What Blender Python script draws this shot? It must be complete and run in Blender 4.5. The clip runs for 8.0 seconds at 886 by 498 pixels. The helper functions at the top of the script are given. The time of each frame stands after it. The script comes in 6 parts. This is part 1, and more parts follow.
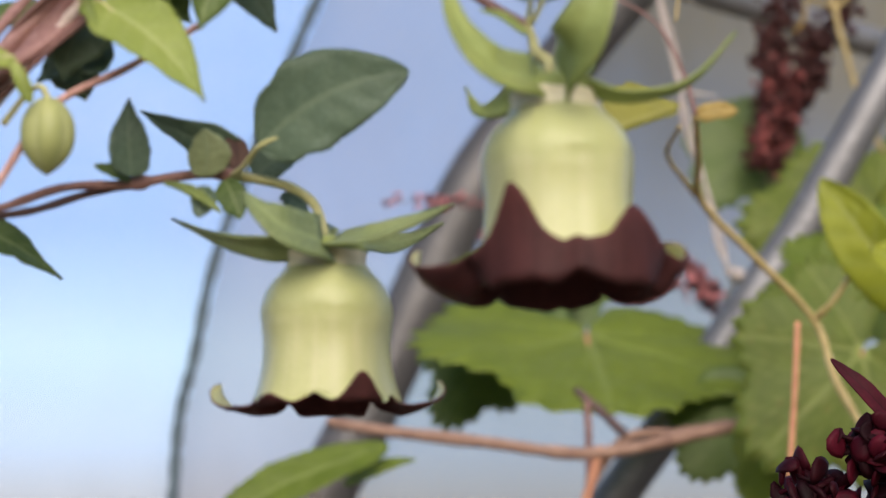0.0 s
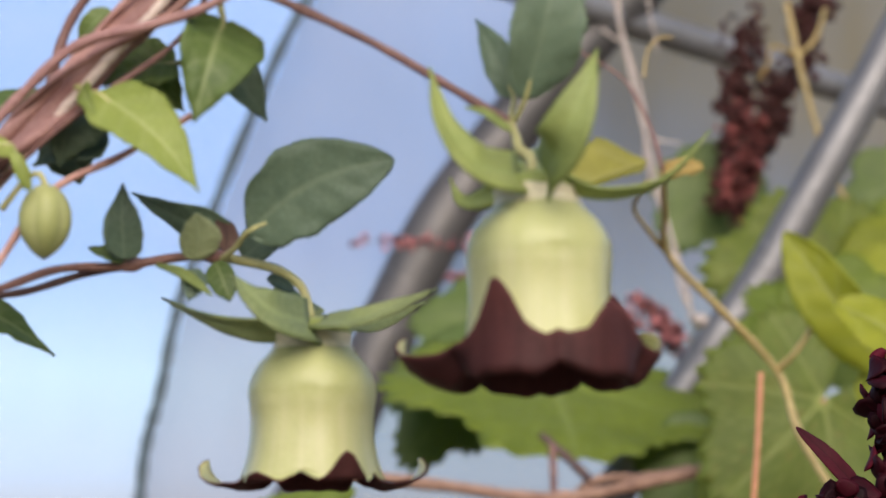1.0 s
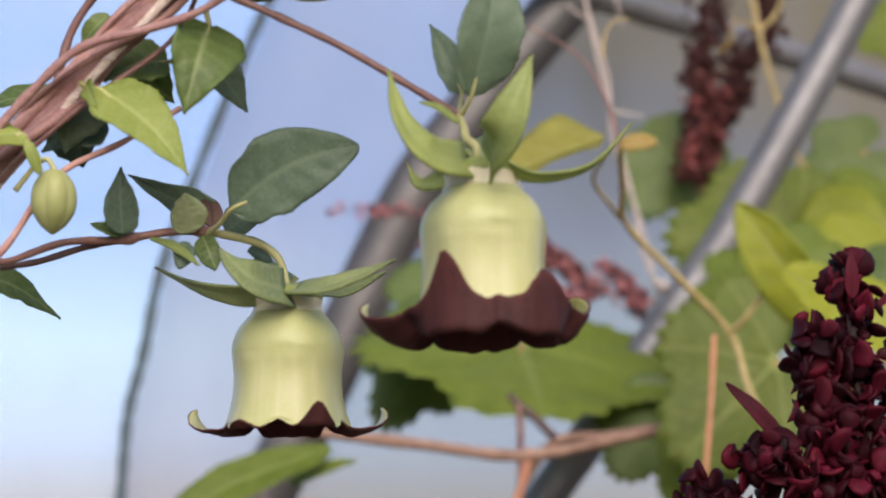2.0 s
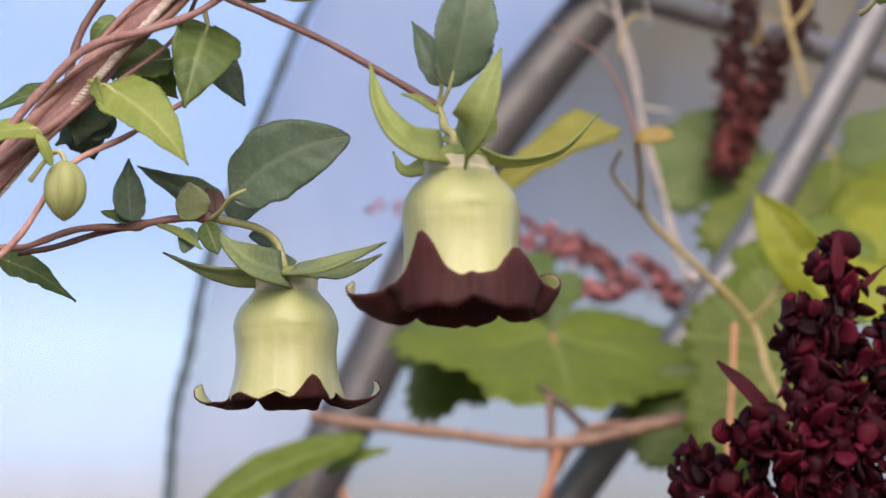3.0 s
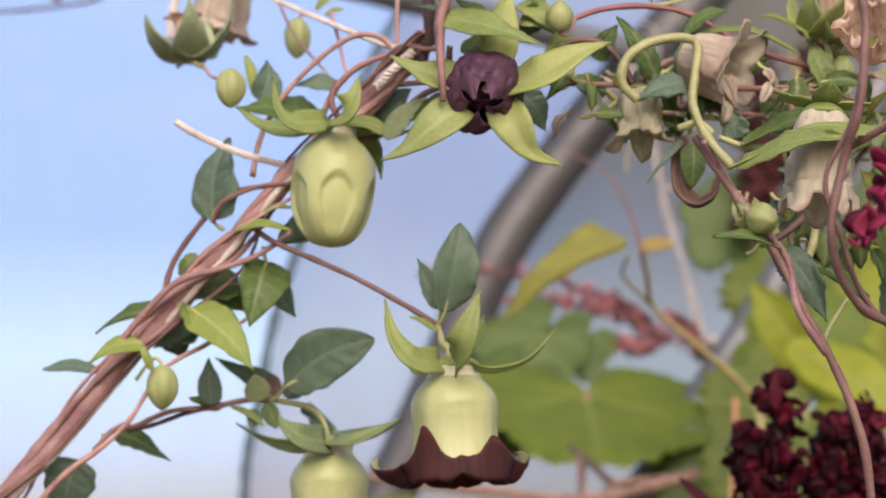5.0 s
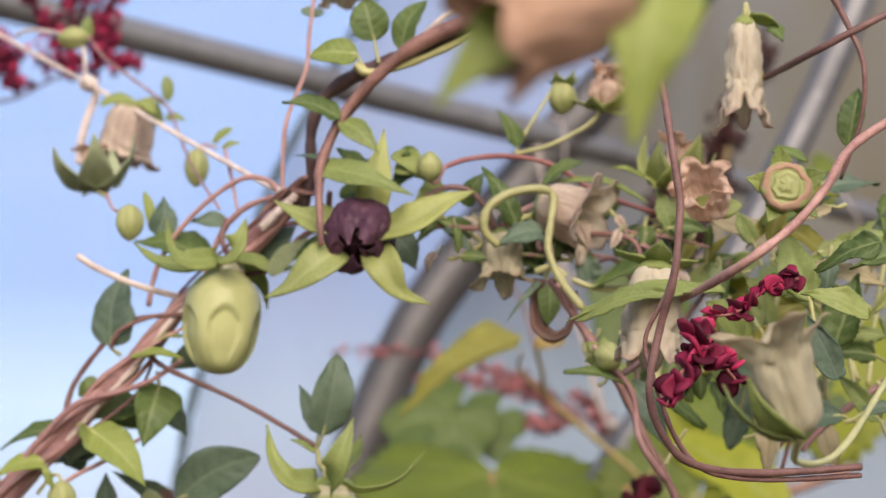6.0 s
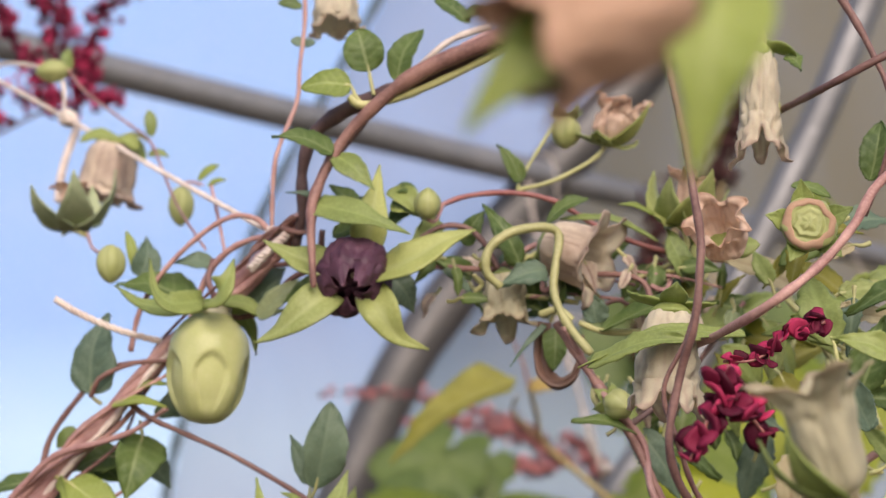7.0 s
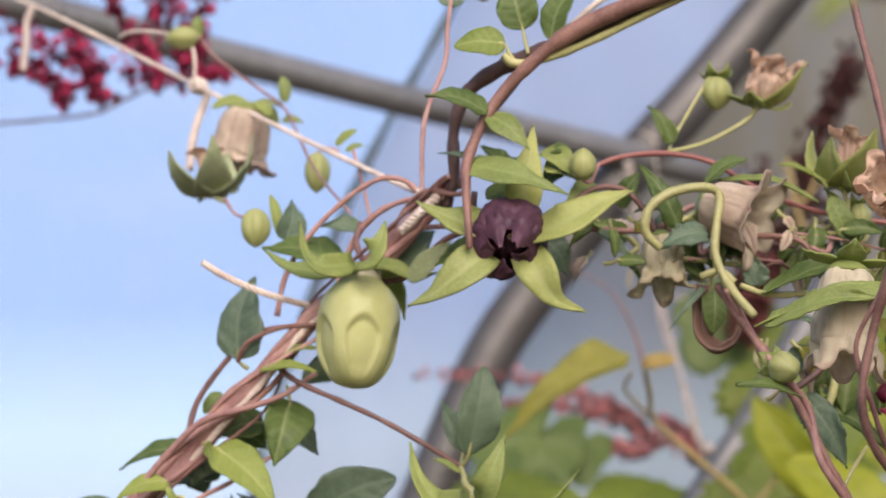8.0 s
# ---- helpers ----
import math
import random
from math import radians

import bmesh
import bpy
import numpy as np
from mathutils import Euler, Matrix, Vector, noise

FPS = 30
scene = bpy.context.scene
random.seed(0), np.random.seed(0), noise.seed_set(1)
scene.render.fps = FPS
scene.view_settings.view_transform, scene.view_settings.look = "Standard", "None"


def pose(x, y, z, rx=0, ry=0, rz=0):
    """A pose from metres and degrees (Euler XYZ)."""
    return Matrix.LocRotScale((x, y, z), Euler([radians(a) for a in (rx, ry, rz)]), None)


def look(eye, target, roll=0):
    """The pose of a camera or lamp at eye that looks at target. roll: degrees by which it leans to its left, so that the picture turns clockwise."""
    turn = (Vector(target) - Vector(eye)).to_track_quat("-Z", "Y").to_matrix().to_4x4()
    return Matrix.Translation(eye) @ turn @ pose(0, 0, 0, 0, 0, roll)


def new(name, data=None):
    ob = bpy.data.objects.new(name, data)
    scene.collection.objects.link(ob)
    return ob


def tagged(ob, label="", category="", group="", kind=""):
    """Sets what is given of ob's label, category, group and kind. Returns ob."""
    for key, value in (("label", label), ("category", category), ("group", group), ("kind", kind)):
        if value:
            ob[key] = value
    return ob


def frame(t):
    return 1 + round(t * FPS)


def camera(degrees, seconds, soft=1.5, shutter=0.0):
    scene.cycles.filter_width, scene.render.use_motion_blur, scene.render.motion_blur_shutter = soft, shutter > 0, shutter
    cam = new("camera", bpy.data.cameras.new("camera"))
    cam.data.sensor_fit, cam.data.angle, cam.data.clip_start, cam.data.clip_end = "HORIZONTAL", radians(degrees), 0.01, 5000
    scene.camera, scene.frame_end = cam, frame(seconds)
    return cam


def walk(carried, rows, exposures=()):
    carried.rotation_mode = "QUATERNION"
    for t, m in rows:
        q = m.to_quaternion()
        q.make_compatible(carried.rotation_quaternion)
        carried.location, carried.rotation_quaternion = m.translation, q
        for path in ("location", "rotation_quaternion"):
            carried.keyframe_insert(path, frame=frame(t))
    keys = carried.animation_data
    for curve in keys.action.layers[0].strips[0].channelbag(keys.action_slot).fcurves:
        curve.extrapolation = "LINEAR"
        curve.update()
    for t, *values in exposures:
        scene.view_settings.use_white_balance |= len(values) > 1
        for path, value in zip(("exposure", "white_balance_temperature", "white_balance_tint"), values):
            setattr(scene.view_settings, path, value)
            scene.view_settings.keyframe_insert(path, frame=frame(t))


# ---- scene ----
cam = camera(25.15, 8.0, soft=1.4)
cam.data.dof.use_dof = True
cam.data.dof.focus_distance = 0.515
cam.data.dof.aperture_fstop = 19.0
walk(cam, [
    (0, look((-0.0168, 0.1308, 1.5071), (-0.0124, 0.6236, 1.5913), 0.56)),
    (0.5, look((-0.0164, 0.1302, 1.5136), (0.0010, 0.6216, 1.6043), 0.24)),
    (1, look((-0.0215, 0.1156, 1.5157), (-0.0074, 0.6070, 1.6068), 0.84)),
    (1.5, look((-0.0197, 0.0826, 1.5117), (-0.0007, 0.5743, 1.6002), 0.93)),
    (1.7, look((-0.0225, 0.0710, 1.5094), (-0.0001, 0.5634, 1.5931), 0.65)),
    (2.8, look((-0.0013, 0.0395, 1.5020), (0.0040, 0.5328, 1.5839), 0.54)),
    (3, look((-0.0026, 0.0298, 1.4984), (0.0026, 0.5229, 1.5812), 0.37)),
    (3.5, look((0.0001, -0.0000, 1.5001), (0.0001, 0.4951, 1.5698), -0.00)),
    (4, look((0.0036, -0.0450, 1.5110), (-0.0009, 0.4501, 1.5810), -0.02)),
    (4.2, look((0.0047, -0.0649, 1.5119), (-0.0006, 0.4296, 1.5855), 0.13)),
    (5.3, look((0.0208, -0.1567, 1.5342), (0.0076, 0.3354, 1.6217), -0.50)),
    (5.5, look((0.0226, -0.1706, 1.5376), (0.0149, 0.3208, 1.6294), -0.50)),
    (6, look((0.0370, -0.1933, 1.5421), (0.0418, 0.2972, 1.6387), -0.22)),
    (6.5, look((0.0374, -0.1891, 1.5467), (0.0446, 0.3005, 1.6480), -0.24)),
    (7, look((0.0325, -0.1595, 1.5498), (0.0415, 0.3290, 1.6559), -0.49)),
    (7.5, look((0.0140, -0.1501, 1.5492), (0.0122, 0.3381, 1.6573), -0.10)),
    (8, look((0.0048, -0.1466, 1.5438), (-0.0026, 0.3425, 1.6475), -0.12)),
], exposures=[(0, 0.27, 6850, 15), (1.6, 0.29, 6850, 17), (3.0, 0.31, 6850, 21), (4.2, 0.32, 6850, 21), (5.5, 0.27, 7100, 20), (8, 0.28, 7050, 19)])

# ---- world and sun ----
SUN_ELEV, SUN_AZ = radians(34), radians(172)   # azimuth clockwise from +y
world = bpy.data.worlds.new("world")
scene.world = world
world.use_nodes = True
wn = world.node_tree
sky = wn.nodes.new("ShaderNodeTexSky")
sky.sky_type = "NISHITA"
sky.sun_disc = False
sky.sun_elevation, sky.sun_rotation = SUN_ELEV, SUN_AZ
wn.nodes["Background"].inputs["Strength"].default_value = 0.15
wn.links.new(sky.outputs[0], wn.nodes["Background"].inputs["Color"])
sun_data = bpy.data.lights.new("sun", "SUN")
sun_data.energy, sun_data.angle, sun_data.color = 3.0, radians(55), (1.0, 0.93, 0.82)
sun = new("sun", sun_data)
sd = Vector((math.sin(SUN_AZ) * math.cos(SUN_ELEV), math.cos(SUN_AZ) * math.cos(SUN_ELEV), math.sin(SUN_ELEV)))
sun.matrix_world = look(sd * 20, (0, 0, 0))


# ---- materials ----
def mat_base(name):
    m = bpy.data.materials.new(name)
    m.use_nodes = True
    t = m.node_tree
    return m, t, t.nodes["Principled BSDF"], t.nodes["Material Output"]


def node(t, kind, **inputs):
    n = t.nodes.new(kind)
    for k, v in inputs.items():
        n.inputs[k.replace("_", " ")].default_value = v
    return n


def ramp(t, fac, stops):
    r = t.nodes.new("ShaderNodeValToRGB")
    while len(r.color_ramp.elements) < len(stops):
        r.color_ramp.elements.new(0.5)
    for e, (p, c) in zip(r.color_ramp.elements, stops):
        e.position, e.color = p, (*c, 1)
    t.links.new(fac, r.inputs[0])
    return r.outputs[0]


def mixc(t, fac, a, b, mode="MIX"):
    n = t.nodes.new("ShaderNodeMix")
    n.data_type, n.blend_type = "RGBA", mode
    for sock, v in ((n.inputs[0], fac), (n.inputs[6], a), (n.inputs[7], b)):
        if isinstance(v, (int, float)):
            sock.default_value = v
        elif isinstance(v, tuple):
            sock.default_value = (*v, 1)
        else:
            t.links.new(v, sock)
    return n.outputs[2]


def coords(t, scale=(1, 1, 1)):
    c = t.nodes.new("ShaderNodeTexCoord")
    mp = t.nodes.new("ShaderNodeMapping")
    mp.inputs["Scale"].default_value = scale
    t.links.new(c.outputs["Object"], mp.inputs[0])
    return mp.outputs[0]


def noise_fac(t, vec, scale, detail=4.0, rough=0.55):
    n = node(t, "ShaderNodeTexNoise", Scale=scale, Detail=detail, Roughness=rough)
    t.links.new(vec, n.inputs["Vector"])
    return n.outputs[0]


def bump(t, bsdf, height, strength, distance):
    b = node(t, "ShaderNodeBump", Strength=strength, Distance=distance)
    t.links.new(height, b.inputs["Height"])
    t.links.new(b.outputs[0], bsdf.inputs["Normal"])
    return b.outputs[0]


def see_through(t, bsdf, out, colour, amount):
    """Adds light that passes through thin tissue."""
    tr = t.nodes.new("ShaderNodeBsdfTranslucent")
    if isinstance(colour, tuple):
        tr.inputs[0].default_value = (*colour, 1)
    else:
        t.links.new(colour, tr.inputs[0])
    mx = t.nodes.new("ShaderNodeMixShader")
    mx.inputs[0].default_value = amount
    t.links.new(bsdf.outputs[0], mx.inputs[1])
    t.links.new(tr.outputs[0], mx.inputs[2])
    t.links.new(mx.outputs[0], out.inputs[0])


def mat_leaf(name, dark, light, vein, through_col, amount=0.35, rough=0.5, spots=None):
    m, t, b, out = mat_base(name)
    vec = coords(t)
    c = ramp(t, noise_fac(t, vec, 90), [(0.3, dark), (0.7, light)])
    oi = t.nodes.new("ShaderNodeObjectInfo")
    rr = ramp(t, oi.outputs["Random"], [(0.0, (0.78, 0.82, 0.8)), (1.0, (1.2, 1.15, 1.05))])
    c = mixc(t, 1.0, c, rr, "MULTIPLY")
    fine = noise_fac(t, vec, 900, 3)
    c = mixc(t, ramp(t, fine, [(0.45, (0, 0, 0)), (0.75, (0.35, 0.35, 0.35))]), c, tuple(min(1, x * 1.5) for x in light))
    if spots:
        c = mixc(t, ramp(t, noise_fac(t, vec, 260, 5), [(0.62, (0, 0, 0)), (0.68, (0.8, 0.8, 0.8))]), c, spots)
    at = t.nodes.new("ShaderNodeAttribute")
    at.attribute_name = "vein"
    vf = ramp(t, at.outputs["Fac"], [(0.0, (0, 0, 0)), (1.0, (0.75, 0.75, 0.75))])
    c = mixc(t, vf, c, vein)
    t.links.new(c, b.inputs["Base Color"])
    b.inputs["Roughness"].default_value = rough
    b.inputs["Specular IOR Level"].default_value = 0.35
    bump(t, b, noise_fac(t, vec, 500, 5), 0.35, 0.0006)
    tc = mixc(t, 0.6, c, through_col)
    see_through(t, b, out, tc, amount)
    return m


def mat_petal(name, a, b2, streak, gloss=0.35, amount=0.25, streaks=0.5, through_col=None, metal_scale=1.0, vary=False):
    m, t, b, out = mat_base(name)
    vec = coords(t)
    c = ramp(t, noise_fac(t, vec, 70 * metal_scale, 4), [(0.3, a), (0.72, b2)])
    at = t.nodes.new("ShaderNodeAttribute")
    at.attribute_name = "vein"
    vf = ramp(t, at.outputs["Fac"], [(0.0, (0, 0, 0)), (1.0, (streaks, streaks, streaks))])
    c = mixc(t, vf, c, streak)
    if vary:
        gi, oi = t.nodes.new("ShaderNodeNewGeometry"), t.nodes.new("ShaderNodeObjectInfo")
        ad = t.nodes.new("ShaderNodeMath")
        ad.operation = "ADD"
        t.links.new(gi.outputs["Random Per Island"], ad.inputs[0])
        t.links.new(oi.outputs["Random"], ad.inputs[1])
        fr = t.nodes.new("ShaderNodeMath")
        fr.operation = "FRACT"
        t.links.new(ad.outputs[0], fr.inputs[0])
        c = mixc(t, 1.0, c, ramp(t, fr.outputs[0], [(0.0, (0.14, 0.14, 0.18)), (0.6, (0.70, 0.70, 0.72)), (1.0, (1.75, 1.6, 1.7))]), "MULTIPLY")
    fine = noise_fac(t, vec, 1400, 3)
    c = mixc(t, ramp(t, fine, [(0.5, (0, 0, 0)), (0.8, (0.3, 0.3, 0.3))]), c, streak)
    t.links.new(c, b.inputs["Base Color"])
    t.links.new(ramp(t, noise_fac(t, vec, 160), [(0.3, (gloss,) * 3), (0.8, (gloss + 0.2,) * 3)]), b.inputs["Roughness"])
    b.inputs["Specular IOR Level"].default_value = 0.4 if gloss < 0.5 else 0.22
    if gloss < 0.3:
        b.inputs["Specular IOR Level"].default_value = 0.12
        b.inputs["Coat Weight"].default_value = 0.45
        b.inputs["Coat Roughness"].default_value = 0.10
        cb = node(t, "ShaderNodeBump", Strength=0.5, Distance=0.0006)
        t.links.new(noise_fac(t, vec, 260, 3), cb.inputs["Height"])
        t.links.new(cb.outputs[0], b.inputs["Coat Normal"])
    bump(t, b, noise_fac(t, vec, 420, 4), 0.3, 0.0005)
    see_through(t, b, out, through_col or c, amount)
    return m


def mat_stem(name, a, b2, rough=0.55, amount=0.0):
    m, t, b, out = mat_base(name)
    vec = coords(t)
    c = ramp(t, noise_fac(t, vec, 120, 5), [(0.3, a), (0.7, b2)])
    c = mixc(t, ramp(t, noise_fac(t, vec, 1100, 3), [(0.45, (0, 0, 0)), (0.8, (0.28, 0.28, 0.28))]), c, tuple(min(1, x * 1.6 + 0.03) for x in b2))
    oi = t.nodes.new("ShaderNodeObjectInfo")
    c = mixc(t, 1.0, c, ramp(t, oi.outputs["Random"], [(0.0, (0.72, 0.70, 0.74)), (1.0, (1.2, 1.18, 1.15))]), "MULTIPLY")
    t.links.new(c, b.inputs["Base Color"])
    b.inputs["Roughness"].default_value = rough
    bump(t, b, noise_fac(t, vec, 700, 5), 0.5, 0.0006)
    if amount:
        see_through(t, b, out, c, amount)
    return m


LEAF = mat_leaf("leaf_green", (0.065, 0.115, 0.035), (0.125, 0.185, 0.055), (0.30, 0.36, 0.16), (0.34, 0.44, 0.08), 0.28)
LEAF_DARK = mat_leaf("leaf_dark", (0.088, 0.140, 0.100), (0.140, 0.205, 0.146), (0.20, 0.27, 0.18), (0.22, 0.32, 0.10), 0.22)
LEAF_BRIGHT = mat_leaf("leaf_bright", (0.215, 0.285, 0.065), (0.31, 0.375, 0.11), (0.46, 0.52, 0.22), (0.58, 0.66, 0.11), 0.38)
LEAF_DRY = mat_leaf("leaf_yellowing", (0.34, 0.24, 0.07), (0.50, 0.36, 0.12), (0.5, 0.4, 0.2), (0.6, 0.4, 0.1), 0.35, 0.6)
GRAPE = mat_leaf("grape_leaf", (0.115, 0.165, 0.022), (0.18, 0.24, 0.035), (0.30, 0.36, 0.12), (0.48, 0.58, 0.05), 0.42, 0.5)
GRAPE_YELLOW = mat_leaf("grape_leaf_yellow", (0.21, 0.25, 0.026), (0.31, 0.345, 0.042), (0.40, 0.43, 0.15), (0.7, 0.72, 0.06), 0.45, 0.5)
GRAPE_DARK = mat_leaf("grape_leaf_dark", (0.068, 0.112, 0.030), (0.115, 0.168, 0.046), (0.22, 0.27, 0.10), (0.28, 0.40, 0.06), 0.28, 0.5)
GRAPE_SPOT = mat_leaf("grape_leaf_spotted", (0.09, 0.13, 0.02), (0.15, 0.20, 0.035), (0.42, 0.46, 0.16), (0.5, 0.55, 0.06), 0.4, 0.55, spots=(0.22, 0.14, 0.04))
GRAPE_OLIVE = mat_leaf("grape_leaf_olive", (0.19, 0.19, 0.03), (0.29, 0.28, 0.055), (0.40, 0.38, 0.14), (0.45, 0.45, 0.06), 0.4, 0.55)
SEPAL = mat_leaf("sepal_green", (0.185, 0.24, 0.075), (0.30, 0.355, 0.125), (0.32, 0.40, 0.14), (0.45, 0.6, 0.12), 0.28, 0.45)
SEPAL_SOFT = mat_leaf("sepal_soft_green", (0.195, 0.25, 0.11), (0.30, 0.355, 0.17), (0.30, 0.37, 0.17), (0.32, 0.42, 0.13), 0.25, 0.5)
SEPAL_YELLOW = mat_leaf("sepal_yellow_green", (0.27, 0.315, 0.10), (0.38, 0.42, 0.165), (0.42, 0.46, 0.20), (0.5, 0.6, 0.15), 0.28, 0.45)
SEPAL_PALE = mat_leaf("sepal_pale", (0.34, 0.40, 0.24), (0.50, 0.55, 0.35), (0.42, 0.48, 0.29), (0.42, 0.50, 0.22), 0.28, 0.5)
SEPAL_DARK = mat_leaf("sepal_grey_green", (0.19, 0.24, 0.13), (0.29, 0.34, 0.19), (0.28, 0.34, 0.19), (0.2, 0.3, 0.1), 0.2, 0.5)
BELL = mat_petal("bell_green", (0.470, 0.503, 0.215), (0.570, 0.588, 0.28), (0.66, 0.635, 0.39), 0.28, 0.22, 0.4)
CREAM = mat_petal("calyx_cream", (0.62, 0.58, 0.37), (0.76, 0.72, 0.52), (0.52, 0.47, 0.24), 0.45, 0.2, 0.3)
MAROON = mat_petal("lip_maroon", (0.024, 0.008, 0.009), (0.064, 0.020, 0.019), (0.15, 0.050, 0.046), 0.55, 0.16, 0.34, (0.26, 0.035, 0.03))
PURPLE = mat_petal("petal_purple", (0.052, 0.020, 0.040), (0.125, 0.052, 0.085), (0.22, 0.10, 0.14), 0.45, 0.25, 0.5, (0.34, 0.10, 0.14))
BUDGREEN = mat_petal("bud_green", (0.31, 0.345, 0.12), (0.42, 0.44, 0.185), (0.48, 0.50, 0.25), 0.4, 0.2, 0.6)
WITHER = mat_petal("withered_petal", (0.78, 0.58, 0.45), (0.94, 0.79, 0.67), (0.48, 0.28, 0.19), 0.6, 0.5, 0.6)
PEACH = mat_petal("withered_peach", (0.48, 0.29, 0.19), (0.64, 0.43, 0.31), (0.36, 0.20, 0.13), 0.6, 0.3, 0.5)
DULL = mat_petal("withered_dull", (0.54, 0.51, 0.36), (0.74, 0.70, 0.52), (0.40, 0.28, 0.18), 0.6, 0.5, 0.5)
STRAW = mat_petal("withered_straw", (0.40, 0.35, 0.21), (0.58, 0.51, 0.33), (0.30, 0.22, 0.13), 0.6, 0.35, 0.5)
BEIGE = mat_petal("withered_beige", (0.66, 0.60, 0.46), (0.84, 0.79, 0.64), (0.50, 0.34, 0.28), 0.55, 0.5, 0.6)
MAUVE = mat_petal("withered_mauve", (0.48, 0.36, 0.29), (0.86, 0.76, 0.62), (0.30, 0.18, 0.15), 0.5, 0.4, 0.9)
HOOK = mat_petal("withered_brown", (0.10, 0.055, 0.04), (0.20, 0.11, 0.08), (0.06, 0.03, 0.025), 0.4, 0.1, 0.7)
STEM_PINK = mat_stem("stem_pink", (0.30, 0.145, 0.135), (0.50, 0.30, 0.26))
STEM_BROWN = mat_stem("stem_brown", (0.135, 0.065, 0.058), (0.27, 0.145, 0.12))
STEM_DARK = mat_stem("stem_dark", (0.065, 0.036, 0.037), (0.135, 0.078, 0.070))
STEM_GREEN = mat_stem("stem_green", (0.33, 0.335, 0.135), (0.46, 0.455, 0.205), 0.45)
STEM_RED = mat_stem("stem_red", (0.32, 0.10, 0.09), (0.46, 0.18, 0.15), 0.4)
BARK = mat_stem("vine_bark", (0.18, 0.10, 0.07), (0.34, 0.215, 0.155), 0.8)
PETIOLE = mat_stem("petiole_red", (0.42, 0.17, 0.09), (0.55, 0.27, 0.15), 0.5)
TENDRIL = mat_stem("tendril_tan", (0.33, 0.25, 0.09), (0.46, 0.36, 0.16), 0.5)
ROPE = mat_stem("rope_white", (0.44, 0.35, 0.31), (0.76, 0.67, 0.60), 0.85)
STRING = mat_stem("string_white", (0.36, 0.31, 0.27), (0.54, 0.48, 0.43), 0.85)
SEED_RED = mat_petal("seed_crimson", (0.28, 0.018, 0.06), (0.50, 0.05, 0.13), (0.14, 0.010, 0.03), 0.5, 0.3, 0.5, vary=True)
SEED_DARK = mat_petal("seed_dark_red", (0.045, 0.0030, 0.009), (0.150, 0.010, 0.026), (0.025, 0.004, 0.008), 0.5, 0.3, 0.5, vary=True)
SEED_BROWN = mat_petal("seed_brown", (0.34, 0.12, 0.12), (0.56, 0.25, 0.24), (0.05, 0.015, 0.014), 0.5, 0.15, 0.5, vary=True)
SEED_TASSEL = mat_petal("seed_tassel", (0.13, 0.035, 0.03), (0.25, 0.08, 0.07), (0.05, 0.015, 0.014), 0.5, 0.15, 0.5, vary=True)
SEED_BLACK = mat_petal("seed_blackish", (0.030, 0.013, 0.012), (0.085, 0.030, 0.026), (0.10, 0.03, 0.03), 0.6, 0.05, 0.5)


def mat_pipe(name, tone):
    m, t, b, out = mat_base(name)
    vec = coords(t)
    c = ramp(t, noise_fac(t, vec, 14, 6), [(0.3, tuple(x * 0.7 for x in tone)), (0.7, tone)])
    c = mixc(t, ramp(t, noise_fac(t, vec, 160, 4), [(0.6, (0, 0, 0)), (0.72, (0.6, 0.6, 0.6))]), c, tuple(min(1, x * 1.9) for x in tone))
    t.links.new(c, b.inputs["Base Color"])
    b.inputs["Metallic"].default_value = 0.55
    t.links.new(ramp(t, noise_fac(t, vec, 40), [(0.3, (0.42,) * 3), (0.8, (0.62,) * 3)]), b.inputs["Roughness"])
    bump(t, b, noise_fac(t, vec, 220, 4), 0.25, 0.0008)
    return m


PIPE = mat_pipe("galvanised_steel", (0.27, 0.27, 0.28))
PIPE_DARK = mat_pipe("weathered_steel", (0.135, 0.13, 0.13))
PIPE_DULL = mat_pipe("dull_steel", (0.20, 0.20, 0.207))
CORD = mat_stem("cord_green", (0.045, 0.07, 0.09), (0.075, 0.11, 0.13), 0.7)


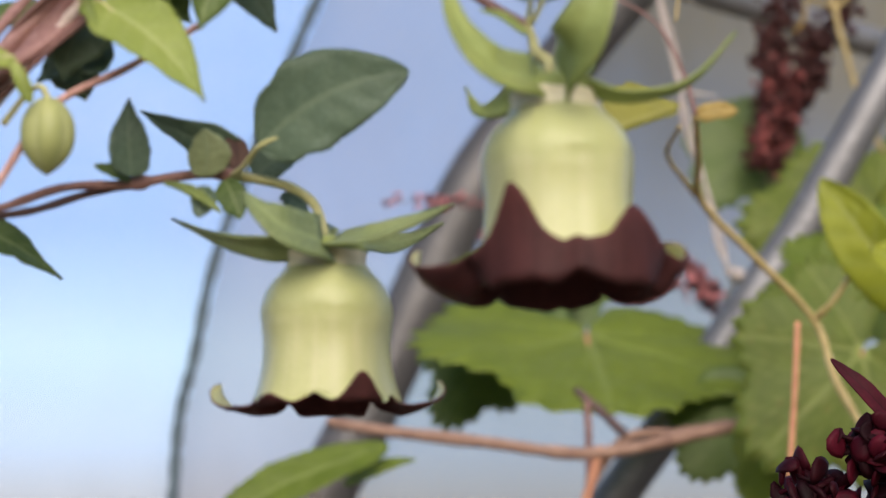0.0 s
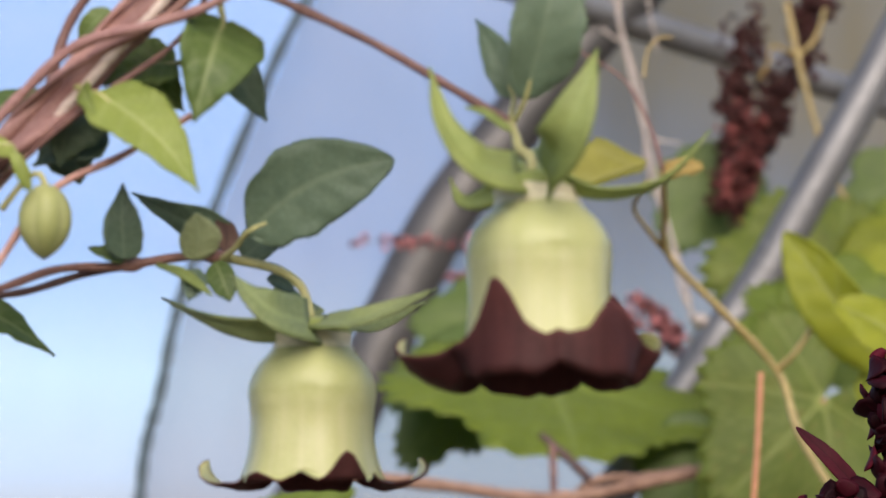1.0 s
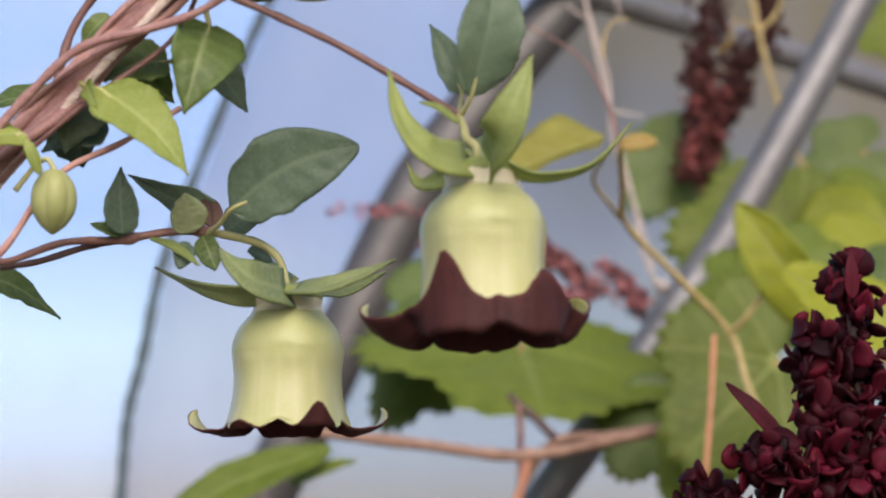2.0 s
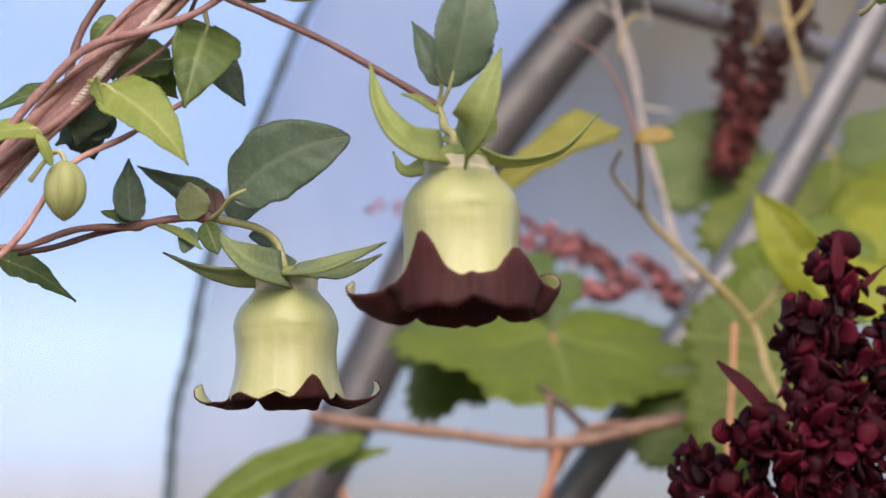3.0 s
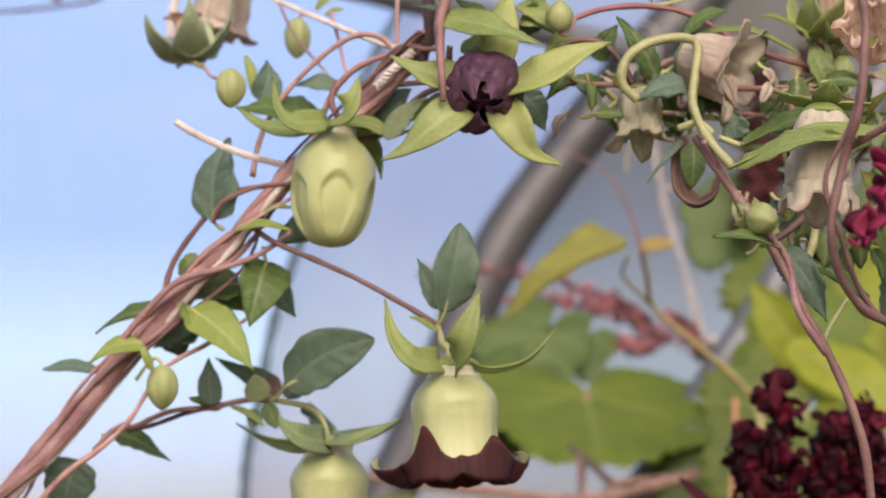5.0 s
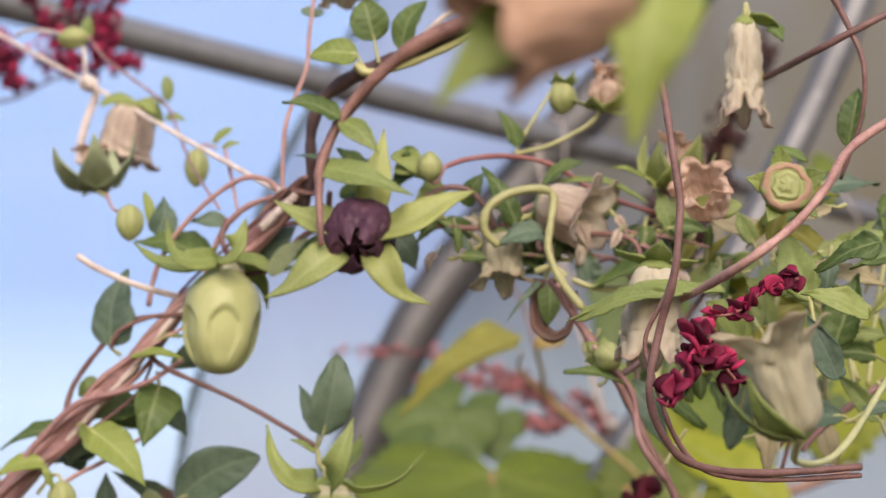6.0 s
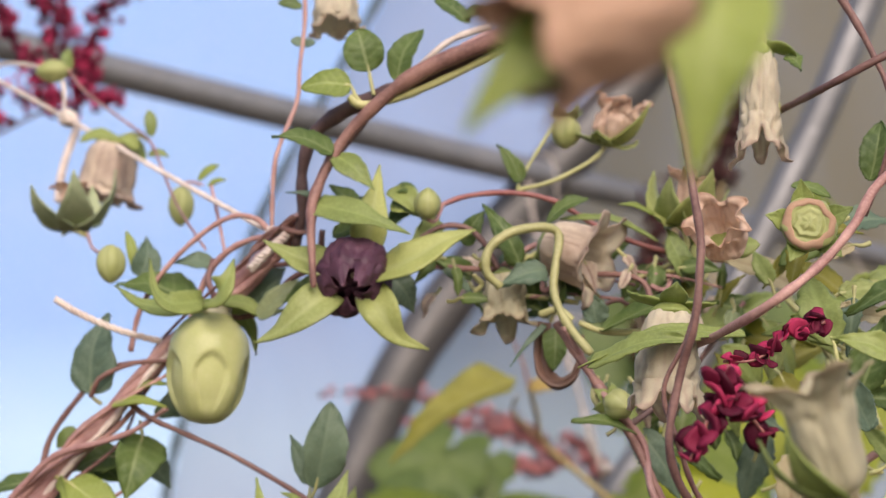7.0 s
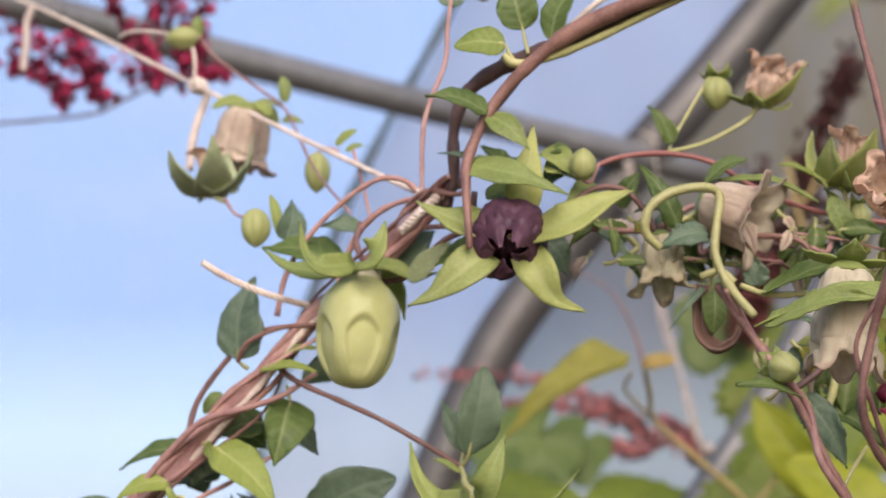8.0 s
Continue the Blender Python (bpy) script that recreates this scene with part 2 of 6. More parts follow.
def mat_film(name, clear, tint, soft_scale, low=None):
    """Thin greenhouse sheet: part of the light goes straight through, the rest is scattered."""
    m, t, b, out = mat_base(name)
    vec = coords(t, (1, 1, 0.35))
    n = noise_fac(t, vec, soft_scale, 6, 0.6)
    c = ramp(t, n, [(0.3, tuple(x * 0.86 for x in tint)), (0.7, tint)])
    df, tl, tp = (t.nodes.new("ShaderNodeBsdf" + k) for k in ("Diffuse", "Translucent", "Transparent"))
    t.links.new(c, df.inputs[0])
    t.links.new(c, tl.inputs[0])
    m1 = t.nodes.new("ShaderNodeMixShader")
    m1.inputs[0].default_value = 0.5
    t.links.new(df.outputs[0], m1.inputs[1])
    t.links.new(tl.outputs[0], m1.inputs[2])
    m2 = t.nodes.new("ShaderNodeMixShader")
    f = ramp(t, n, [(0.3, (max(0, clear - 0.07),) * 3), (0.7, (min(1, clear + 0.05),) * 3)])
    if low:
        # the clear share is set by height: more sky shows through low down
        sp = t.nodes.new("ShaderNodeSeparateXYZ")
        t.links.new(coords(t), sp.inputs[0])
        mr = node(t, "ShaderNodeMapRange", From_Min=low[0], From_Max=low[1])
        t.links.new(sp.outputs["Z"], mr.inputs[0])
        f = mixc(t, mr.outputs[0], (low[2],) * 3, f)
    t.links.new(f, m2.inputs[0])
    t.links.new(m1.outputs[0], m2.inputs[1])
    t.links.new(tp.outputs[0], m2.inputs[2])
    t.links.new(m2.outputs[0], out.inputs[0])
    bn = node(t, "ShaderNodeBump", Strength=0.6, Distance=0.01)
    t.links.new(n, bn.inputs["Height"])
    t.links.new(bn.outputs[0], df.inputs["Normal"])
    return m


FILM_CLEAR = mat_film("film_clear", 0.82, (0.80, 0.80, 0.86), 5)
FILM_MILKY = mat_film("film_milky", 0.44, (0.46, 0.44, 0.475), 12)
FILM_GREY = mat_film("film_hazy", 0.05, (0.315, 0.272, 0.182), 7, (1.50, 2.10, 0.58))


def mat_soil():
    m, t, b, out = mat_base("soil")
    vec = coords(t)
    c = ramp(t, noise_fac(t, vec, 3, 8), [(0.3, (0.06, 0.045, 0.03)), (0.7, (0.14, 0.105, 0.07))])
    t.links.new(c, b.inputs["Base Color"])
    b.inputs["Roughness"].default_value = 0.95
    bump(t, b, noise_fac(t, vec, 30, 8), 0.8, 0.03)
    return m


def mat_sky():
    m, t, b, out = mat_base("far_sky")
    vec = coords(t)
    sp = t.nodes.new("ShaderNodeSeparateXYZ")
    t.links.new(vec, sp.inputs[0])
    mr = node(t, "ShaderNodeMapRange", From_Min=20.0, From_Max=165.0)
    t.links.new(sp.outputs["Z"], mr.inputs[0])
    c = ramp(t, mr.outputs[0], [(0.0, (0.46, 0.49, 0.53)), (0.14, (0.53, 0.61, 0.70)), (0.30, (0.56, 0.78, 1.07)), (0.60, (0.59, 0.90, 1.21)), (1.0, (0.34, 0.595, 1.07))])
    n = noise_fac(t, coords(t, (1, 1, 1.8)), 0.012, 5)
    c = mixc(t, ramp(t, n, [(0.5, (0, 0, 0)), (0.8, (0.14, 0.14, 0.14))]), c, (0.80, 0.88, 0.98))
    em = node(t, "ShaderNodeEmission", Strength=0.90)
    t.links.new(c, em.inputs[0])
    t.links.new(em.outputs[0], out.inputs[0])
    return m


SOIL, FAR_SKY = mat_soil(), mat_sky()

# ---- shapes ----
ROOT = {}


def thing(name, label, category, at, group=""):
    e = new(name)
    e.empty_display_size = 0.01
    e.location = at
    ROOT[e.name] = Vector(at)
    return tagged(e, label, category, group)


def part(name, bm, material, parent, label="", kind="", smooth=True):
    """Links a bmesh in world places as one mesh under a thing or a part."""
    at = ROOT[parent.name]
    me = bpy.data.meshes.new(name)
    bm.normal_update()
    bm.to_mesh(me)
    bm.free()
    me.transform(Matrix.Translation(-at))
    for mt in material if isinstance(material, (list, tuple)) else [material]:
        me.materials.append(mt)
    for p in me.polygons:
        p.use_smooth = smooth
    ob = new(name, me)
    ob.parent = parent
    ROOT[ob.name] = at
    return tagged(ob, label, "", "", kind)


def lone(name, bm, material, label, category="", kind="", at=(0, 0, 0)):
    me = bpy.data.meshes.new(name)
    bm.normal_update()
    bm.to_mesh(me)
    bm.free()
    me.transform(Matrix.Translation(-Vector(at)))
    me.materials.append(material)
    for p in me.polygons:
        p.use_smooth = True
    ob = new(name, me)
    ob.location = at
    ROOT[ob.name] = Vector(at)
    return tagged(ob, label, category, "", kind)


def spline(pts, n):
    """n places along a smooth line through pts."""
    p = [Vector(q) for q in pts]
    if len(p) == 2:
        return [p[0].lerp(p[1], i / (n - 1)) for i in range(n)]
    p = [2 * p[0] - p[1]] + p + [2 * p[-1] - p[-2]]
    out = []
    for i in range(n):
        u = i / (n - 1) * (len(p) - 3)
        k = min(int(u), len(p) - 4)
        f = u - k
        a, b, c, d = p[k:k + 4]
        out.append(0.5 * (2 * b + (c - a) * f + (2 * a - 5 * b + 4 * c - d) * f * f + (3 * b - a - 3 * c + d) * f ** 3))
    return out


def sweep(bm, line, radii, sides=8, knobs=0.0, seed=0):
    """A round stem along line; closed ends."""
    n = len(line)
    side = None
    rings = []
    for i, c in enumerate(line):
        tan = (line[min(i + 1, n - 1)] - line[max(i - 1, 0)]).normalized()
        if side is None:
            side = tan.orthogonal().normalized()
        side = (side - tan * side.dot(tan)).normalized()
        up = tan.cross(side)
        r = radii[i] * (1 + knobs * noise.noise(c * 260 + Vector((seed, 0, 0))))
        rings.append([bm.verts.new(c + r * (math.cos(a) * side + math.sin(a) * up)) for a in (2 * math.pi * k / sides for k in range(sides))])
    for a, b in zip(rings, rings[1:]):
        for k in range(sides):
            bm.faces.new((a[k], a[(k + 1) % sides], b[(k + 1) % sides], b[k]))
    bm.faces.new(rings[0][::-1])
    bm.faces.new(rings[-1])


def tube(pts, r0, r1=None, n=0, sides=8, knobs=0.25, bm=None, swell=()):
    """A stem through pts, radius r0 to r1, with thickened nodes at the given fractions."""
    bm = bm or bmesh.new()
    n = n or max(10, 7 * len(pts))
    line = spline(pts, n)
    r1 = r0 if r1 is None else r1
    rad = []
    for i in range(n):
        f = i / (n - 1)
        r = r0 + (r1 - r0) * f
        for s in swell:
            r *= 1 + 0.7 * math.exp(-((f - s) / 0.02) ** 2)
        rad.append(r)
    sweep(bm, line, rad, sides, knobs, len(bm.verts))
    return bm


def sheet(bm, grid, veins, thick, mats=(0, 0), closed=False):
    """A thin body from a grid of places: face, back and rim. veins: values for the vein layer."""
    ny, nx = len(grid), len(grid[0])
    lay = bm.verts.layers.float.get("vein") or bm.verts.layers.float.new("vein")
    nor = []
    for j in range(ny):
        row = []
        for i in range(nx):
            if closed:
                dx = grid[j][(i + 1) % nx] - grid[j][(i - 1) % nx]
            else:
                dx = grid[j][min(i + 1, nx - 1)] - grid[j][max(i - 1, 0)]
            dy = grid[min(j + 1, ny - 1)][i] - grid[max(j - 1, 0)][i]
            v = dx.cross(dy)
            row.append(v.normalized() if v.length > 1e-14 else Vector((0, 0, 1)))
        nor.append(row)
    sides = []
    for s in (0.5, -0.5):
        vs = []
        for j in range(ny):
            row = []
            for i in range(nx):
                v = bm.verts.new(grid[j][i] + nor[j][i] * thick * s)
                v[lay] = veins[j][i]
                row.append(v)
            vs.append(row)
        sides.append(vs)
    a, b = sides
    w = nx if closed else nx - 1
    for j in range(ny - 1):
        for i in range(w):
            k = (i + 1) % nx
            f = bm.faces.new((a[j][i], a[j][k], a[j + 1][k], a[j + 1][i]))
            f.material_index = mats[0]
            f = bm.faces.new((b[j][i], b[j + 1][i], b[j + 1][k], b[j][k]))
            f.material_index = mats[1]
    for j in (0, ny - 1):
        for i in range(w):
            k = (i + 1) % nx
            q = (a[j][i], b[j][i], b[j][k], a[j][k])
            bm.faces.new(q if j == 0 else q[::-1]).material_index = mats[1]
    if not closed:
        for i in (0, nx - 1):
            for j in range(ny - 1):
                q = (a[j][i], a[j + 1][i], b[j + 1][i], b[j][i])
                bm.faces.new(q if i == 0 else q[::-1]).material_index = mats[0]
    return bm


SHAPES = {
    "ovate": lambda s: 2.4 * s ** 0.55 * (1 - s) ** 0.75,
    "acute": lambda s: 1.96 * s ** 0.42 * (1 - s) ** (0.92 + 0.25 * s),
    "broad": lambda s: math.sin(math.pi * s ** 0.78) ** 0.66 * (1.04 - 0.08 * s),
    "obovate": lambda s: 2.19 * s ** 0.8 * (1 - s) ** 0.42,
    "wedge": lambda s: min(1.0, s / 0.16) * (1 - s) ** 0.85 * 1.15,
    "lance": lambda s: (0.66 + 0.34 * math.sin(math.pi * min(1, s * 1.3 + 0.12))) * (1 - s ** 2.3),
    "sepal": lambda s: (0.92 + 0.12 * math.sin(math.pi * s)) * (1 - s ** 1.75),
    "round": lambda s: math.sin(math.pi * s ** 0.7) ** 0.6,
}


def blade(path, width, facing=(0, -1, 0.35), shape="ovate", fold=0.15, wave=0.09, teeth=0.0, thick=0.00035, nveins=5, bm=None, ny=22, nx=11, seed=0, sway=None, lop=None, turn=None):
    """A leaf along path (base to tip): midrib, folded halves, wavy and toothed edge, thin body."""
    bm = bm or bmesh.new()
    line = spline(path, ny)
    facing = Vector(facing).normalized()
    rng = random.Random(int(seed * 1000) + 7)
    loose = 1.0 if shape in ("ovate", "broad", "obovate", "acute") else 0.35
    lopsided, twist, drift, ph = rng.uniform(-0.16, 0.16) * loose, rng.uniform(-0.55, 0.55) * loose, rng.uniform(-0.10, 0.10) * loose, rng.uniform(0, 6.28)
    lopsided = lopsided if lop is None else lop
    twist = twist if turn is None else turn
    grid, veins = [], []
    for j, c in enumerate(line):
        s = j / (ny - 1)
        tan = (line[min(j + 1, ny - 1)] - line[max(j - 1, 0)]).normalized()
        side = tan.cross(facing)
        side = side.normalized() if side.length > 1e-6 else tan.orthogonal().normalized()
        nor = side.cross(tan).normalized()
        if nor.dot(facing) < 0:
            nor = -nor
        if sway is not None and j == 0:
            drift = sway if side.z > 0 else -sway   # bows upward where positive
        tw = twist * (s - 0.3)
        side, nor = side * math.cos(tw) + nor * math.sin(tw), nor * math.cos(tw) - side * math.sin(tw)
        w = max(0.02, SHAPES[shape](min(0.999, max(0.001, s)))) * width * 0.5
        c = c + side * width * drift * math.sin(math.pi * s)
        row, vr = [], []
        for i in range(nx):
            u = 2 * i / (nx - 1) - 1
            e = u * u
            uneven = 1 + lopsided * u + 0.13 * loose * noise.noise(Vector((s * 7 + ph, u * 2, seed)))
            tooth = 1 + teeth * 1.6 * (1 if j % 2 else -1) * (abs(u) > 0.99)
            lift = fold * abs(u) * w + wave * width * e * (noise.noise(Vector((s * 3.4 + ph, u * 1.7, seed))) + 0.45 * noise.noise(Vector((s * 9 + ph, u * 3, seed + 5))))
            v = s * nveins * 1.15 - abs(u) ** 1.3 * 0.95 + 0.30 * noise.noise(Vector((s * 4 + ph, 1 if u > 0 else -1, seed))) + (0.4 if u > 0 else 0)
            near = abs(v - round(v))
            vein = max(1 - abs(u) * 8, (1 - near * 6) * 0.42 * (1 - abs(u) ** 3), 0.0)
            row.append(c + side * u * w * tooth * uneven + nor * (lift + 0.026 * width * max(0, near - 0.08) * min(1, abs(u) * 3)))
            vr.append(vein)
        grid.append(row)
        veins.append(vr)
    sheet(bm, grid, veins, thick)
    return bm


def leaf(parent, base, tip, width, mat, bend=0.12, name="leaf", label="", petiole=None, **kw):
    """A leaf part between two places, bowed towards the way it faces."""
    a, b = Vector(base), Vector(tip)
    f = Vector(kw.get("facing", (0, -1, 0.35))).normalized()
    mid = (a + b) / 2 + f * bend * (b - a).length
    kw.setdefault("seed", (a.x * 913 + a.z * 577) % 17)
    if width > 0.005:
        kw.setdefault("ny", 36)
        kw.setdefault("nx", 17)
    ob = part(name, blade([a, mid, b], width, **kw), mat, parent, label)
    if petiole is not None:
        p = Vector(petiole)
        part("petiole", tube([p, (p + a) / 2 + Vector((0, 0, -0.0005)), a, a + (mid - a) * 0.25], 0.0007, 0.0004), STEM_GREEN, ob)
    return ob


def profile(pr, s):
    """A smooth reading of (height, radius) pairs at fraction s."""
    u = s * (len(pr) - 1)
    k = min(int(u), len(pr) - 2)
    f = u - k
    p = [pr[max(0, k - 1)], pr[k], pr[k + 1], pr[min(len(pr) - 1, k + 2)]]
    return [0.5 * (2 * p[1][c] + (p[2][c] - p[0][c]) * f + (2 * p[0][c] - 5 * p[1][c] + 4 * p[2][c] - p[3][c]) * f * f + (3 * p[1][c] - p[0][c] - 3 * p[2][c] + p[3][c]) * f ** 3) for c in (0, 1)]


def hang(at, axis, roll=0.0):
    """A turn and place in which local -z runs along axis from at."""
    q = Vector((0, 0, -1)).rotation_difference(Vector(axis).normalized())
    return Matrix.Translation(at) @ q.to_matrix().to_4x4() @ Matrix.Rotation(radians(roll), 4, "Z")


def bell_mesh(pr, lobes, sinus, fold, m, size=0.001, crumple=0.0, ring=0.0, per=20, nb=30, nl=16, thick=0.45, seed=0, flute=0.02, ring_at=0.42, pleat=0.0, cusp=0.8):
    """A five-lobed bell in millimetres, opening downwards. lobes: azimuth, length, turn and tip curl in degrees of each."""
    bm = bmesh.new()
    n = per * 5
    lobes = sorted(lobes)
    grid = [[None] * n for _ in range(nb + nl)]
    veins = [[0.0] * n for _ in range(nb + nl)]
    z1, r1 = pr[-1]
    start = -90 + math.degrees(math.atan2(r1 - pr[-2][1], z1 - pr[-2][0]))
    for i in range(n):
        az = 360 * i / n
        best = min(lobes, key=lambda l: abs((az - l[0] + 180) % 360 - 180))
        d = (az - best[0] + 180) % 360 - 180
        other = min((l for l in lobes if l is not best and ((l[0] - best[0] + 180) % 360 - 180) * (1 if d >= 0 else -1) > 0), key=lambda l: abs((az - l[0] + 180) % 360 - 180), default=best)
        gap = abs((other[0] - best[0] + 180) % 360 - 180) / 2 or 36
        q = min(1.0, abs(d) / gap)
        blend = 0.5 * q ** 2
        turn = best[2] * (1 - blend) + other[2] * blend
        curl = best[3] * (1 - q)
        tuck = pleat * q ** 5
        long = -0.7 * tuck + sinus + (best[1] - sinus) * (0.5 + 0.5 * math.cos(math.pi * q)) ** (best[4] if len(best) > 4 else cusp)
        ca, sa = math.cos(radians(az)), math.sin(radians(az))
        for j in range(nb):
            z, r = profile(pr, j / (nb - 1))
            s = j / (nb - 1)
            r *= 1 + flute * math.cos(math.pi * q) * min(1, s * 1.4)
            if ring:
                at = ring_at + 0.05 * noise.noise(Vector((ca * 1.4 + seed, sa * 1.4, 3)))
                part_way = max(0.1, 0.5 + 1.3 * noise.noise(Vector((ca * 1.7, sa * 1.7, seed))))
                r += part_way * (ring * math.exp(-((s - at) / 0.03) ** 2) - ring * 0.9 * math.exp(-((s - at - 0.06) / 0.035) ** 2))
                r += 1.1 * ring * noise.noise(Vector((ca * 9 + seed, sa * 9, z * 0.06))) * min(1, max(0, (s - ring_at) * 8))
                r += 1.6 * ring * noise.noise(Vector((ca * 2.2, sa * 2.2 + seed, z * 0.5))) * math.exp(-((s - ring_at) / 0.08) ** 2)
            w = crumple * (noise.noise(Vector((ca * 1.6 + seed, sa * 1.6, z * 0.16))) + 0.6 * noise.noise(Vector((ca * 5 + seed, sa * 5, z * 0.3))) + 0.35 * noise.noise(Vector((ca * 11 + seed, sa * 11, z * 0.8))))
            k = max(0, (s - 0.7) / 0.3) ** 2
            r -= tuck * 0.45 * k
            z -= tuck * k
            grid[j][i] = Vector((ca * (r + w), sa * (r + w), -z - 0.5 * w))
            low = min(1, max(0, (s - ring_at - 0.03) / 0.06)) if ring else 0.0
            veins[j][i] = 0.38 * low + max(0, noise.noise(Vector((ca * 11 + seed, sa * 11, z * 0.05)))) * min(1, s * 1.5) * (0.5 + 0.9 * low) + (0.35 * max(0, math.sin(az * 0.3)) ** 12 if crumple else 0)
        z, r = z1 - tuck, r1 * (1 + flute * math.cos(math.pi * q)) - 0.45 * tuck
        h = start
        step = long / nl
        for j in range(nl):
            s = step * (j + 1)
            f = min(1, s / fold)
            h = start + turn * f * f * (3 - 2 * f) + curl * (s / best[1]) ** 2
            z -= math.sin(radians(h)) * step
            r += math.cos(radians(h)) * step
            w = crumple * 1.3 * noise.noise(Vector((ca * 3 + seed, sa * 3, s * 0.3)))
            ruffle = (0.35 + 0.12 * pleat) * noise.noise(Vector((az * 0.11, s * 0.35, seed)))
            grid[nb + j][i] = Vector((ca * (r + w), sa * (r + w), -z + w + ruffle))
            veins[nb + j][i] = max(0, 1 - 4 * q) * 0.5 + max(0, noise.noise(Vector((az * 0.35, s * 0.05, seed + 4)))) + (0.9 if j >= nl - 2 else 0)
    grid = [[m @ (p * size) for p in row] for row in grid]
    grid = [row[::-1] for row in grid]
    veins = [row[::-1] for row in veins]
    return sheet(bm, grid, veins, thick * size, (0, 1), closed=True)


def lathe(pr, m, size=0.001, n=28, nz=14, dent=None, lobes=0, depth=0.0, seed=0, rough=0.0):
    """A closed turned body from (depth, radius) pairs in millimetres along local -z."""
    bm = bmesh.new()
    lay = bm.verts.layers.float.new("vein")
    rings = []
    for j in range(nz):
        s = j / (nz - 1)
        z, r = profile(pr, s)
        row = []
        for i in range(n):
            a = 2 * math.pi * i / n
            k = r * (1 + depth * abs(math.cos(lobes * a / 2)) * math.sin(math.pi * s)) if lobes else r
            zz = z
            if dent:
                k, zz = dent(a, s, k, z)
            k += rough * noise.noise(Vector((math.cos(a) * 2 + seed, math.sin(a) * 2, z * 0.3)))
            v = bm.verts.new(m @ (Vector((math.cos(a) * k, math.sin(a) * k, -zz)) * size))
            v[lay] = max(0, 1 - 5 * abs(math.cos(lobes * a / 2))) * 0.8 if lobes else 0.6 * max(0, noise.noise(Vector((math.cos(a) * 3, math.sin(a) * 3, z * 0.3))))
            row.append(v)
        rings.append(row)
    for a, b in zip(rings, rings[1:]):
        for k in range(n):
            bm.faces.new((a[(k + 1) % n], a[k], b[k], b[(k + 1) % n]))
    bm.faces.new(rings[0])
    bm.faces.new(rings[-1][::-1])
    return bm


def discs(bm, centres, size, seed=0, flat=0.35, k=7):
    """Many small papery seed cases, each a cushioned disc turned its own way."""
    lay = bm.verts.layers.float.get("vein") or bm.verts.layers.float.new("vein")
    rng = random.Random(seed)
    for c in centres:
        r = size * rng.uniform(0.6, 1.25)
        m = Matrix.Translation(c) @ Euler([rng.uniform(0, 6.28) for _ in range(3)]).to_matrix().to_4x4()
        bow, oval, ph = rng.uniform(-0.55, 0.55), rng.uniform(0.65, 1.0), rng.uniform(0, 6.28)
        ring = [(math.cos(2 * math.pi * i / k), math.sin(2 * math.pi * i / k)) for i in range(k)]
        edge = [1 + 0.10 * math.sin(3 * 2 * math.pi * i / k + ph) + 0.07 * math.sin(2 * 2 * math.pi * i / k + 2 * ph) for i in range(k)]

        def place(i, q, z):
            x, y = ring[i][0] * r * q * edge[i], ring[i][1] * r * q * oval * edge[i]
            return m @ Vector((x, y, z * r + bow * x * x / r))
        rim = [bm.verts.new(place(i, 1, 0)) for i in range(k)]
        for v in rim:
            v[lay] = 0.0
        for s in (1, -1):
            inner = [bm.verts.new(place(i, 0.66, s * flat * 0.8)) for i in range(k)]
            top = bm.verts.new(m @ Vector((0, 0, s * flat * r)))
            top[lay] = rng.uniform(0, 1)
            for i in range(k):
                n = (i + 1) % k
                bm.faces.new((rim[i], rim[n], inner[n], inner[i]) if s > 0 else (rim[n], rim[i], inner[i], inner[n]))
                bm.faces.new((inner[i], inner[n], top) if s > 0 else (inner[n], inner[i], top))
    return bm

# ---- setting ----
bm = bmesh.new()
bmesh.ops.create_circle(bm, cap_ends=True, segments=64, radius=2500)
lone("ground", bm, SOIL, "dark bare soil ground under the greenhouse", "ground", "structure")

bm = bmesh.new()
v = [bm.verts.new(p) for p in ((-1500, 900, -20), (1500, 900, -20), (1500, 900, 700), (-1500, 900, 700))]
bm.faces.new(v)
lone("backdrop", bm, FAR_SKY, "pale blue sky with thin haze", "sky", "structure")

ARCH = [(-0.7580, 1.97, 0.0000), (-0.5080, 1.97, 0.8000), (-0.1322, 1.97, 1.5437), (-0.0549, 1.97, 1.6995), (0.0192, 1.97, 1.8674), (0.0774, 1.97, 1.9550), (0.1668, 1.97, 2.0681), (0.2530, 1.97, 2.1641), (0.3444, 1.97, 2.2749), (0.5420, 1.97, 2.5200)]


CORD_LINE = [(-0.2517, 1.9850, 1.5309), (-0.2479, 1.9850, 1.5943), (-0.2443, 1.9850, 1.6639), (-0.2320, 1.9850, 1.7211), (-0.2133, 1.9850, 1.8198), (-0.1541, 1.9850, 1.9907), (-0.1113, 1.9850, 2.0946), (-0.0229, 1.9850, 2.2611), (0.0419, 1.9850, 2.3842), (0.1488, 1.9850, 2.5957)]


def cord_x(z):
    """Where the cord crosses height z."""
    for p, q in zip(CORD_LINE, CORD_LINE[1:]):
        if z <= q[2] or q is CORD_LINE[-1]:
            return p[0] + (q[0] - p[0]) * (z - p[2]) / (q[2] - p[2])


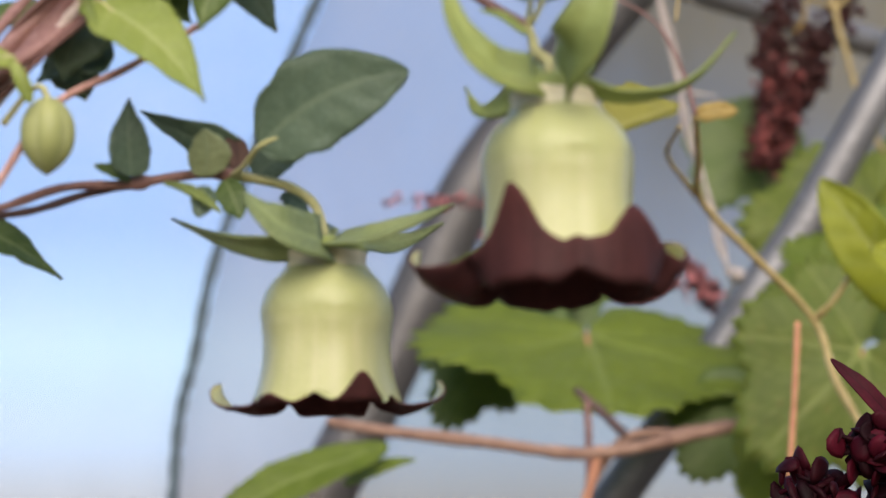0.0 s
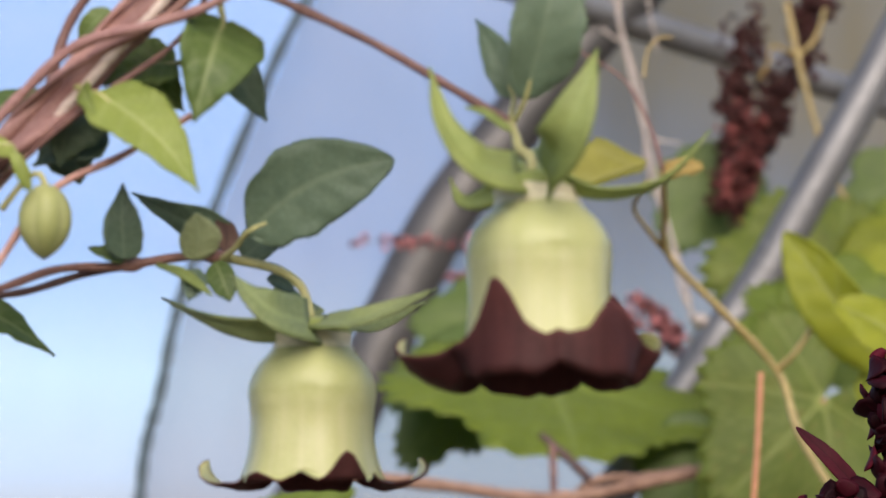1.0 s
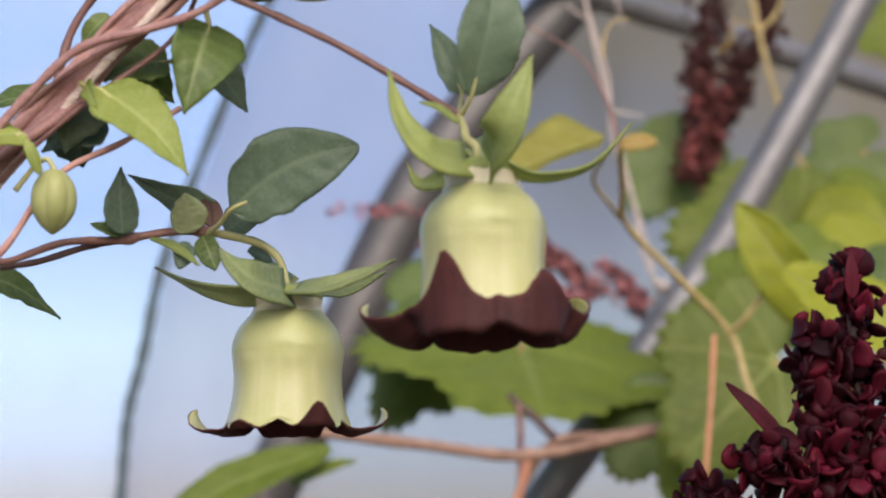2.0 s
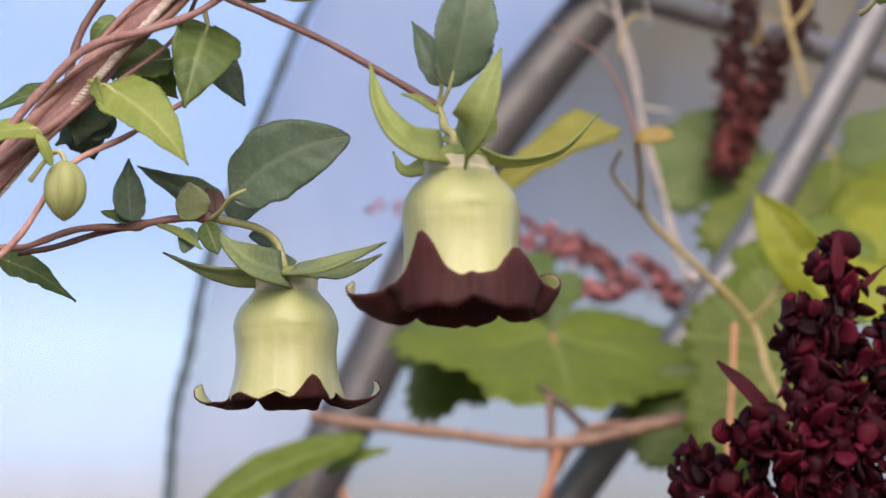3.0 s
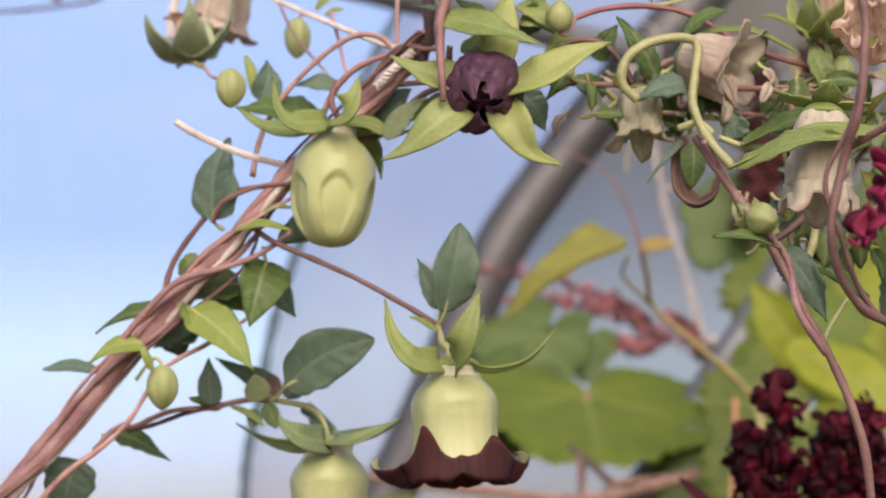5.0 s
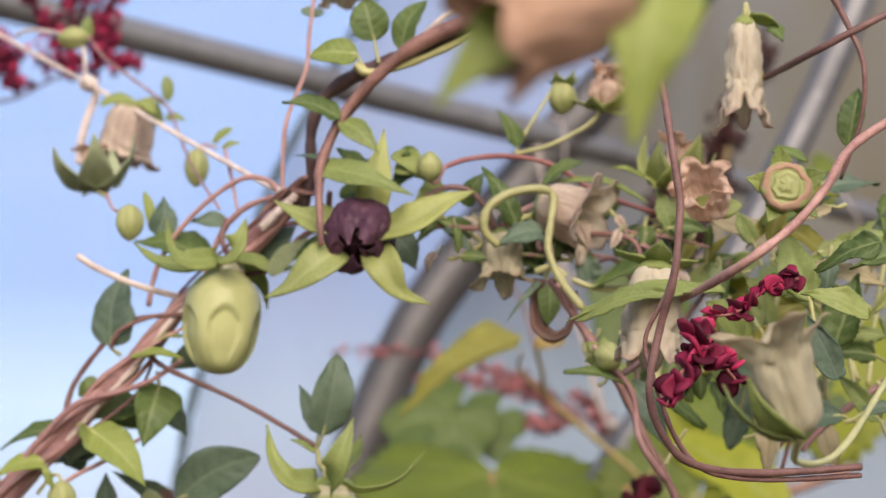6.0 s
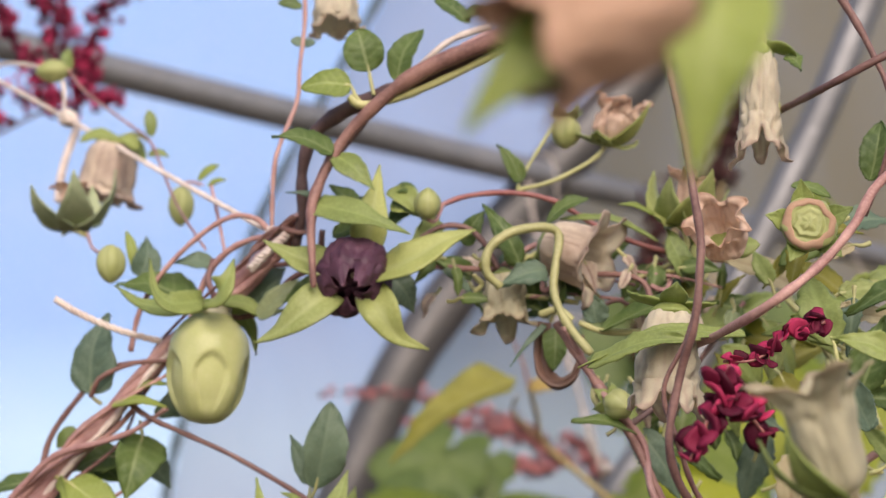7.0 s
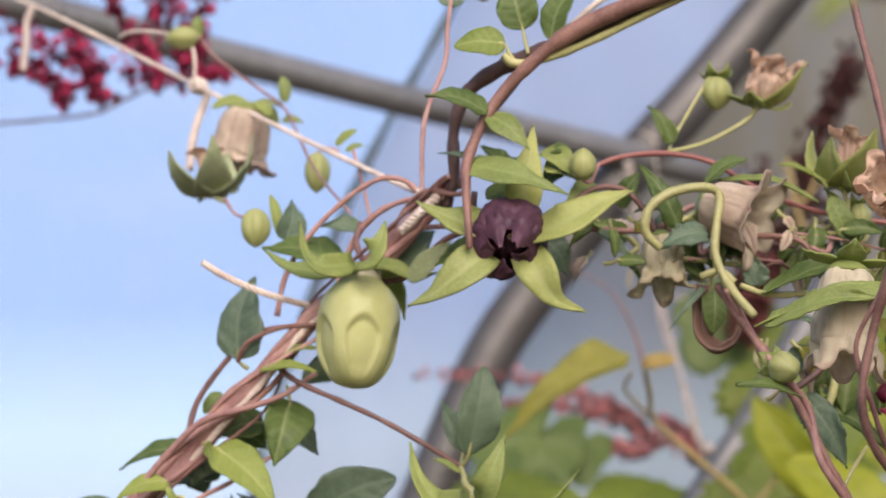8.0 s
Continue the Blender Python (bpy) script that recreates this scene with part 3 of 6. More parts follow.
def film_sheet(name, side, mat, label):
    """Plastic sheet behind the arch, slack and creased: left of the cord, from cord to arch, or right of the arch."""
    line = spline(ARCH, 90)
    bm = bmesh.new()
    rows = []
    for c in line:
        row = []
        mid = min(c.x - 0.03, cord_x(max(c.z, 1.2)))
        for i in range(40):
            f = i / 39
            d = f ** 1.6 * 3.2
            x = {"left": mid - d, "middle": c.x - 0.012 + (mid - c.x + 0.012) * f, "right": c.x - 0.010 + d}[side]
            p = Vector((x, 2.06 + 0.73 * (x - 0.05), c.z)) if side == "right" else Vector((x, 2.022, c.z))
            w = 0.010 * noise.noise(p * 4) + 0.0025 * noise.noise(Vector((p.x * 30 + p.z * 9, 0, p.z * 8)))
            p.y += w
            row.append(bm.verts.new(p))
        rows.append(row)
    for a, b in zip(rows, rows[1:]):
        for i in range(39):
            bm.faces.new((a[i], a[i + 1], b[i + 1], b[i]) if side == "right" else (a[i + 1], a[i], b[i], b[i + 1]))
    ob = lone(name, bm, mat, label, "plastic film", "structure")
    ob.visible_shadow = False
    return ob


film_sheet("wall_film_1", "left", FILM_CLEAR, "clear creased greenhouse plastic film")
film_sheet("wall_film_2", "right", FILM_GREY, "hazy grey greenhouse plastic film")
film_sheet("wall_film_3", "middle", FILM_MILKY, "milky crinkled greenhouse plastic film beside the arch pipe")


def pipe(name, pts, r, label, n=60, mat=PIPE):
    root = thing(name, label, "pipe", pts[0])
    part("tube", tube(pts, r, n=n, sides=24, knobs=0.0), mat, root)
    return root


pipe("greenhouse_arch_pipe", ARCH, 0.029, "thick bent grey steel arch pipe of the greenhouse", mat=PIPE_DARK)
purlin = pipe("greenhouse_purlin_pipe", [(-1.7, 0.585, 2.211), (-0.3, 1.6, 2.117), (0.4, 2.108, 2.079), (0.7, 2.326, 2.06)], 0.0160, "straight galvanised steel purlin pipe under plastic film")
brace = pipe("greenhouse_brace_pipe", [(-1.05, 1.5, 0.0), (-0.32, 1.5, 0.95), (0.0660, 1.5, 1.5), (0.1494, 1.5, 1.6169), (0.2125, 1.5, 1.7094), (0.2560, 1.5, 1.7745), (0.3595, 1.5, 1.9630), (0.4342, 1.5, 2.1233), (0.54, 1.5, 2.40)], 0.0148, "slanting bent galvanised steel brace pipe among grape leaves", mat=PIPE_DULL)
cord = thing("film_cord", "dark green cord stretched over the plastic film", "cord", (-0.0931, 1.9850, 2.1519))
for k in range(2):
    line = spline(CORD_LINE, 300)
    bm = bmesh.new()
    sweep(bm, [c + 0.0014 * Vector((math.cos(i * 0.22 + math.pi * k), math.sin(i * 0.22 + math.pi * k), 0)) for i, c in enumerate(line)], [0.0044] * 300, 8, 0.05, k)
    part("strand", bm, CORD, cord)

# ---- bell flowers ----

def sepals(root, specs, mat, shape="lance"):
    for path, w, facing in specs:
        part("sepal", blade(path, w, facing=facing, shape=shape, fold=0.22, wave=0.05, nveins=3, thick=0.0006, ny=16, nx=9), mat, root)


flower_a = thing("bellflower", "pale green bellflower with narrow maroon lip hanging from stem", "flower", (-0.0365, 0.5150, 1.5735), "bellflowers")
ma = hang((-0.0362, 0.5150, 1.5692), (0.02, 0.0, -1))
PR_A = [(0, 7.2), (2.0, 9.0), (4.6, 11.2), (8.0, 12.5), (11.4, 12.5), (14.8, 12.1), (18.6, 12.2), (22.8, 12.9), (27.0, 14.3)]
part("corolla", bell_mesh(PR_A, [(162, 12.2, 66, 118, 1.2), (232, 3.6, 120, 10, 2.2), (296, 6.6, 152, -12, 2.8), (14, 12.2, 66, 118, 1.2), (88, 12, 80, 60, 1.5)], 1.0, 2.6, ma, ring=0.12, seed=2, pleat=1.3, cusp=1.5), [BELL, MAROON], flower_a, "pale green waxy bell, maroon inside")
part("calyx_tube", lathe([(-4.2, 6.4), (-3.2, 7.4), (-2.2, 7.7), (-1.2, 7.5), (0.0, 7.6), (0.9, 8.2), (1.2, 7.0)], ma, nz=22, n=50, depth=0.05, lobes=10, rough=0.6), CREAM, flower_a, "cream ribbed calyx tube")
part("calyx_cap", lathe([(-5.8, 1.5), (-5.4, 4.4), (-4.6, 6.6), (-3.5, 7.8), (-2.4, 8.1), (-2.0, 7.2)], ma, rough=0.35), SEPAL, flower_a, "green top of the calyx")
sepals(flower_a, [
    ([(-0.0380, 0.5120, 1.5729), (-0.0477, 0.5100, 1.5719), (-0.0570, 0.5150, 1.5743), (-0.0683, 0.5280, 1.5805)], 0.0065, (0.1, -0.7, -0.7)),
    ([(-0.0367, 0.5080, 1.5728), (-0.0426, 0.4980, 1.5730), (-0.0478, 0.4960, 1.5764), (-0.0515, 0.5000, 1.5809)], 0.0112, (0.5, -0.8, 0.4)),
    ([(-0.0345, 0.5080, 1.5728), (-0.0278, 0.5000, 1.5724), (-0.0193, 0.5020, 1.5757), (-0.0115, 0.5060, 1.5799)], 0.0072, (-0.2, -0.7, 0.8)),
    ([(-0.0340, 0.5200, 1.5743), (-0.0276, 0.5350, 1.5765), (-0.0207, 0.5400, 1.5787), (-0.0131, 0.5400, 1.5825)], 0.0065, (0, -0.8, 0.4)),
    ([(-0.0370, 0.5250, 1.5761), (-0.0414, 0.5400, 1.5811), (-0.0445, 0.5500, 1.5861), (-0.0459, 0.5520, 1.5897)], 0.0073, (0, -0.9, 0.4)),
], SEPAL_SOFT, "sepal")
part("pedicel", tube([(-0.0363, 0.5150, 1.5720), (-0.0369, 0.5150, 1.5765), (-0.0388, 0.5150, 1.5813), (-0.0434, 0.5150, 1.5847), (-0.0518, 0.5150, 1.5866), (-0.0557, 0.5150, 1.5873)], 0.0010, 0.0009, n=40), STEM_GREEN, flower_a, "green curved flower stalk")

flower_b = thing("bellflower", "pale green bellflower with broad reflexed dark maroon lip", "flower", (0.0056, 0.4650, 1.5943), "bellflowers")
mb = hang((0.0057, 0.4670, 1.5896), (0.03, 0.0, -1))
PR_B = [(0, 7.2), (1.9, 8.8), (4.4, 11.2), (7.6, 12.7), (11.2, 12.9), (15, 12.5), (20, 12.5), (26, 13.4), (32, 15.0)]
part("corolla", bell_mesh(PR_B, [(168, 16.0, 86, 100, 1.3), (240, 18.0, 170, -24, 3.4), (316, 14.8, 164, 18, 1.8), (18, 14.5, 104, 130, 1.5), (96, 13, 120, 40, 1.5)], 8.8, 3.4, mb, ring=0.12, seed=7, flute=0.03, pleat=2.5, cusp=1.6), [BELL, MAROON], flower_b, "pale green waxy bell with maroon reflexed lobes")
part("calyx_tube", lathe([(-4.2, 6.4), (-3.2, 7.4), (-2.2, 7.7), (-1.2, 7.5), (0.0, 7.6), (0.9, 8.2), (1.2, 7.0)], mb, nz=22, n=50, depth=0.05, lobes=10, rough=0.6), CREAM, flower_b, "cream ribbed calyx tube")
part("calyx_cap", lathe([(-5.8, 1.5), (-5.4, 4.4), (-4.6, 6.6), (-3.5, 7.8), (-2.4, 8.1), (-2.0, 7.2)], mb, rough=0.35), SEPAL, flower_b, "green top of the calyx")
sepals(flower_b, [
    ([(0.0019, 0.4620, 1.5934), (-0.0059, 0.4520, 1.5929), (-0.0119, 0.4520, 1.6001), (-0.0146, 0.4570, 1.6116)], 0.0097, (0.45, -0.8, 0.4)),
    ([(0.0068, 0.4570, 1.5923), (0.0082, 0.4460, 1.5964), (0.0113, 0.4440, 1.6040), (0.0141, 0.4460, 1.6124)], 0.0108, (-0.1, -0.95, 0.25)),
    ([(0.0094, 0.4620, 1.5932), (0.0172, 0.4620, 1.5908), (0.0285, 0.4660, 1.5944), (0.0377, 0.4700, 1.6046)], 0.0037, (0.1, -0.45, -0.8)),
    ([(0.0008, 0.4740, 1.5949), (-0.0034, 0.4820, 1.5934), (-0.0074, 0.4880, 1.5942), (-0.0097, 0.4900, 1.5990)], 0.0050, (0.2, -0.95, 0.1)),
    ([(0.0054, 0.4750, 1.5966), (0.0090, 0.4900, 1.6024), (0.0130, 0.5000, 1.6071), (0.0149, 0.5030, 1.6128)], 0.0096, (0, -0.9, 0.3)),
], SEPAL, "sepal")
part("pedicel", tube([(0.0037, 0.4660, 1.5935), (0.0043, 0.4660, 1.5973), (0.0022, 0.4680, 1.5998), (0.0017, 0.4700, 1.6028), (0.0008, 0.4720, 1.6058)], 0.0011, 0.0009), STEM_GREEN, flower_b, "green kinked flower stalk")
part("stalk", tube([(0.0008, 0.4720, 1.6058), (-0.0080, 0.4740, 1.6115), (-0.0236, 0.4740, 1.6204), (-0.0362, 0.4740, 1.6263), (-0.0505, 0.4750, 1.6329), (-0.0588, 0.4780, 1.6392)], 0.0008, 0.0009, n=50), STEM_BROWN, flower_b, "thin purplish brown stalk")
leaf(flower_b, (0.0032, 0.4680, 1.6092), (0.0083, 0.4610, 1.6355), 0.0136, LEAF_DARK, petiole=(0.0010, 0.4720, 1.6056), facing=(0.25, -0.9, 0.1), shape="broad", teeth=0.02, sway=0.02, lop=0.12, turn=0.15, fold=0.2)
leaf(flower_b, (0.0015, 0.4740, 1.6112), (-0.0055, 0.4780, 1.6274), 0.0082, LEAF_DARK, shape="acute", teeth=0.02, petiole=(0.0008, 0.4720, 1.6056), facing=(-0.2, -0.9, 0.1))
leaf(flower_b, (0.0009, 0.4700, 1.6036), (-0.0077, 0.4700, 1.6081), 0.0025, SEPAL, facing=(0, -0.7, 0.7))


def dented(a, s, k, z):
    """Puffed five-sided bud with sunken panes, each under an arched brim."""
    q = (a * 5 / (2 * math.pi) + 0.583) % 1.0
    u = (q - 0.5) * 2
    top = 0.40 + 0.16 * u * u
    rise = min(1, max(0, (s - top) / 0.045))
    fall = min(1, max(0, (0.84 - s) / 0.13))
    side = min(1, max(0, (0.76 - 1.1 * max(0, s - 0.58) - abs(u)) / 0.16))
    pane = rise * rise * (3 - 2 * rise) * fall * side * side * (3 - 2 * side)
    flat = 0.05 * (1 - u * u) * min(1, max(0, (s - 0.35) / 0.3))
    return k * (1 - 0.125 * pane - flat + 0.02), z


bud = thing("flower_bud", "large pale green dented balloon flower bud", "flower bud", (-0.0302, 0.4680, 1.6650), "flower buds")
mbud = hang((-0.0303, 0.4700, 1.6657), (-0.06, 0.0, -1))
part("corolla", lathe([(0, 5.7), (2.0, 7.3), (4.3, 9.7), (9, 12.4), (16.5, 13.3), (23, 13.0), (28, 11.6), (32.5, 8.9), (35.3, 5.6), (36.4, 1.6)], mbud, size=0.00098, n=160, nz=96, dent=dented), BELL, bud, "closed waxy green bud")
part("calyx_tube", lathe([(-4.2, 6.4), (-3.2, 7.4), (-2.2, 7.7), (-1.2, 7.5), (0.0, 7.6), (0.9, 8.2), (1.2, 7.0)], mbud, nz=22, n=50, depth=0.05, lobes=10, rough=0.6, size=0.00078), CREAM, bud, "cream ribbed calyx tube")
part("calyx_cap", lathe([(-5.8, 1.5), (-5.4, 4.4), (-4.6, 6.6), (-3.5, 7.8), (-2.4, 8.1), (-2.0, 7.2)], mbud, rough=0.35, size=0.00078), SEPAL, bud, "green top of the calyx")
sepals(bud, [
    ([(-0.0326, 0.4630, 1.6685), (-0.0417, 0.4550, 1.6660), (-0.0470, 0.4550, 1.6704), (-0.0492, 0.4580, 1.6811)], 0.0090, (0.6, -0.7, 0.4)),
    ([(-0.0284, 0.4610, 1.6680), (-0.0264, 0.4520, 1.6692), (-0.0237, 0.4500, 1.6728), (-0.0220, 0.4520, 1.6796)], 0.0124, (-0.1, -0.9, 0.3)),
    ([(-0.0356, 0.4680, 1.6691), (-0.0445, 0.4680, 1.6671), (-0.0536, 0.4700, 1.6690), (-0.0624, 0.4740, 1.6759)], 0.0107, (0.1, -0.8, 0.6)),
    ([(-0.0266, 0.4680, 1.6691), (-0.0194, 0.4660, 1.6677), (-0.0132, 0.4660, 1.6644), (-0.0061, 0.4700, 1.6671)], 0.0069, (0, -0.7, 0.7)),
    ([(-0.0255, 0.4750, 1.6697), (-0.0200, 0.4820, 1.6653), (-0.0180, 0.4860, 1.6608), (-0.0172, 0.4860, 1.6547)], 0.0078, (-0.5, -0.8, 0.1)),
], SEPAL)
part("pedicel", tube([(-0.0303, 0.4700, 1.6639), (-0.0297, 0.4740, 1.6702), (-0.0326, 0.4780, 1.6784), (-0.0310, 0.4800, 1.6854)], 0.0011), STEM_BROWN, bud)

purple = thing("bellflower", "dark purple withering bellflower with five spread green sepals", "flower", (0.0168, 0.4450, 1.6781), "bellflowers")
mp = hang((0.0167, 0.4510, 1.6772), (-0.09, -0.83, -0.54))
part("corolla", bell_mesh([(0, 0.6), (1.0, 6.2), (4.0, 10.4), (9, 11.8), (14.0, 11.2), (18.0, 9.4)], [(180, 8, -45, -40), (250, 10, -10, -30), (300, 11, 12, -20), (34, 9, -60, -50), (106, 8, -50, -60)], 3.6, 4.0, mp, crumple=1.35, seed=11, flute=0.07, per=26, nb=34, nl=18), [PURPLE, PURPLE], purple, "crumpled dark purple corolla with a ragged mouth")
part("pistil", lathe([(3, 2.0), (7, 4.4), (11, 5.6), (14, 5.0), (16.2, 3.2), (17, 0.6)], mp, n=48, nz=26, rough=3.2, seed=5, lobes=5, depth=0.3), PURPLE, purple, "shrivelled dark purple middle")
for c, r in (((3.0, 3.4), 1.5), ((1.2, -4.4), 1.3)):
    part("stigma", tube([mp @ (Vector((c[0] + r * (1 - k / 9) * math.cos(k), c[1] + r * (1 - k / 9) * math.sin(k), -18.2 - 0.25 * k)) * 0.001) for k in range(7)], 0.00045, 0.0003, n=40, sides=6), MAUVE, purple, "small curled pale lobe")
sepals(purple, [
    ([(0.0197, 0.4440, 1.6811), (0.0211, 0.4420, 1.6898), (0.0227, 0.4440, 1.6992), (0.0239, 0.4480, 1.7089)], 0.0120, (0.1, -0.95, 0.2)),
    ([(0.0234, 0.4400, 1.6726), (0.0326, 0.4340, 1.6747), (0.0447, 0.4360, 1.6820), (0.0537, 0.4420, 1.6864)], 0.0160, (-0.1, -0.8, 0.6)),
    ([(0.0208, 0.4380, 1.6661), (0.0248, 0.4340, 1.6592), (0.0298, 0.4360, 1.6518), (0.0389, 0.4400, 1.6486)], 0.0123, (-0.3, -0.9, 0.3)),
    ([(0.0092, 0.4380, 1.6665), (0.0021, 0.4340, 1.6602), (-0.0064, 0.4360, 1.6537), (-0.0146, 0.4400, 1.6506)], 0.0134, (0.2, -0.9, 0.5)),
    ([(0.0090, 0.4420, 1.6757), (0.0021, 0.4400, 1.6762), (-0.0048, 0.4420, 1.6793), (-0.0124, 0.4460, 1.6842)], 0.0137, (0.1, -0.85, 0.5)),
], SEPAL_YELLOW)

# ---- twining vine bundle round the white rope ----
bundle = thing("twining_vine_bundle", "pinkish brown twisted vine stems twining round a white rope", "vine", (-0.0948, 0.4900, 1.6011))
CORE = [(-0.1584, 0.5200, 1.5402), (-0.1399, 0.5100, 1.5577), (-0.1245, 0.5050, 1.5721), (-0.1077, 0.5000, 1.5903), (-0.0910, 0.4950, 1.6084), (-0.0760, 0.4900, 1.6239), (-0.0636, 0.4850, 1.6352), (-0.0507, 0.4800, 1.6503), (-0.0362, 0.4780, 1.6646), (-0.0215, 0.4720, 1.6771), (-0.0069, 0.4650, 1.6892), (0.0007, 0.4600, 1.6944)]


def strand(k, off, r, turns, phase, mat, label="", core=CORE, a=0.0, b=1.0):
    line = spline(core, 150)
    line = line[int(a * 149):int(b * 149) + 1]
    out = []
    for i, c in enumerate(line):
        f = i / (len(line) - 1)
        tan = (line[min(i + 1, len(line) - 1)] - line[max(i - 1, 0)]).normalized()
        s1 = tan.cross(Vector((0, 1, 0))).normalized()
        s2 = tan.cross(s1)
        w = 2 * math.pi * turns * f + phase + 0.8 * math.sin(f * 9 + k)
        o = off * (1 + 0.35 * math.sin(f * 13 + 2 * k))
        out.append(c + s1 * math.cos(w) * o + s2 * math.sin(w) * o)
    bm = bmesh.new()
    sweep(bm, out, [r * (1 + 0.15 * math.sin(i * 0.21 + k)) for i in range(len(out))], 9, 0.3, k)
    return part("stem", bm, mat, bundle, label)


def rope_strands(bm, pts, r, turns, n=120):
    line = spline(pts, n)
    for k in range(3):
        out = []
        for i, c in enumerate(line):
            tan = (line[min(i + 1, n - 1)] - line[max(i - 1, 0)]).normalized()
            s1 = tan.cross(Vector((0, 1, 0.1))).normalized()
            s2 = tan.cross(s1)
            w = 2 * math.pi * (turns * i / n + k / 3)
            out.append(c + (s1 * math.cos(w) + s2 * math.sin(w)) * r * 0.68)
        sweep(bm, out, [r * 0.54] * n, 6, 0.2, k)
    return bm


for k, (off, r, turns, ph, mt) in enumerate([(0.0010, 0.0023, 0.6, 0.6, STEM_PINK), (0.0028, 0.0015, 1.6, 2.0, STEM_PINK), (0.0030, 0.0012, 2.3, 4.0, STEM_PINK), (0.0033, 0.0012, 1.4, 5.2, STEM_PINK), (0.0040, 0.0008, 2.2, 1.1, STEM_BROWN), (0.0022, 0.0016, 1.1, 3.6, STEM_PINK), (0.0055, 0.0006, 1.7, 2.6, STEM_PINK), (0.0060, 0.0006, 1.2, 0.3, STEM_BROWN)]):
    strand(k, off, r, turns, ph, mt)
rope_line = []
for i, c in enumerate(spline(CORE, 60)):
    w = 2.45 + 0.35 * math.sin(i * 0.13)
    rope_line.append(c + 0.0031 * (math.cos(w) * Vector((-0.7, 0, 0.7)) + math.sin(w) * Vector((0, -1, 0))))
part("rope_core", rope_strands(bmesh.new(), rope_line[:44], 0.0010, 60, 420), ROPE, bundle, "white rope showing between the stems")


def stem(root, pts, r, mat, r1=None, name="stem", label="", swell=(), knobs=0.25):
    return part(name, tube(pts, r, r1, swell=swell, knobs=knobs), mat, root, label)


# loose stems of the bundle
stem(bundle, [(-0.1287, 0.5050, 1.5541), (-0.1182, 0.5000, 1.5634), (-0.1067, 0.4980, 1.5713), (-0.0977, 0.4960, 1.5800), (-0.0873, 0.4940, 1.5952), (-0.0731, 0.4950, 1.6035), (-0.0603, 0.4950, 1.6117)], 0.0010, STEM_PINK, 0.0007)
stem(bundle, [(-0.1029, 0.4870, 1.5997), (-0.0921, 0.4850, 1.6121), (-0.0811, 0.4820, 1.6216), (-0.0665, 0.4800, 1.6255), (-0.0556, 0.4780, 1.6291), (-0.0448, 0.4760, 1.6360)], 0.0012, STEM_PINK, 0.0009)
stem(bundle, [(-0.0881, 0.4940, 1.6167), (-0.0846, 0.4930, 1.6294), (-0.0753, 0.4900, 1.6419), (-0.0658, 0.4860, 1.6505), (-0.0451, 0.4780, 1.6521)], 0.0011, STEM_BROWN, 0.0008)
stem(bundle, [(-0.0712, 0.4870, 1.6414), (-0.0671, 0.4820, 1.6470), (-0.0559, 0.4780, 1.6509), (-0.0448, 0.4740, 1.6511)], 0.0008, STEM_BROWN)
stem(bundle, [(-0.0590, 0.4900, 1.6567), (-0.0564, 0.4900, 1.6698), (-0.0488, 0.4860, 1.6821), (-0.0365, 0.4800, 1.6930), (-0.0253, 0.4740, 1.6984), (-0.0169, 0.4700, 1.6970), (-0.0115, 0.4680, 1.6918)], 0.0009, STEM_PINK)
stem(bundle, [(-0.0403, 0.4860, 1.6633), (-0.0338, 0.4820, 1.6793), (-0.0262, 0.4760, 1.6873), (-0.0160, 0.4700, 1.6905), (-0.0033, 0.4620, 1.6894)], 0.0010, STEM_PINK)
stem(bundle, [(-0.0346, 0.4820, 1.6663), (-0.0217, 0.4760, 1.6802), (-0.0124, 0.4700, 1.6812), (-0.0016, 0.4660, 1.6812)], 0.0008, STEM_BROWN)
stem(bundle, [(-0.0288, 0.4750, 1.6649), (-0.0160, 0.4700, 1.6657), (-0.0051, 0.4650, 1.6755), (0.0038, 0.4600, 1.6798), (0.0056, 0.4550, 1.6895)], 0.0010, STEM_BROWN)

upper = thing("climbing_vine", "dark brown woody vine stems climbing upward in a bend", "vine", (0.0035, 0.4450, 1.6889))
stem(upper, [(0.0040, 0.4330, 1.6667), (0.0035, 0.4325, 1.6758), (0.0030, 0.4350, 1.6860), (0.0037, 0.4390, 1.6966), (0.0113, 0.4400, 1.7129), (0.0239, 0.4360, 1.7260), (0.0393, 0.4300, 1.7353), (0.0668, 0.4200, 1.7442), (0.0995, 0.4100, 1.7571)], 0.0009, STEM_BROWN, 0.0032)
stem(upper, [(-0.0033, 0.4620, 1.6858), (-0.0009, 0.4580, 1.6957), (-0.0008, 0.4550, 1.7096), (0.0033, 0.4520, 1.7206), (0.0137, 0.4460, 1.7267), (0.0267, 0.4400, 1.7302), (0.0439, 0.4350, 1.7357), (0.0690, 0.4250, 1.7451), (0.1003, 0.4150, 1.7581)], 0.0015, STEM_DARK, 0.0036)
stem(upper, [(0.0200, 0.4420, 1.7275), (0.0360, 0.4360, 1.7350), (0.0560, 0.4290, 1.7440), (0.0780, 0.4200, 1.7500), (0.1010, 0.4100, 1.7610)], 0.0012, STEM_PINK, 0.0026)
stem(upper, [(0.0021, 0.4550, 1.6895), (0.0066, 0.4520, 1.7069), (0.0172, 0.4500, 1.7209), (0.0269, 0.4460, 1.7306), (0.0513, 0.4400, 1.7431)], 0.0009, STEM_DARK)
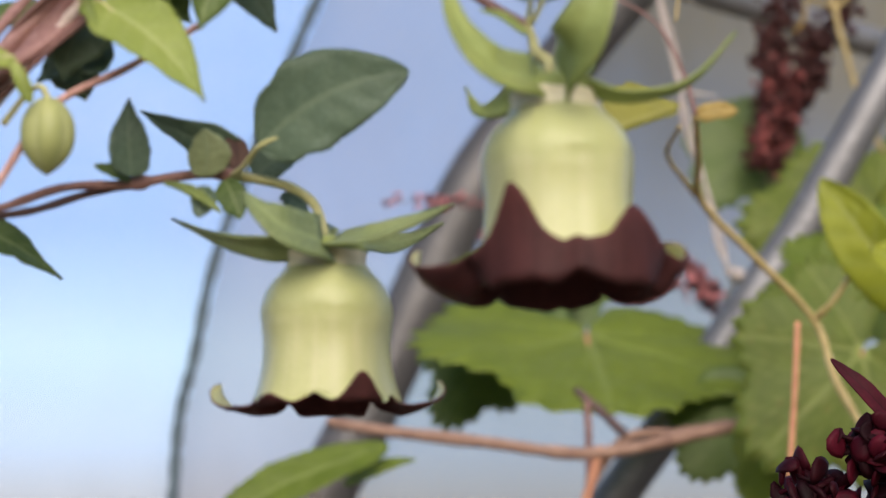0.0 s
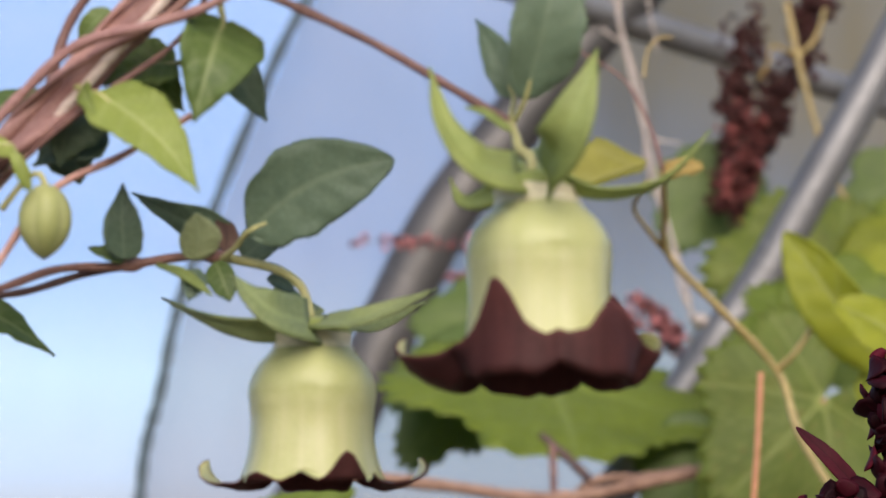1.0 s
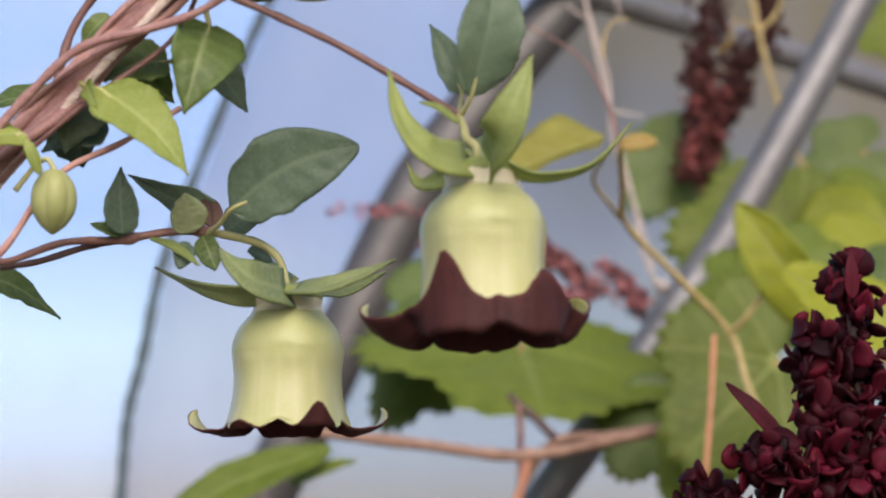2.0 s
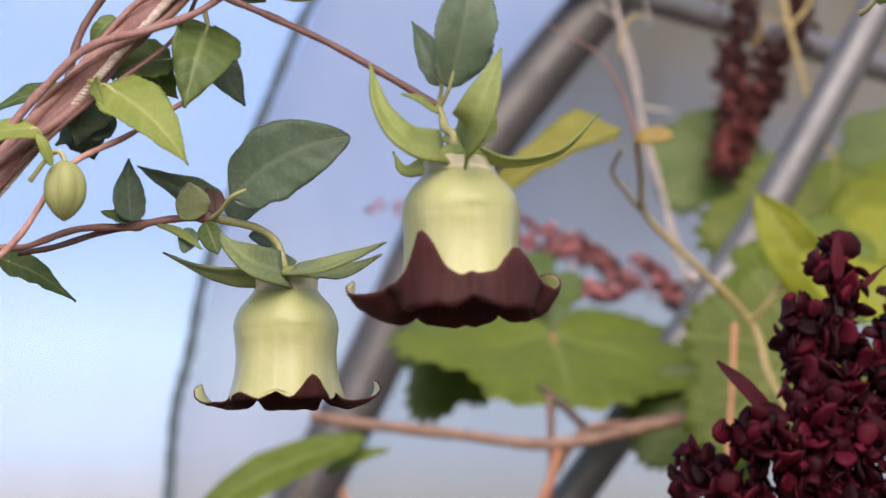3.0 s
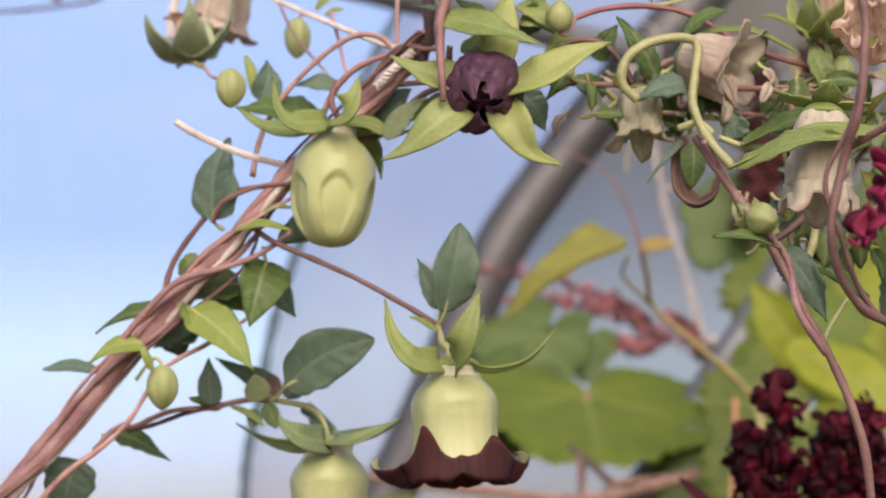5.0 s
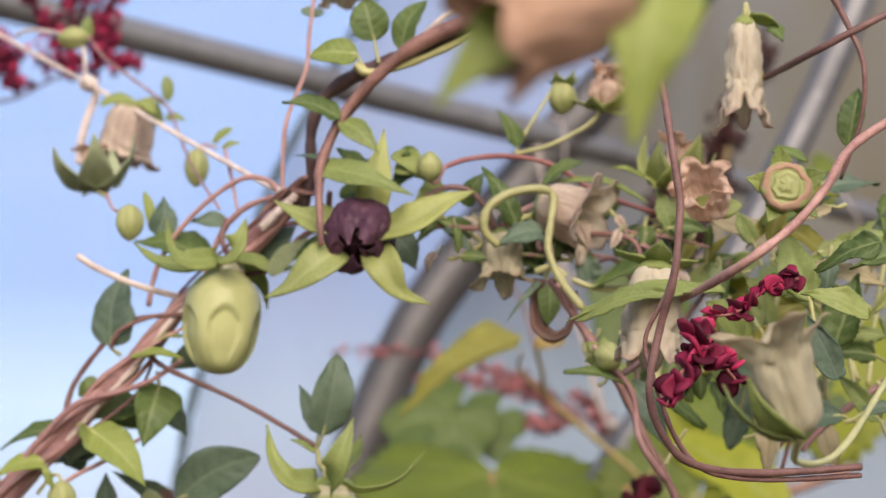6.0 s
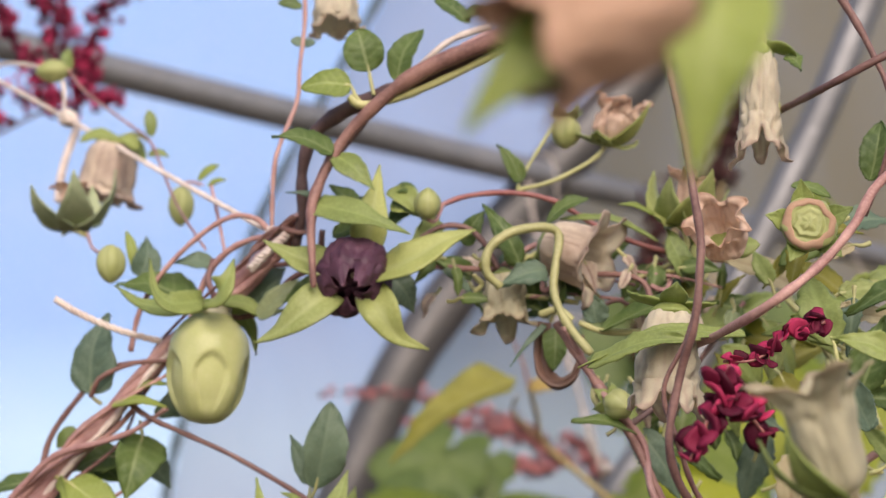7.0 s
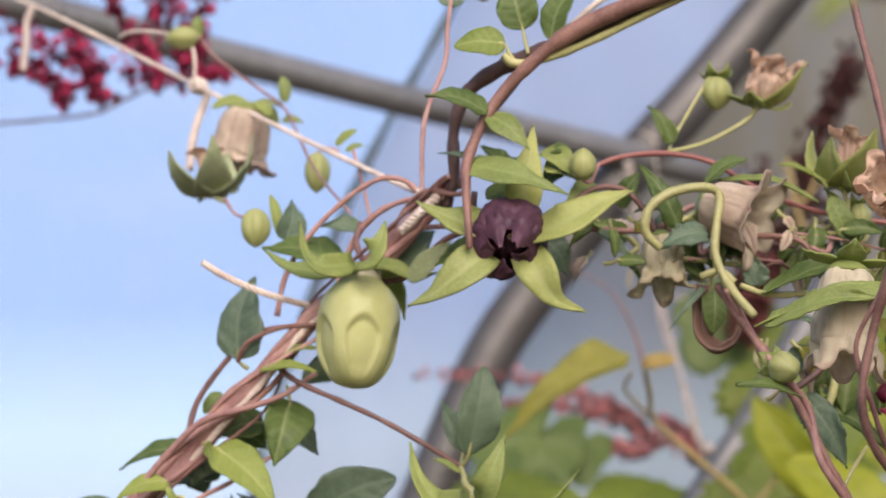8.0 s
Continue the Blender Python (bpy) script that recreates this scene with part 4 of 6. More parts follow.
stem(upper, [(0.0145, 0.4380, 1.7285), (0.0188, 0.4380, 1.7258), (0.0309, 0.4360, 1.7278), (0.0462, 0.4310, 1.7329), (0.0638, 0.4250, 1.7401), (0.0838, 0.4200, 1.7485)], 0.0013, STEM_GREEN)
stem(upper, [(0.0600, 0.4500, 1.7558), (0.0473, 0.4520, 1.7517), (0.0382, 0.4550, 1.7451), (0.0272, 0.4570, 1.7353)], 0.0011, ROPE)
stem(upper, [(-0.0112, 0.4660, 1.6913), (-0.0109, 0.4680, 1.7114), (-0.0092, 0.4700, 1.7213), (-0.0037, 0.4720, 1.7371), (-0.0029, 0.4720, 1.7487), (-0.0012, 0.4720, 1.7683), (-0.0032, 0.4720, 1.7963)], 0.00075, STEM_PINK)
leaf(upper, (0.0150, 0.4370, 1.7318), (-0.0004, 0.4370, 1.7312), 0.0110, LEAF_BRIGHT, petiole=(0.0183, 0.4380, 1.7260), shape="round", fold=0.05)
leaf(upper, (0.0207, 0.4400, 1.7375), (0.0173, 0.4400, 1.7511), 0.0130, LEAF, petiole=(0.0223, 0.4380, 1.7290), shape="round")
leaf(upper, (0.0295, 0.4440, 1.7351), (0.0378, 0.4460, 1.7531), 0.0100, LEAF, facing=(-0.4, -0.8, 0.2))
leaf(upper, (0.0095, 0.4380, 1.7102), (-0.0094, 0.4360, 1.7147), 0.0122, LEAF, facing=(0, -0.75, 0.6), shape="acute", teeth=0.03)
leaf(upper, (0.0106, 0.4400, 1.7099), (0.0224, 0.4360, 1.6980), 0.0112, SEPAL, facing=(0, -0.8, 0.5), shape="acute", teeth=0.03)
leaf(upper, (0.0044, 0.4400, 1.6944), (0.0334, 0.4300, 1.6824), 0.0128, SEPAL, facing=(0, -0.8, 0.5), shape="lance", bend=0.06, teeth=0.012)
leaf(upper, (0.0274, 0.4550, 1.7030), (0.0375, 0.4510, 1.6918), 0.0105, SEPAL, facing=(0.1, -0.85, 0.4), shape="acute", teeth=0.03)
leaf(upper, (0.0267, 0.4580, 1.6927), (0.0385, 0.4540, 1.6972), 0.0080, LEAF, facing=(0.1, -0.85, 0.4), shape="acute", teeth=0.03)
leaf(upper, (0.0431, 0.4600, 1.6932), (0.0332, 0.4560, 1.6853), 0.0090, SEPAL, facing=(0.1, -0.85, 0.4), shape="acute", teeth=0.03)
leaf(upper, (0.0501, 0.4580, 1.6857), (0.0570, 0.4540, 1.6953), 0.0085, LEAF, facing=(0.1, -0.85, 0.4), shape="acute", teeth=0.03)
leaf(upper, (0.0128, 0.4570, 1.6938), (0.0235, 0.4530, 1.6992), 0.0100, LEAF_DARK, facing=(0.1, -0.85, 0.4), shape="acute", teeth=0.03)
leaf(upper, (0.0528, 0.4500, 1.7568), (0.0419, 0.4520, 1.7652), 0.0073, LEAF, facing=(0, -0.7, 0.6))
leaf(upper, (0.0510, 0.4500, 1.7583), (0.0606, 0.4520, 1.7613), 0.0052, LEAF, facing=(0, -0.7, 0.6))
leaf(upper, (-0.0020, 0.4720, 1.7569), (-0.0058, 0.4720, 1.7581), 0.0039, LEAF_DARK, shape="round")
leaf(upper, (-0.0015, 0.4720, 1.7565), (0.0023, 0.4720, 1.7577), 0.0036, LEAF_DARK, shape="round")
leaf(upper, (-0.0023, 0.4720, 1.7699), (-0.0102, 0.4720, 1.7713), 0.0043, LEAF, shape="ovate")
leaf(upper, (0.0048, 0.4490, 1.6988), (-0.0057, 0.4490, 1.7004), 0.0024, LEAF_DARK, shape="lance")

# ---- leaves along the bundle ----
for b, t, w, m, f, pet in [
    ((-0.0539, 0.4860, 1.6283), (-0.0582, 0.4800, 1.6068), 0.0164, LEAF, (0.3, -0.9, 0.1), (-0.0550, 0.4880, 1.6334)),
    ((-0.0561, 0.5000, 1.6246), (-0.0460, 0.5020, 1.6127), 0.0098, LEAF_DARK, (0.2, -0.9, 0.2), None),
    ((-0.0641, 0.4980, 1.6230), (-0.0783, 0.4980, 1.6181), 0.0129, LEAF, (0, -0.8, 0.5), (-0.0613, 0.4950, 1.6236)),
    ((-0.0935, 0.4870, 1.6030), (-0.1091, 0.4820, 1.5958), 0.0098, LEAF_BRIGHT, (0, -0.7, 0.7), (-0.0910, 0.4920, 1.5981)),
    ((-0.0887, 0.5000, 1.6143), (-0.1114, 0.5040, 1.6083), 0.0082, LEAF, (-0.2, -0.7, 0.6), None),
    ((-0.1096, 0.5050, 1.5955), (-0.1293, 0.5080, 1.5968), 0.0057, LEAF_DARK, (0, -0.7, 0.6), None),
    ((-0.0808, 0.5020, 1.6146), (-0.0868, 0.5020, 1.6022), 0.0126, LEAF_DARK, (0, -0.9, 0.2), None),
    ((-0.1082, 0.5220, 1.5776), (-0.0905, 0.5300, 1.5682), 0.0103, LEAF, (0.1, -0.7, 0.6), (-0.1095, 0.5100, 1.5756)),
    ((-0.0713, 0.4880, 1.6424), (-0.0664, 0.4900, 1.6696), 0.0166, LEAF_DARK, (-0.3, -0.9, 0.1), (-0.0677, 0.4880, 1.6391)),
    ((-0.0628, 0.4780, 1.6373), (-0.0441, 0.4700, 1.6354), 0.0053, LEAF_BRIGHT, (0, -0.7, 0.7), None),
    ((-0.0575, 0.4800, 1.6413), (-0.0440, 0.4740, 1.6435), 0.0043, LEAF_BRIGHT, (0, -0.7, 0.7), None),
    ((-0.0471, 0.4880, 1.6416), (-0.0407, 0.4900, 1.6354), 0.0111, LEAF_DARK, (0, -0.9, 0.2), None),
    ((-0.0768, 0.4920, 1.6318), (-0.0828, 0.4940, 1.6256), 0.0051, LEAF, (-0.2, -0.9, 0.2), None),
    ((-0.1210, 0.5200, 1.5686), (-0.1264, 0.5250, 1.5480), 0.0180, LEAF_DARK, (0.1, -0.9, 0.2), None),
    ((-0.1374, 0.5300, 1.5407), (-0.1237, 0.5300, 1.5455), 0.0077, LEAF, (0, -0.7, 0.7), None),
    ((-0.0891, 0.4840, 1.5937), (-0.0926, 0.4820, 1.6011), 0.0028, LEAF_BRIGHT, (0, -0.8, 0.5), None),
    ((-0.0377, 0.4870, 1.6719), (-0.0640, 0.4900, 1.6793), 0.0174, LEAF, (0, -0.6, 0.8), None),
    ((-0.0313, 0.4850, 1.6841), (-0.0446, 0.4860, 1.6855), 0.0072, LEAF_DARK, (0, -0.8, 0.5), None),
    ((-0.0568, 0.4920, 1.6825), (-0.0553, 0.4940, 1.6964), 0.0101, LEAF_DARK, (0.4, -0.8, 0.2), None),
    ((-0.0148, 0.4620, 1.6626), (-0.0019, 0.4600, 1.6748), 0.0074, SEPAL_DARK, (0.2, -0.8, 0.5), None),
    ((-0.0199, 0.4780, 1.6710), (-0.0072, 0.4780, 1.6820), 0.0132, LEAF_DARK, (0, -0.9, 0.3), None),
    ((0.0274, 0.4550, 1.6741), (0.0344, 0.4580, 1.6634), 0.0113, LEAF_DARK, (0.1, -0.9, 0.2), None),
    ((0.0091, 0.4520, 1.6870), (0.0302, 0.4550, 1.6903), 0.0082, LEAF, (0, -0.7, 0.7), None),
    ((0.0163, 0.4580, 1.6975), (0.0075, 0.4580, 1.7048), 0.0086, LEAF, (0, -0.7, 0.7), None),
    ((0.0286, 0.4550, 1.7021), (0.0348, 0.4550, 1.7035), 0.0055, LEAF, (0, -0.7, 0.7), None),
    ((0.0277, 0.4550, 1.6984), (0.0373, 0.4550, 1.6933), 0.0079, SEPAL, (0, -0.7, 0.7), None),
    ((0.0073, 0.4550, 1.6733), (-0.0067, 0.4550, 1.6662), 0.0082, LEAF, (0, -0.8, 0.5), None),
    ((-0.0786, 0.5060, 1.6114), (-0.0928, 0.5080, 1.6037), 0.0125, LEAF_DARK, (0.05, -0.9, 0.3), None),
    ((-0.0733, 0.5030, 1.6254), (-0.0629, 0.5050, 1.6151), 0.0135, LEAF, (0.05, -0.9, 0.3), None),
    ((-0.0871, 0.5100, 1.6076), (-0.0841, 0.5120, 1.6011), 0.0105, LEAF_DARK, (0.05, -0.9, 0.3), None),
]:
    leaf(bundle, b, t, w * 1.2 if w > 0.006 else w, m, facing=f, teeth=0.011, shape="acute" if w > 0.006 else "ovate", **({"petiole": pet} if pet else {}))
leaf(bundle, (-0.0776, 0.4870, 1.6137), (-0.0567, 0.4780, 1.5928), 0.0172, LEAF_BRIGHT, facing=(0.25, -0.9, 0.30), bend=0.06, teeth=0.015, shape="acute", sway=0.06, lop=0.0, turn=0.1, fold=0.18, petiole=(-0.0823, 0.4900, 1.6157))
leaf(bundle, (-0.0806, 0.4880, 1.6150), (-0.0770, 0.4820, 1.6078), 0.0050, LEAF_BRIGHT, facing=(-0.7, -0.6, 0.2), bend=0.08, name="leaf_fold", shape="acute")

# ---- branch that carries the lower flower ----
branch = thing("vine_branch", "slender brown side branch with grey-green leaves", "vine", (-0.0751, 0.5150, 1.5851))
stem(branch, [(-0.0535, 0.5150, 1.5873), (-0.0641, 0.5150, 1.5869), (-0.0752, 0.5120, 1.5844), (-0.0875, 0.5100, 1.5831), (-0.0983, 0.5050, 1.5780), (-0.1044, 0.5020, 1.5767), (-0.1103, 0.5000, 1.5699)], 0.0010, STEM_BROWN, 0.0008, swell=(0.05, 0.3))
stem(branch, [(-0.0717, 0.5140, 1.5853), (-0.0827, 0.5140, 1.5829), (-0.0932, 0.5120, 1.5790), (-0.1010, 0.5080, 1.5768)], 0.0008, STEM_DARK)
for b, t, w, m, f, pet in [
        ((-0.0739, 0.5080, 1.5851), (-0.0745, 0.5060, 1.6001), 0.0099, LEAF_DARK, (0.3, -0.9, 0.1), None),
    ((-0.0535, 0.5200, 1.5918), (-0.0751, 0.5250, 1.6023), 0.0093, LEAF_DARK, (0, -0.8, -0.4), None),
    ((-0.0604, 0.5120, 1.5861), (-0.0600, 0.5080, 1.5947), 0.0084, SEPAL_DARK, (0.2, -0.9, 0.2), None),
    ((-0.0542, 0.5160, 1.5884), (-0.0561, 0.5200, 1.5966), 0.0050, HOOK, (0.2, -0.9, 0.2), None),
    ((-0.0515, 0.5240, 1.5887), (-0.0438, 0.5300, 1.5958), 0.0078, LEAF_DARK, (0.1, -0.9, 0.2), None),
    ((-0.0744, 0.5100, 1.5849), (-0.0812, 0.5080, 1.5873), 0.0037, LEAF, (0, -0.7, 0.6), None),
    ((-0.0681, 0.5120, 1.5849), (-0.0559, 0.5050, 1.5776), 0.0026, SEPAL, (0, -0.7, 0.6), None),
    ((-0.0601, 0.5100, 1.5837), (-0.0608, 0.5080, 1.5772), 0.0050, LEAF_DARK, (0, -0.9, 0.2), None),
    ((-0.0560, 0.5120, 1.5855), (-0.0528, 0.5100, 1.5773), 0.0060, LEAF, (0, -0.9, 0.1), None),
    ((-0.0461, 0.5220, 1.5840), (-0.0406, 0.5250, 1.5821), 0.0043, LEAF_DARK, (0, -0.8, 0.5), None),
]:
    leaf(branch, b, t, w, m, facing=f, bend=0.07, teeth=0.012, shape="acute" if w > 0.009 else "ovate", **({"petiole": pet} if pet else {}))
leaf(branch, (-0.0492, 0.5050, 1.5906), (-0.0205, 0.5020, 1.6054), 0.0182, LEAF_DARK, facing=(0.2, -0.9, -0.15), bend=0.05, teeth=0.006, shape="broad", sway=0.17, lop=0.0, turn=0.1, fold=0.06, petiole=(-0.0548, 0.5140, 1.5866))


# ---- buds ----
def small_bud(at, axis, length, width, stalk=(), mat=BUDGREEN, label="small closed green flower bud on a thin stalk", cap=True, stalk_mat=STEM_PINK, r=0.0006):
    """A ribbed closed bud that hangs along axis, with a little calyx and its stalk."""
    root = thing("flower_bud", label, "flower bud", at, "flower buds")
    m = hang(at, axis)
    L, w = length * 1150, width * 480
    part("corolla", lathe([(0, w * 0.35), (L * 0.12, w * 0.75), (L * 0.35, w), (L * 0.65, w * 0.95), (L * 0.88, w * 0.55), (L, w * 0.08)], m, n=40, nz=16, lobes=5, depth=0.15), mat, root)
    if cap:
        for k in range(5):
            a = radians(72 * k + 20)
            d = Vector((math.cos(a), math.sin(a), 0))
            pts = [m @ (Vector((d.x * w * q, d.y * w * q, z * L)) * 0.001) for q, z in ((0.2, 0.02), (0.8, 0.04), (1.1, 0.16), (1.25, 0.34))]
            part("sepal", blade(pts, width * 0.5, facing=m.to_3x3() @ Vector((d.x, d.y, -0.3)), shape="lance", ny=8, nx=5), SEPAL, root)
    if stalk:
        part("pedicel", tube([at, *stalk], r), stalk_mat, root)
    return root


small_bud((-0.0871, 0.4900, 1.5959), (0.0, 0.1, -1), 0.0123, 0.0092, [(-0.0886, 0.4900, 1.5982), (-0.0915, 0.4920, 1.5973), (-0.0961, 0.4940, 1.5919)], cap=False, stalk_mat=STEM_GREEN)
small_bud((-0.0532, 0.5750, 1.7337), (0, -0.1, -1), 0.0135, 0.0090, [(-0.0504, 0.5750, 1.7359), (-0.0451, 0.5750, 1.7346)], cap=False)
small_bud((-0.0672, 0.4950, 1.6934), (0.05, -0.2, -1), 0.0117, 0.0091, [(-0.0700, 0.5000, 1.6921), (-0.0772, 0.5200, 1.6981), (-0.0845, 0.5500, 1.7105)], cap=False)
small_bud((-0.1058, 0.6200, 1.7945), (-1, -0.1, -0.1), 0.0113, 0.0087, [(-0.1040, 0.6200, 1.7945)], cap=False)
small_bud((0.0387, 0.4480, 1.6915), (0.05, -0.3, 1), 0.0085, 0.0078, [(0.0414, 0.4500, 1.6913), (0.0443, 0.4520, 1.6976)], cap=False)
small_bud((0.0932, 0.4300, 1.6311), (0.3, -0.6, -0.25), 0.0085, 0.0085, [(0.0929, 0.4320, 1.6331), (0.0903, 0.4340, 1.6359)], mat=BUDGREEN)
small_bud((0.1254, 0.4600, 1.6860), (0.1, -0.2, -1), 0.0076, 0.0062, [(0.1240, 0.4600, 1.6867), (0.1189, 0.4620, 1.6823)])
small_bud((0.0870, 0.4950, 1.7381), (-0.05, -0.1, -1), 0.0102, 0.0095, [(0.0860, 0.4950, 1.7405), (0.0829, 0.4930, 1.7352), (0.0719, 0.4880, 1.7163), (0.0695, 0.4850, 1.7105)], stalk_mat=STEM_GREEN)

# ---- thin runner with small leaves beside the rope ----
runner = thing("vine_runner", "thin pink runner stem with tiny leaves", "vine", (-0.0681, 0.5900, 1.7562))
stem(runner, [(-0.1449, 0.6600, 1.8078), (-0.1364, 0.6500, 1.8070), (-0.1189, 0.6300, 1.7988), (-0.1080, 0.6200, 1.7900), (-0.1065, 0.6200, 1.7745)], 0.0008, ROPE, name="tie")
stem(runner, [(-0.1047, 0.6200, 1.7935), (-0.0963, 0.6100, 1.7820), (-0.0792, 0.6000, 1.7672), (-0.0677, 0.5900, 1.7562), (-0.0600, 0.5700, 1.7394), (-0.0515, 0.5500, 1.7202), (-0.0359, 0.5000, 1.6933)], 0.00055, STEM_PINK)
stem(runner, [(-0.0364, 0.5200, 1.7206), (-0.0328, 0.5100, 1.7070), (-0.0293, 0.5000, 1.6919)], 0.0006, STEM_PINK)
for b, t, w in [((-0.1054, 0.6200, 1.7940), (-0.1060, 0.6200, 1.8036), 0.0052), ((-0.0670, 0.5900, 1.7580), (-0.0683, 0.5900, 1.7687), 0.0050), ((-0.0680, 0.5900, 1.7506), (-0.0597, 0.5900, 1.7498), 0.0054), ((-0.0451, 0.5600, 1.7328), (-0.0375, 0.5600, 1.7387), 0.0044), ((-0.0416, 0.5600, 1.7306), (-0.0347, 0.5600, 1.7327), 0.0036), ((-0.0595, 0.5000, 1.6853), (-0.0629, 0.5000, 1.6998), 0.0037), ((-0.0729, 0.5950, 1.7543), (-0.0807, 0.5950, 1.7596), 0.0071), ((-0.0824, 0.6000, 1.7610), (-0.0967, 0.6000, 1.7588), 0.0064), ((-0.0779, 0.6000, 1.7603), (-0.0707, 0.6000, 1.7504), 0.0076)]:
    leaf(runner, b, t, w, LEAF_BRIGHT if w < 0.0045 else SEPAL, facing=(0, -0.7, 0.6))
stem(runner, [(-0.0605, 0.5000, 1.6930), (-0.0553, 0.4960, 1.6844), (-0.0502, 0.4920, 1.6778)], 0.0006, STEM_GREEN)

# ---- rope ----
rope = thing("white_rope", "twisted white rope tied up to the steel pipe", "rope", (-0.1080, 0.6300, 1.7775))
part("main_rope", rope_strands(bmesh.new(), [(-0.36, 1.54, 2.124), (-0.3237, 0.9500, 1.9541), (-0.1980, 0.7400, 1.8485), (-0.1080, 0.6300, 1.7775), (-0.0547, 0.5500, 1.7318), (-0.0124, 0.4680, 1.6924)], 0.0009, 70, 300), ROPE, rope)
part("hanging_end", rope_strands(bmesh.new(), [(-0.1080, 0.6300, 1.7780), (-0.1027, 0.6280, 1.7733), (-0.1057, 0.6250, 1.7606), (-0.1070, 0.6200, 1.7499), (-0.1070, 0.6150, 1.7381)], 0.0015, 7, 60), ROPE, rope)
part("knot", lathe([(-4.2, 0.8), (-3, 2.6), (0, 3.6), (3, 2.6), (4.2, 0.8)], hang((-0.1065, 0.6280, 1.7765), (0.8, 0, -0.5)), rough=0.8), ROPE, rope)
part("left_end", rope_strands(bmesh.new(), [(-0.2019, 0.7450, 1.8516), (-0.2048, 0.7450, 1.8432), (-0.2048, 0.7450, 1.8321), (-0.2059, 0.7450, 1.8196)], 0.0016, 8, 50), ROPE, rope)
part("short_end", rope_strands(bmesh.new(), [(-0.0818, 0.4760, 1.6718), (-0.0741, 0.4760, 1.6671), (-0.0615, 0.4780, 1.6619), (-0.0475, 0.4800, 1.6582)], 0.0010, 6, 70), ROPE, rope, "frayed cut end of white rope")
part("wrapped_end", rope_strands(bmesh.new(), [(-0.0124, 0.4680, 1.6924), (-0.0059, 0.4600, 1.6899), (-0.0112, 0.4580, 1.6840), (-0.0175, 0.4620, 1.6786)], 0.0014, 6, 40), ROPE, rope)


# ---- withered flowers ----
def withered(label, at, axis, length, width, mat, seed, crumple=1.2, flare=30.0, roll=0.0, sepal_set=(), sepal_mat=SEPAL, stalk=(), cream=True, lobe_len=0.3, stalk_mat=STEM_GREEN, inner=None):
    """A spent bell with a crumpled corolla and its calyx."""
    root = thing("withered_bellflower", label, "withered flower", at, "withered bellflowers")
    m = hang(at, axis, roll)
    L, w = length * 1000, width * 500
    pr = [(0, w * 0.12), (L * 0.06, w * 0.6), (L * 0.22, w * 0.9), (L * 0.5, w), (L * 0.78, w * 1.02)]
    ll = L * lobe_len
    lob = [(72 * k + 10, ll * (0.8 + 0.4 * ((k * 37 + seed * 13) % 10) / 10), flare, 30) for k in range(5)]
    part("corolla", bell_mesh(pr, lob, ll * 0.4, ll * 0.6, m, crumple=crumple * w / 6, seed=seed, flute=0.06, per=16, nb=22, nl=10, thick=0.3), [mat, inner or mat], root)
    for a, ln, wd, up in sepal_set:
        r = radians(a)
        d = Vector((math.cos(r), math.sin(r), 0))
        pts = [m @ (Vector((d.x * q, d.y * q, z)) * 0.001) for q, z in ((w * 0.25, 0.0), (w * 0.25 + ln * 0.45, up * ln * 0.25), (w * 0.25 + ln * 0.75, up * ln * 0.62), (w * 0.25 + ln * 0.85, up * ln))]
        part("sepal", blade(pts, wd * 0.001, facing=m.to_3x3() @ Vector((-d.x * up, -d.y * up, 0.7)), shape="lance", fold=0.2, ny=12, nx=7, thick=0.0005), sepal_mat, root)
    if cream:
        part("calyx_tube", lathe([(-1.5, w * 0.2), (0, w * 0.5), (L * 0.08, w * 0.72), (L * 0.12, w * 0.6)], m, lobes=5, depth=0.06), sepal_mat, root)
    if stalk:
        part("pedicel", tube([at, *stalk], 0.0008), stalk_mat, root)
    return root


withered("brownish mauve withered bellflower hanging by the rope", (-0.0824, 0.6000, 1.7596), (-0.22, 0.05, -1), 0.0259, 0.0208, MAUVE, 3, 0.6, 50, stalk=[(-0.0758, 0.6000, 1.7619), (-0.0683, 0.5920, 1.7572)], lobe_len=0.25)
withered("open grey-green calyx cup with pink withered remains", (-0.0912, 0.5600, 1.7144), (-0.12, -0.1, 1), 0.0181, 0.0068, WITHER, 5, 1.6, 60, sepal_set=[(185, 25, 15, -0.75), (262, 20, 17, -1.0), (335, 23, 15, -0.8), (30, 20, 12, -0.8), (110, 16, 11, -0.9)], sepal_mat=SEPAL_PALE, stalk=[(-0.0844, 0.5500, 1.7092)])
withered("pinkish papery withered bellflower in a green calyx", (0.1005, 0.4900, 1.7275), (0.42, -0.2, 1), 0.0140, 0.0125, WITHER, 8, 2.4, 40, lobe_len=0.5, sepal_set=[(180, 13, 6, -1.3), (250, 9, 8, -0.2), (330, 16, 7, 0.1), (10, 18, 8, 0.0), (110, 10, 8, -0.5)], sepal_mat=SEPAL_YELLOW, stalk=[(0.0953, 0.4900, 1.7215), (0.0821, 0.4880, 1.7139), (0.0691, 0.4850, 1.7097)])
withered("withered pink flower in a deep green cup of sepals", (0.1197, 0.4550, 1.6906), (0.25, -0.15, 1), 0.0165, 0.0068, WITHER, 9, 2.4, 50, lobe_len=0.45, sepal_set=[(190, 15, 15, -1.2), (255, 11, 14, -1.2), (335, 16, 17, -1.0), (60, 13, 13, -1.0), (130, 13, 12, -1.1)], sepal_mat=SEPAL_YELLOW, stalk=[(0.1217, 0.4580, 1.6841), (0.1166, 0.4600, 1.6792), (0.1044, 0.4620, 1.6743)])
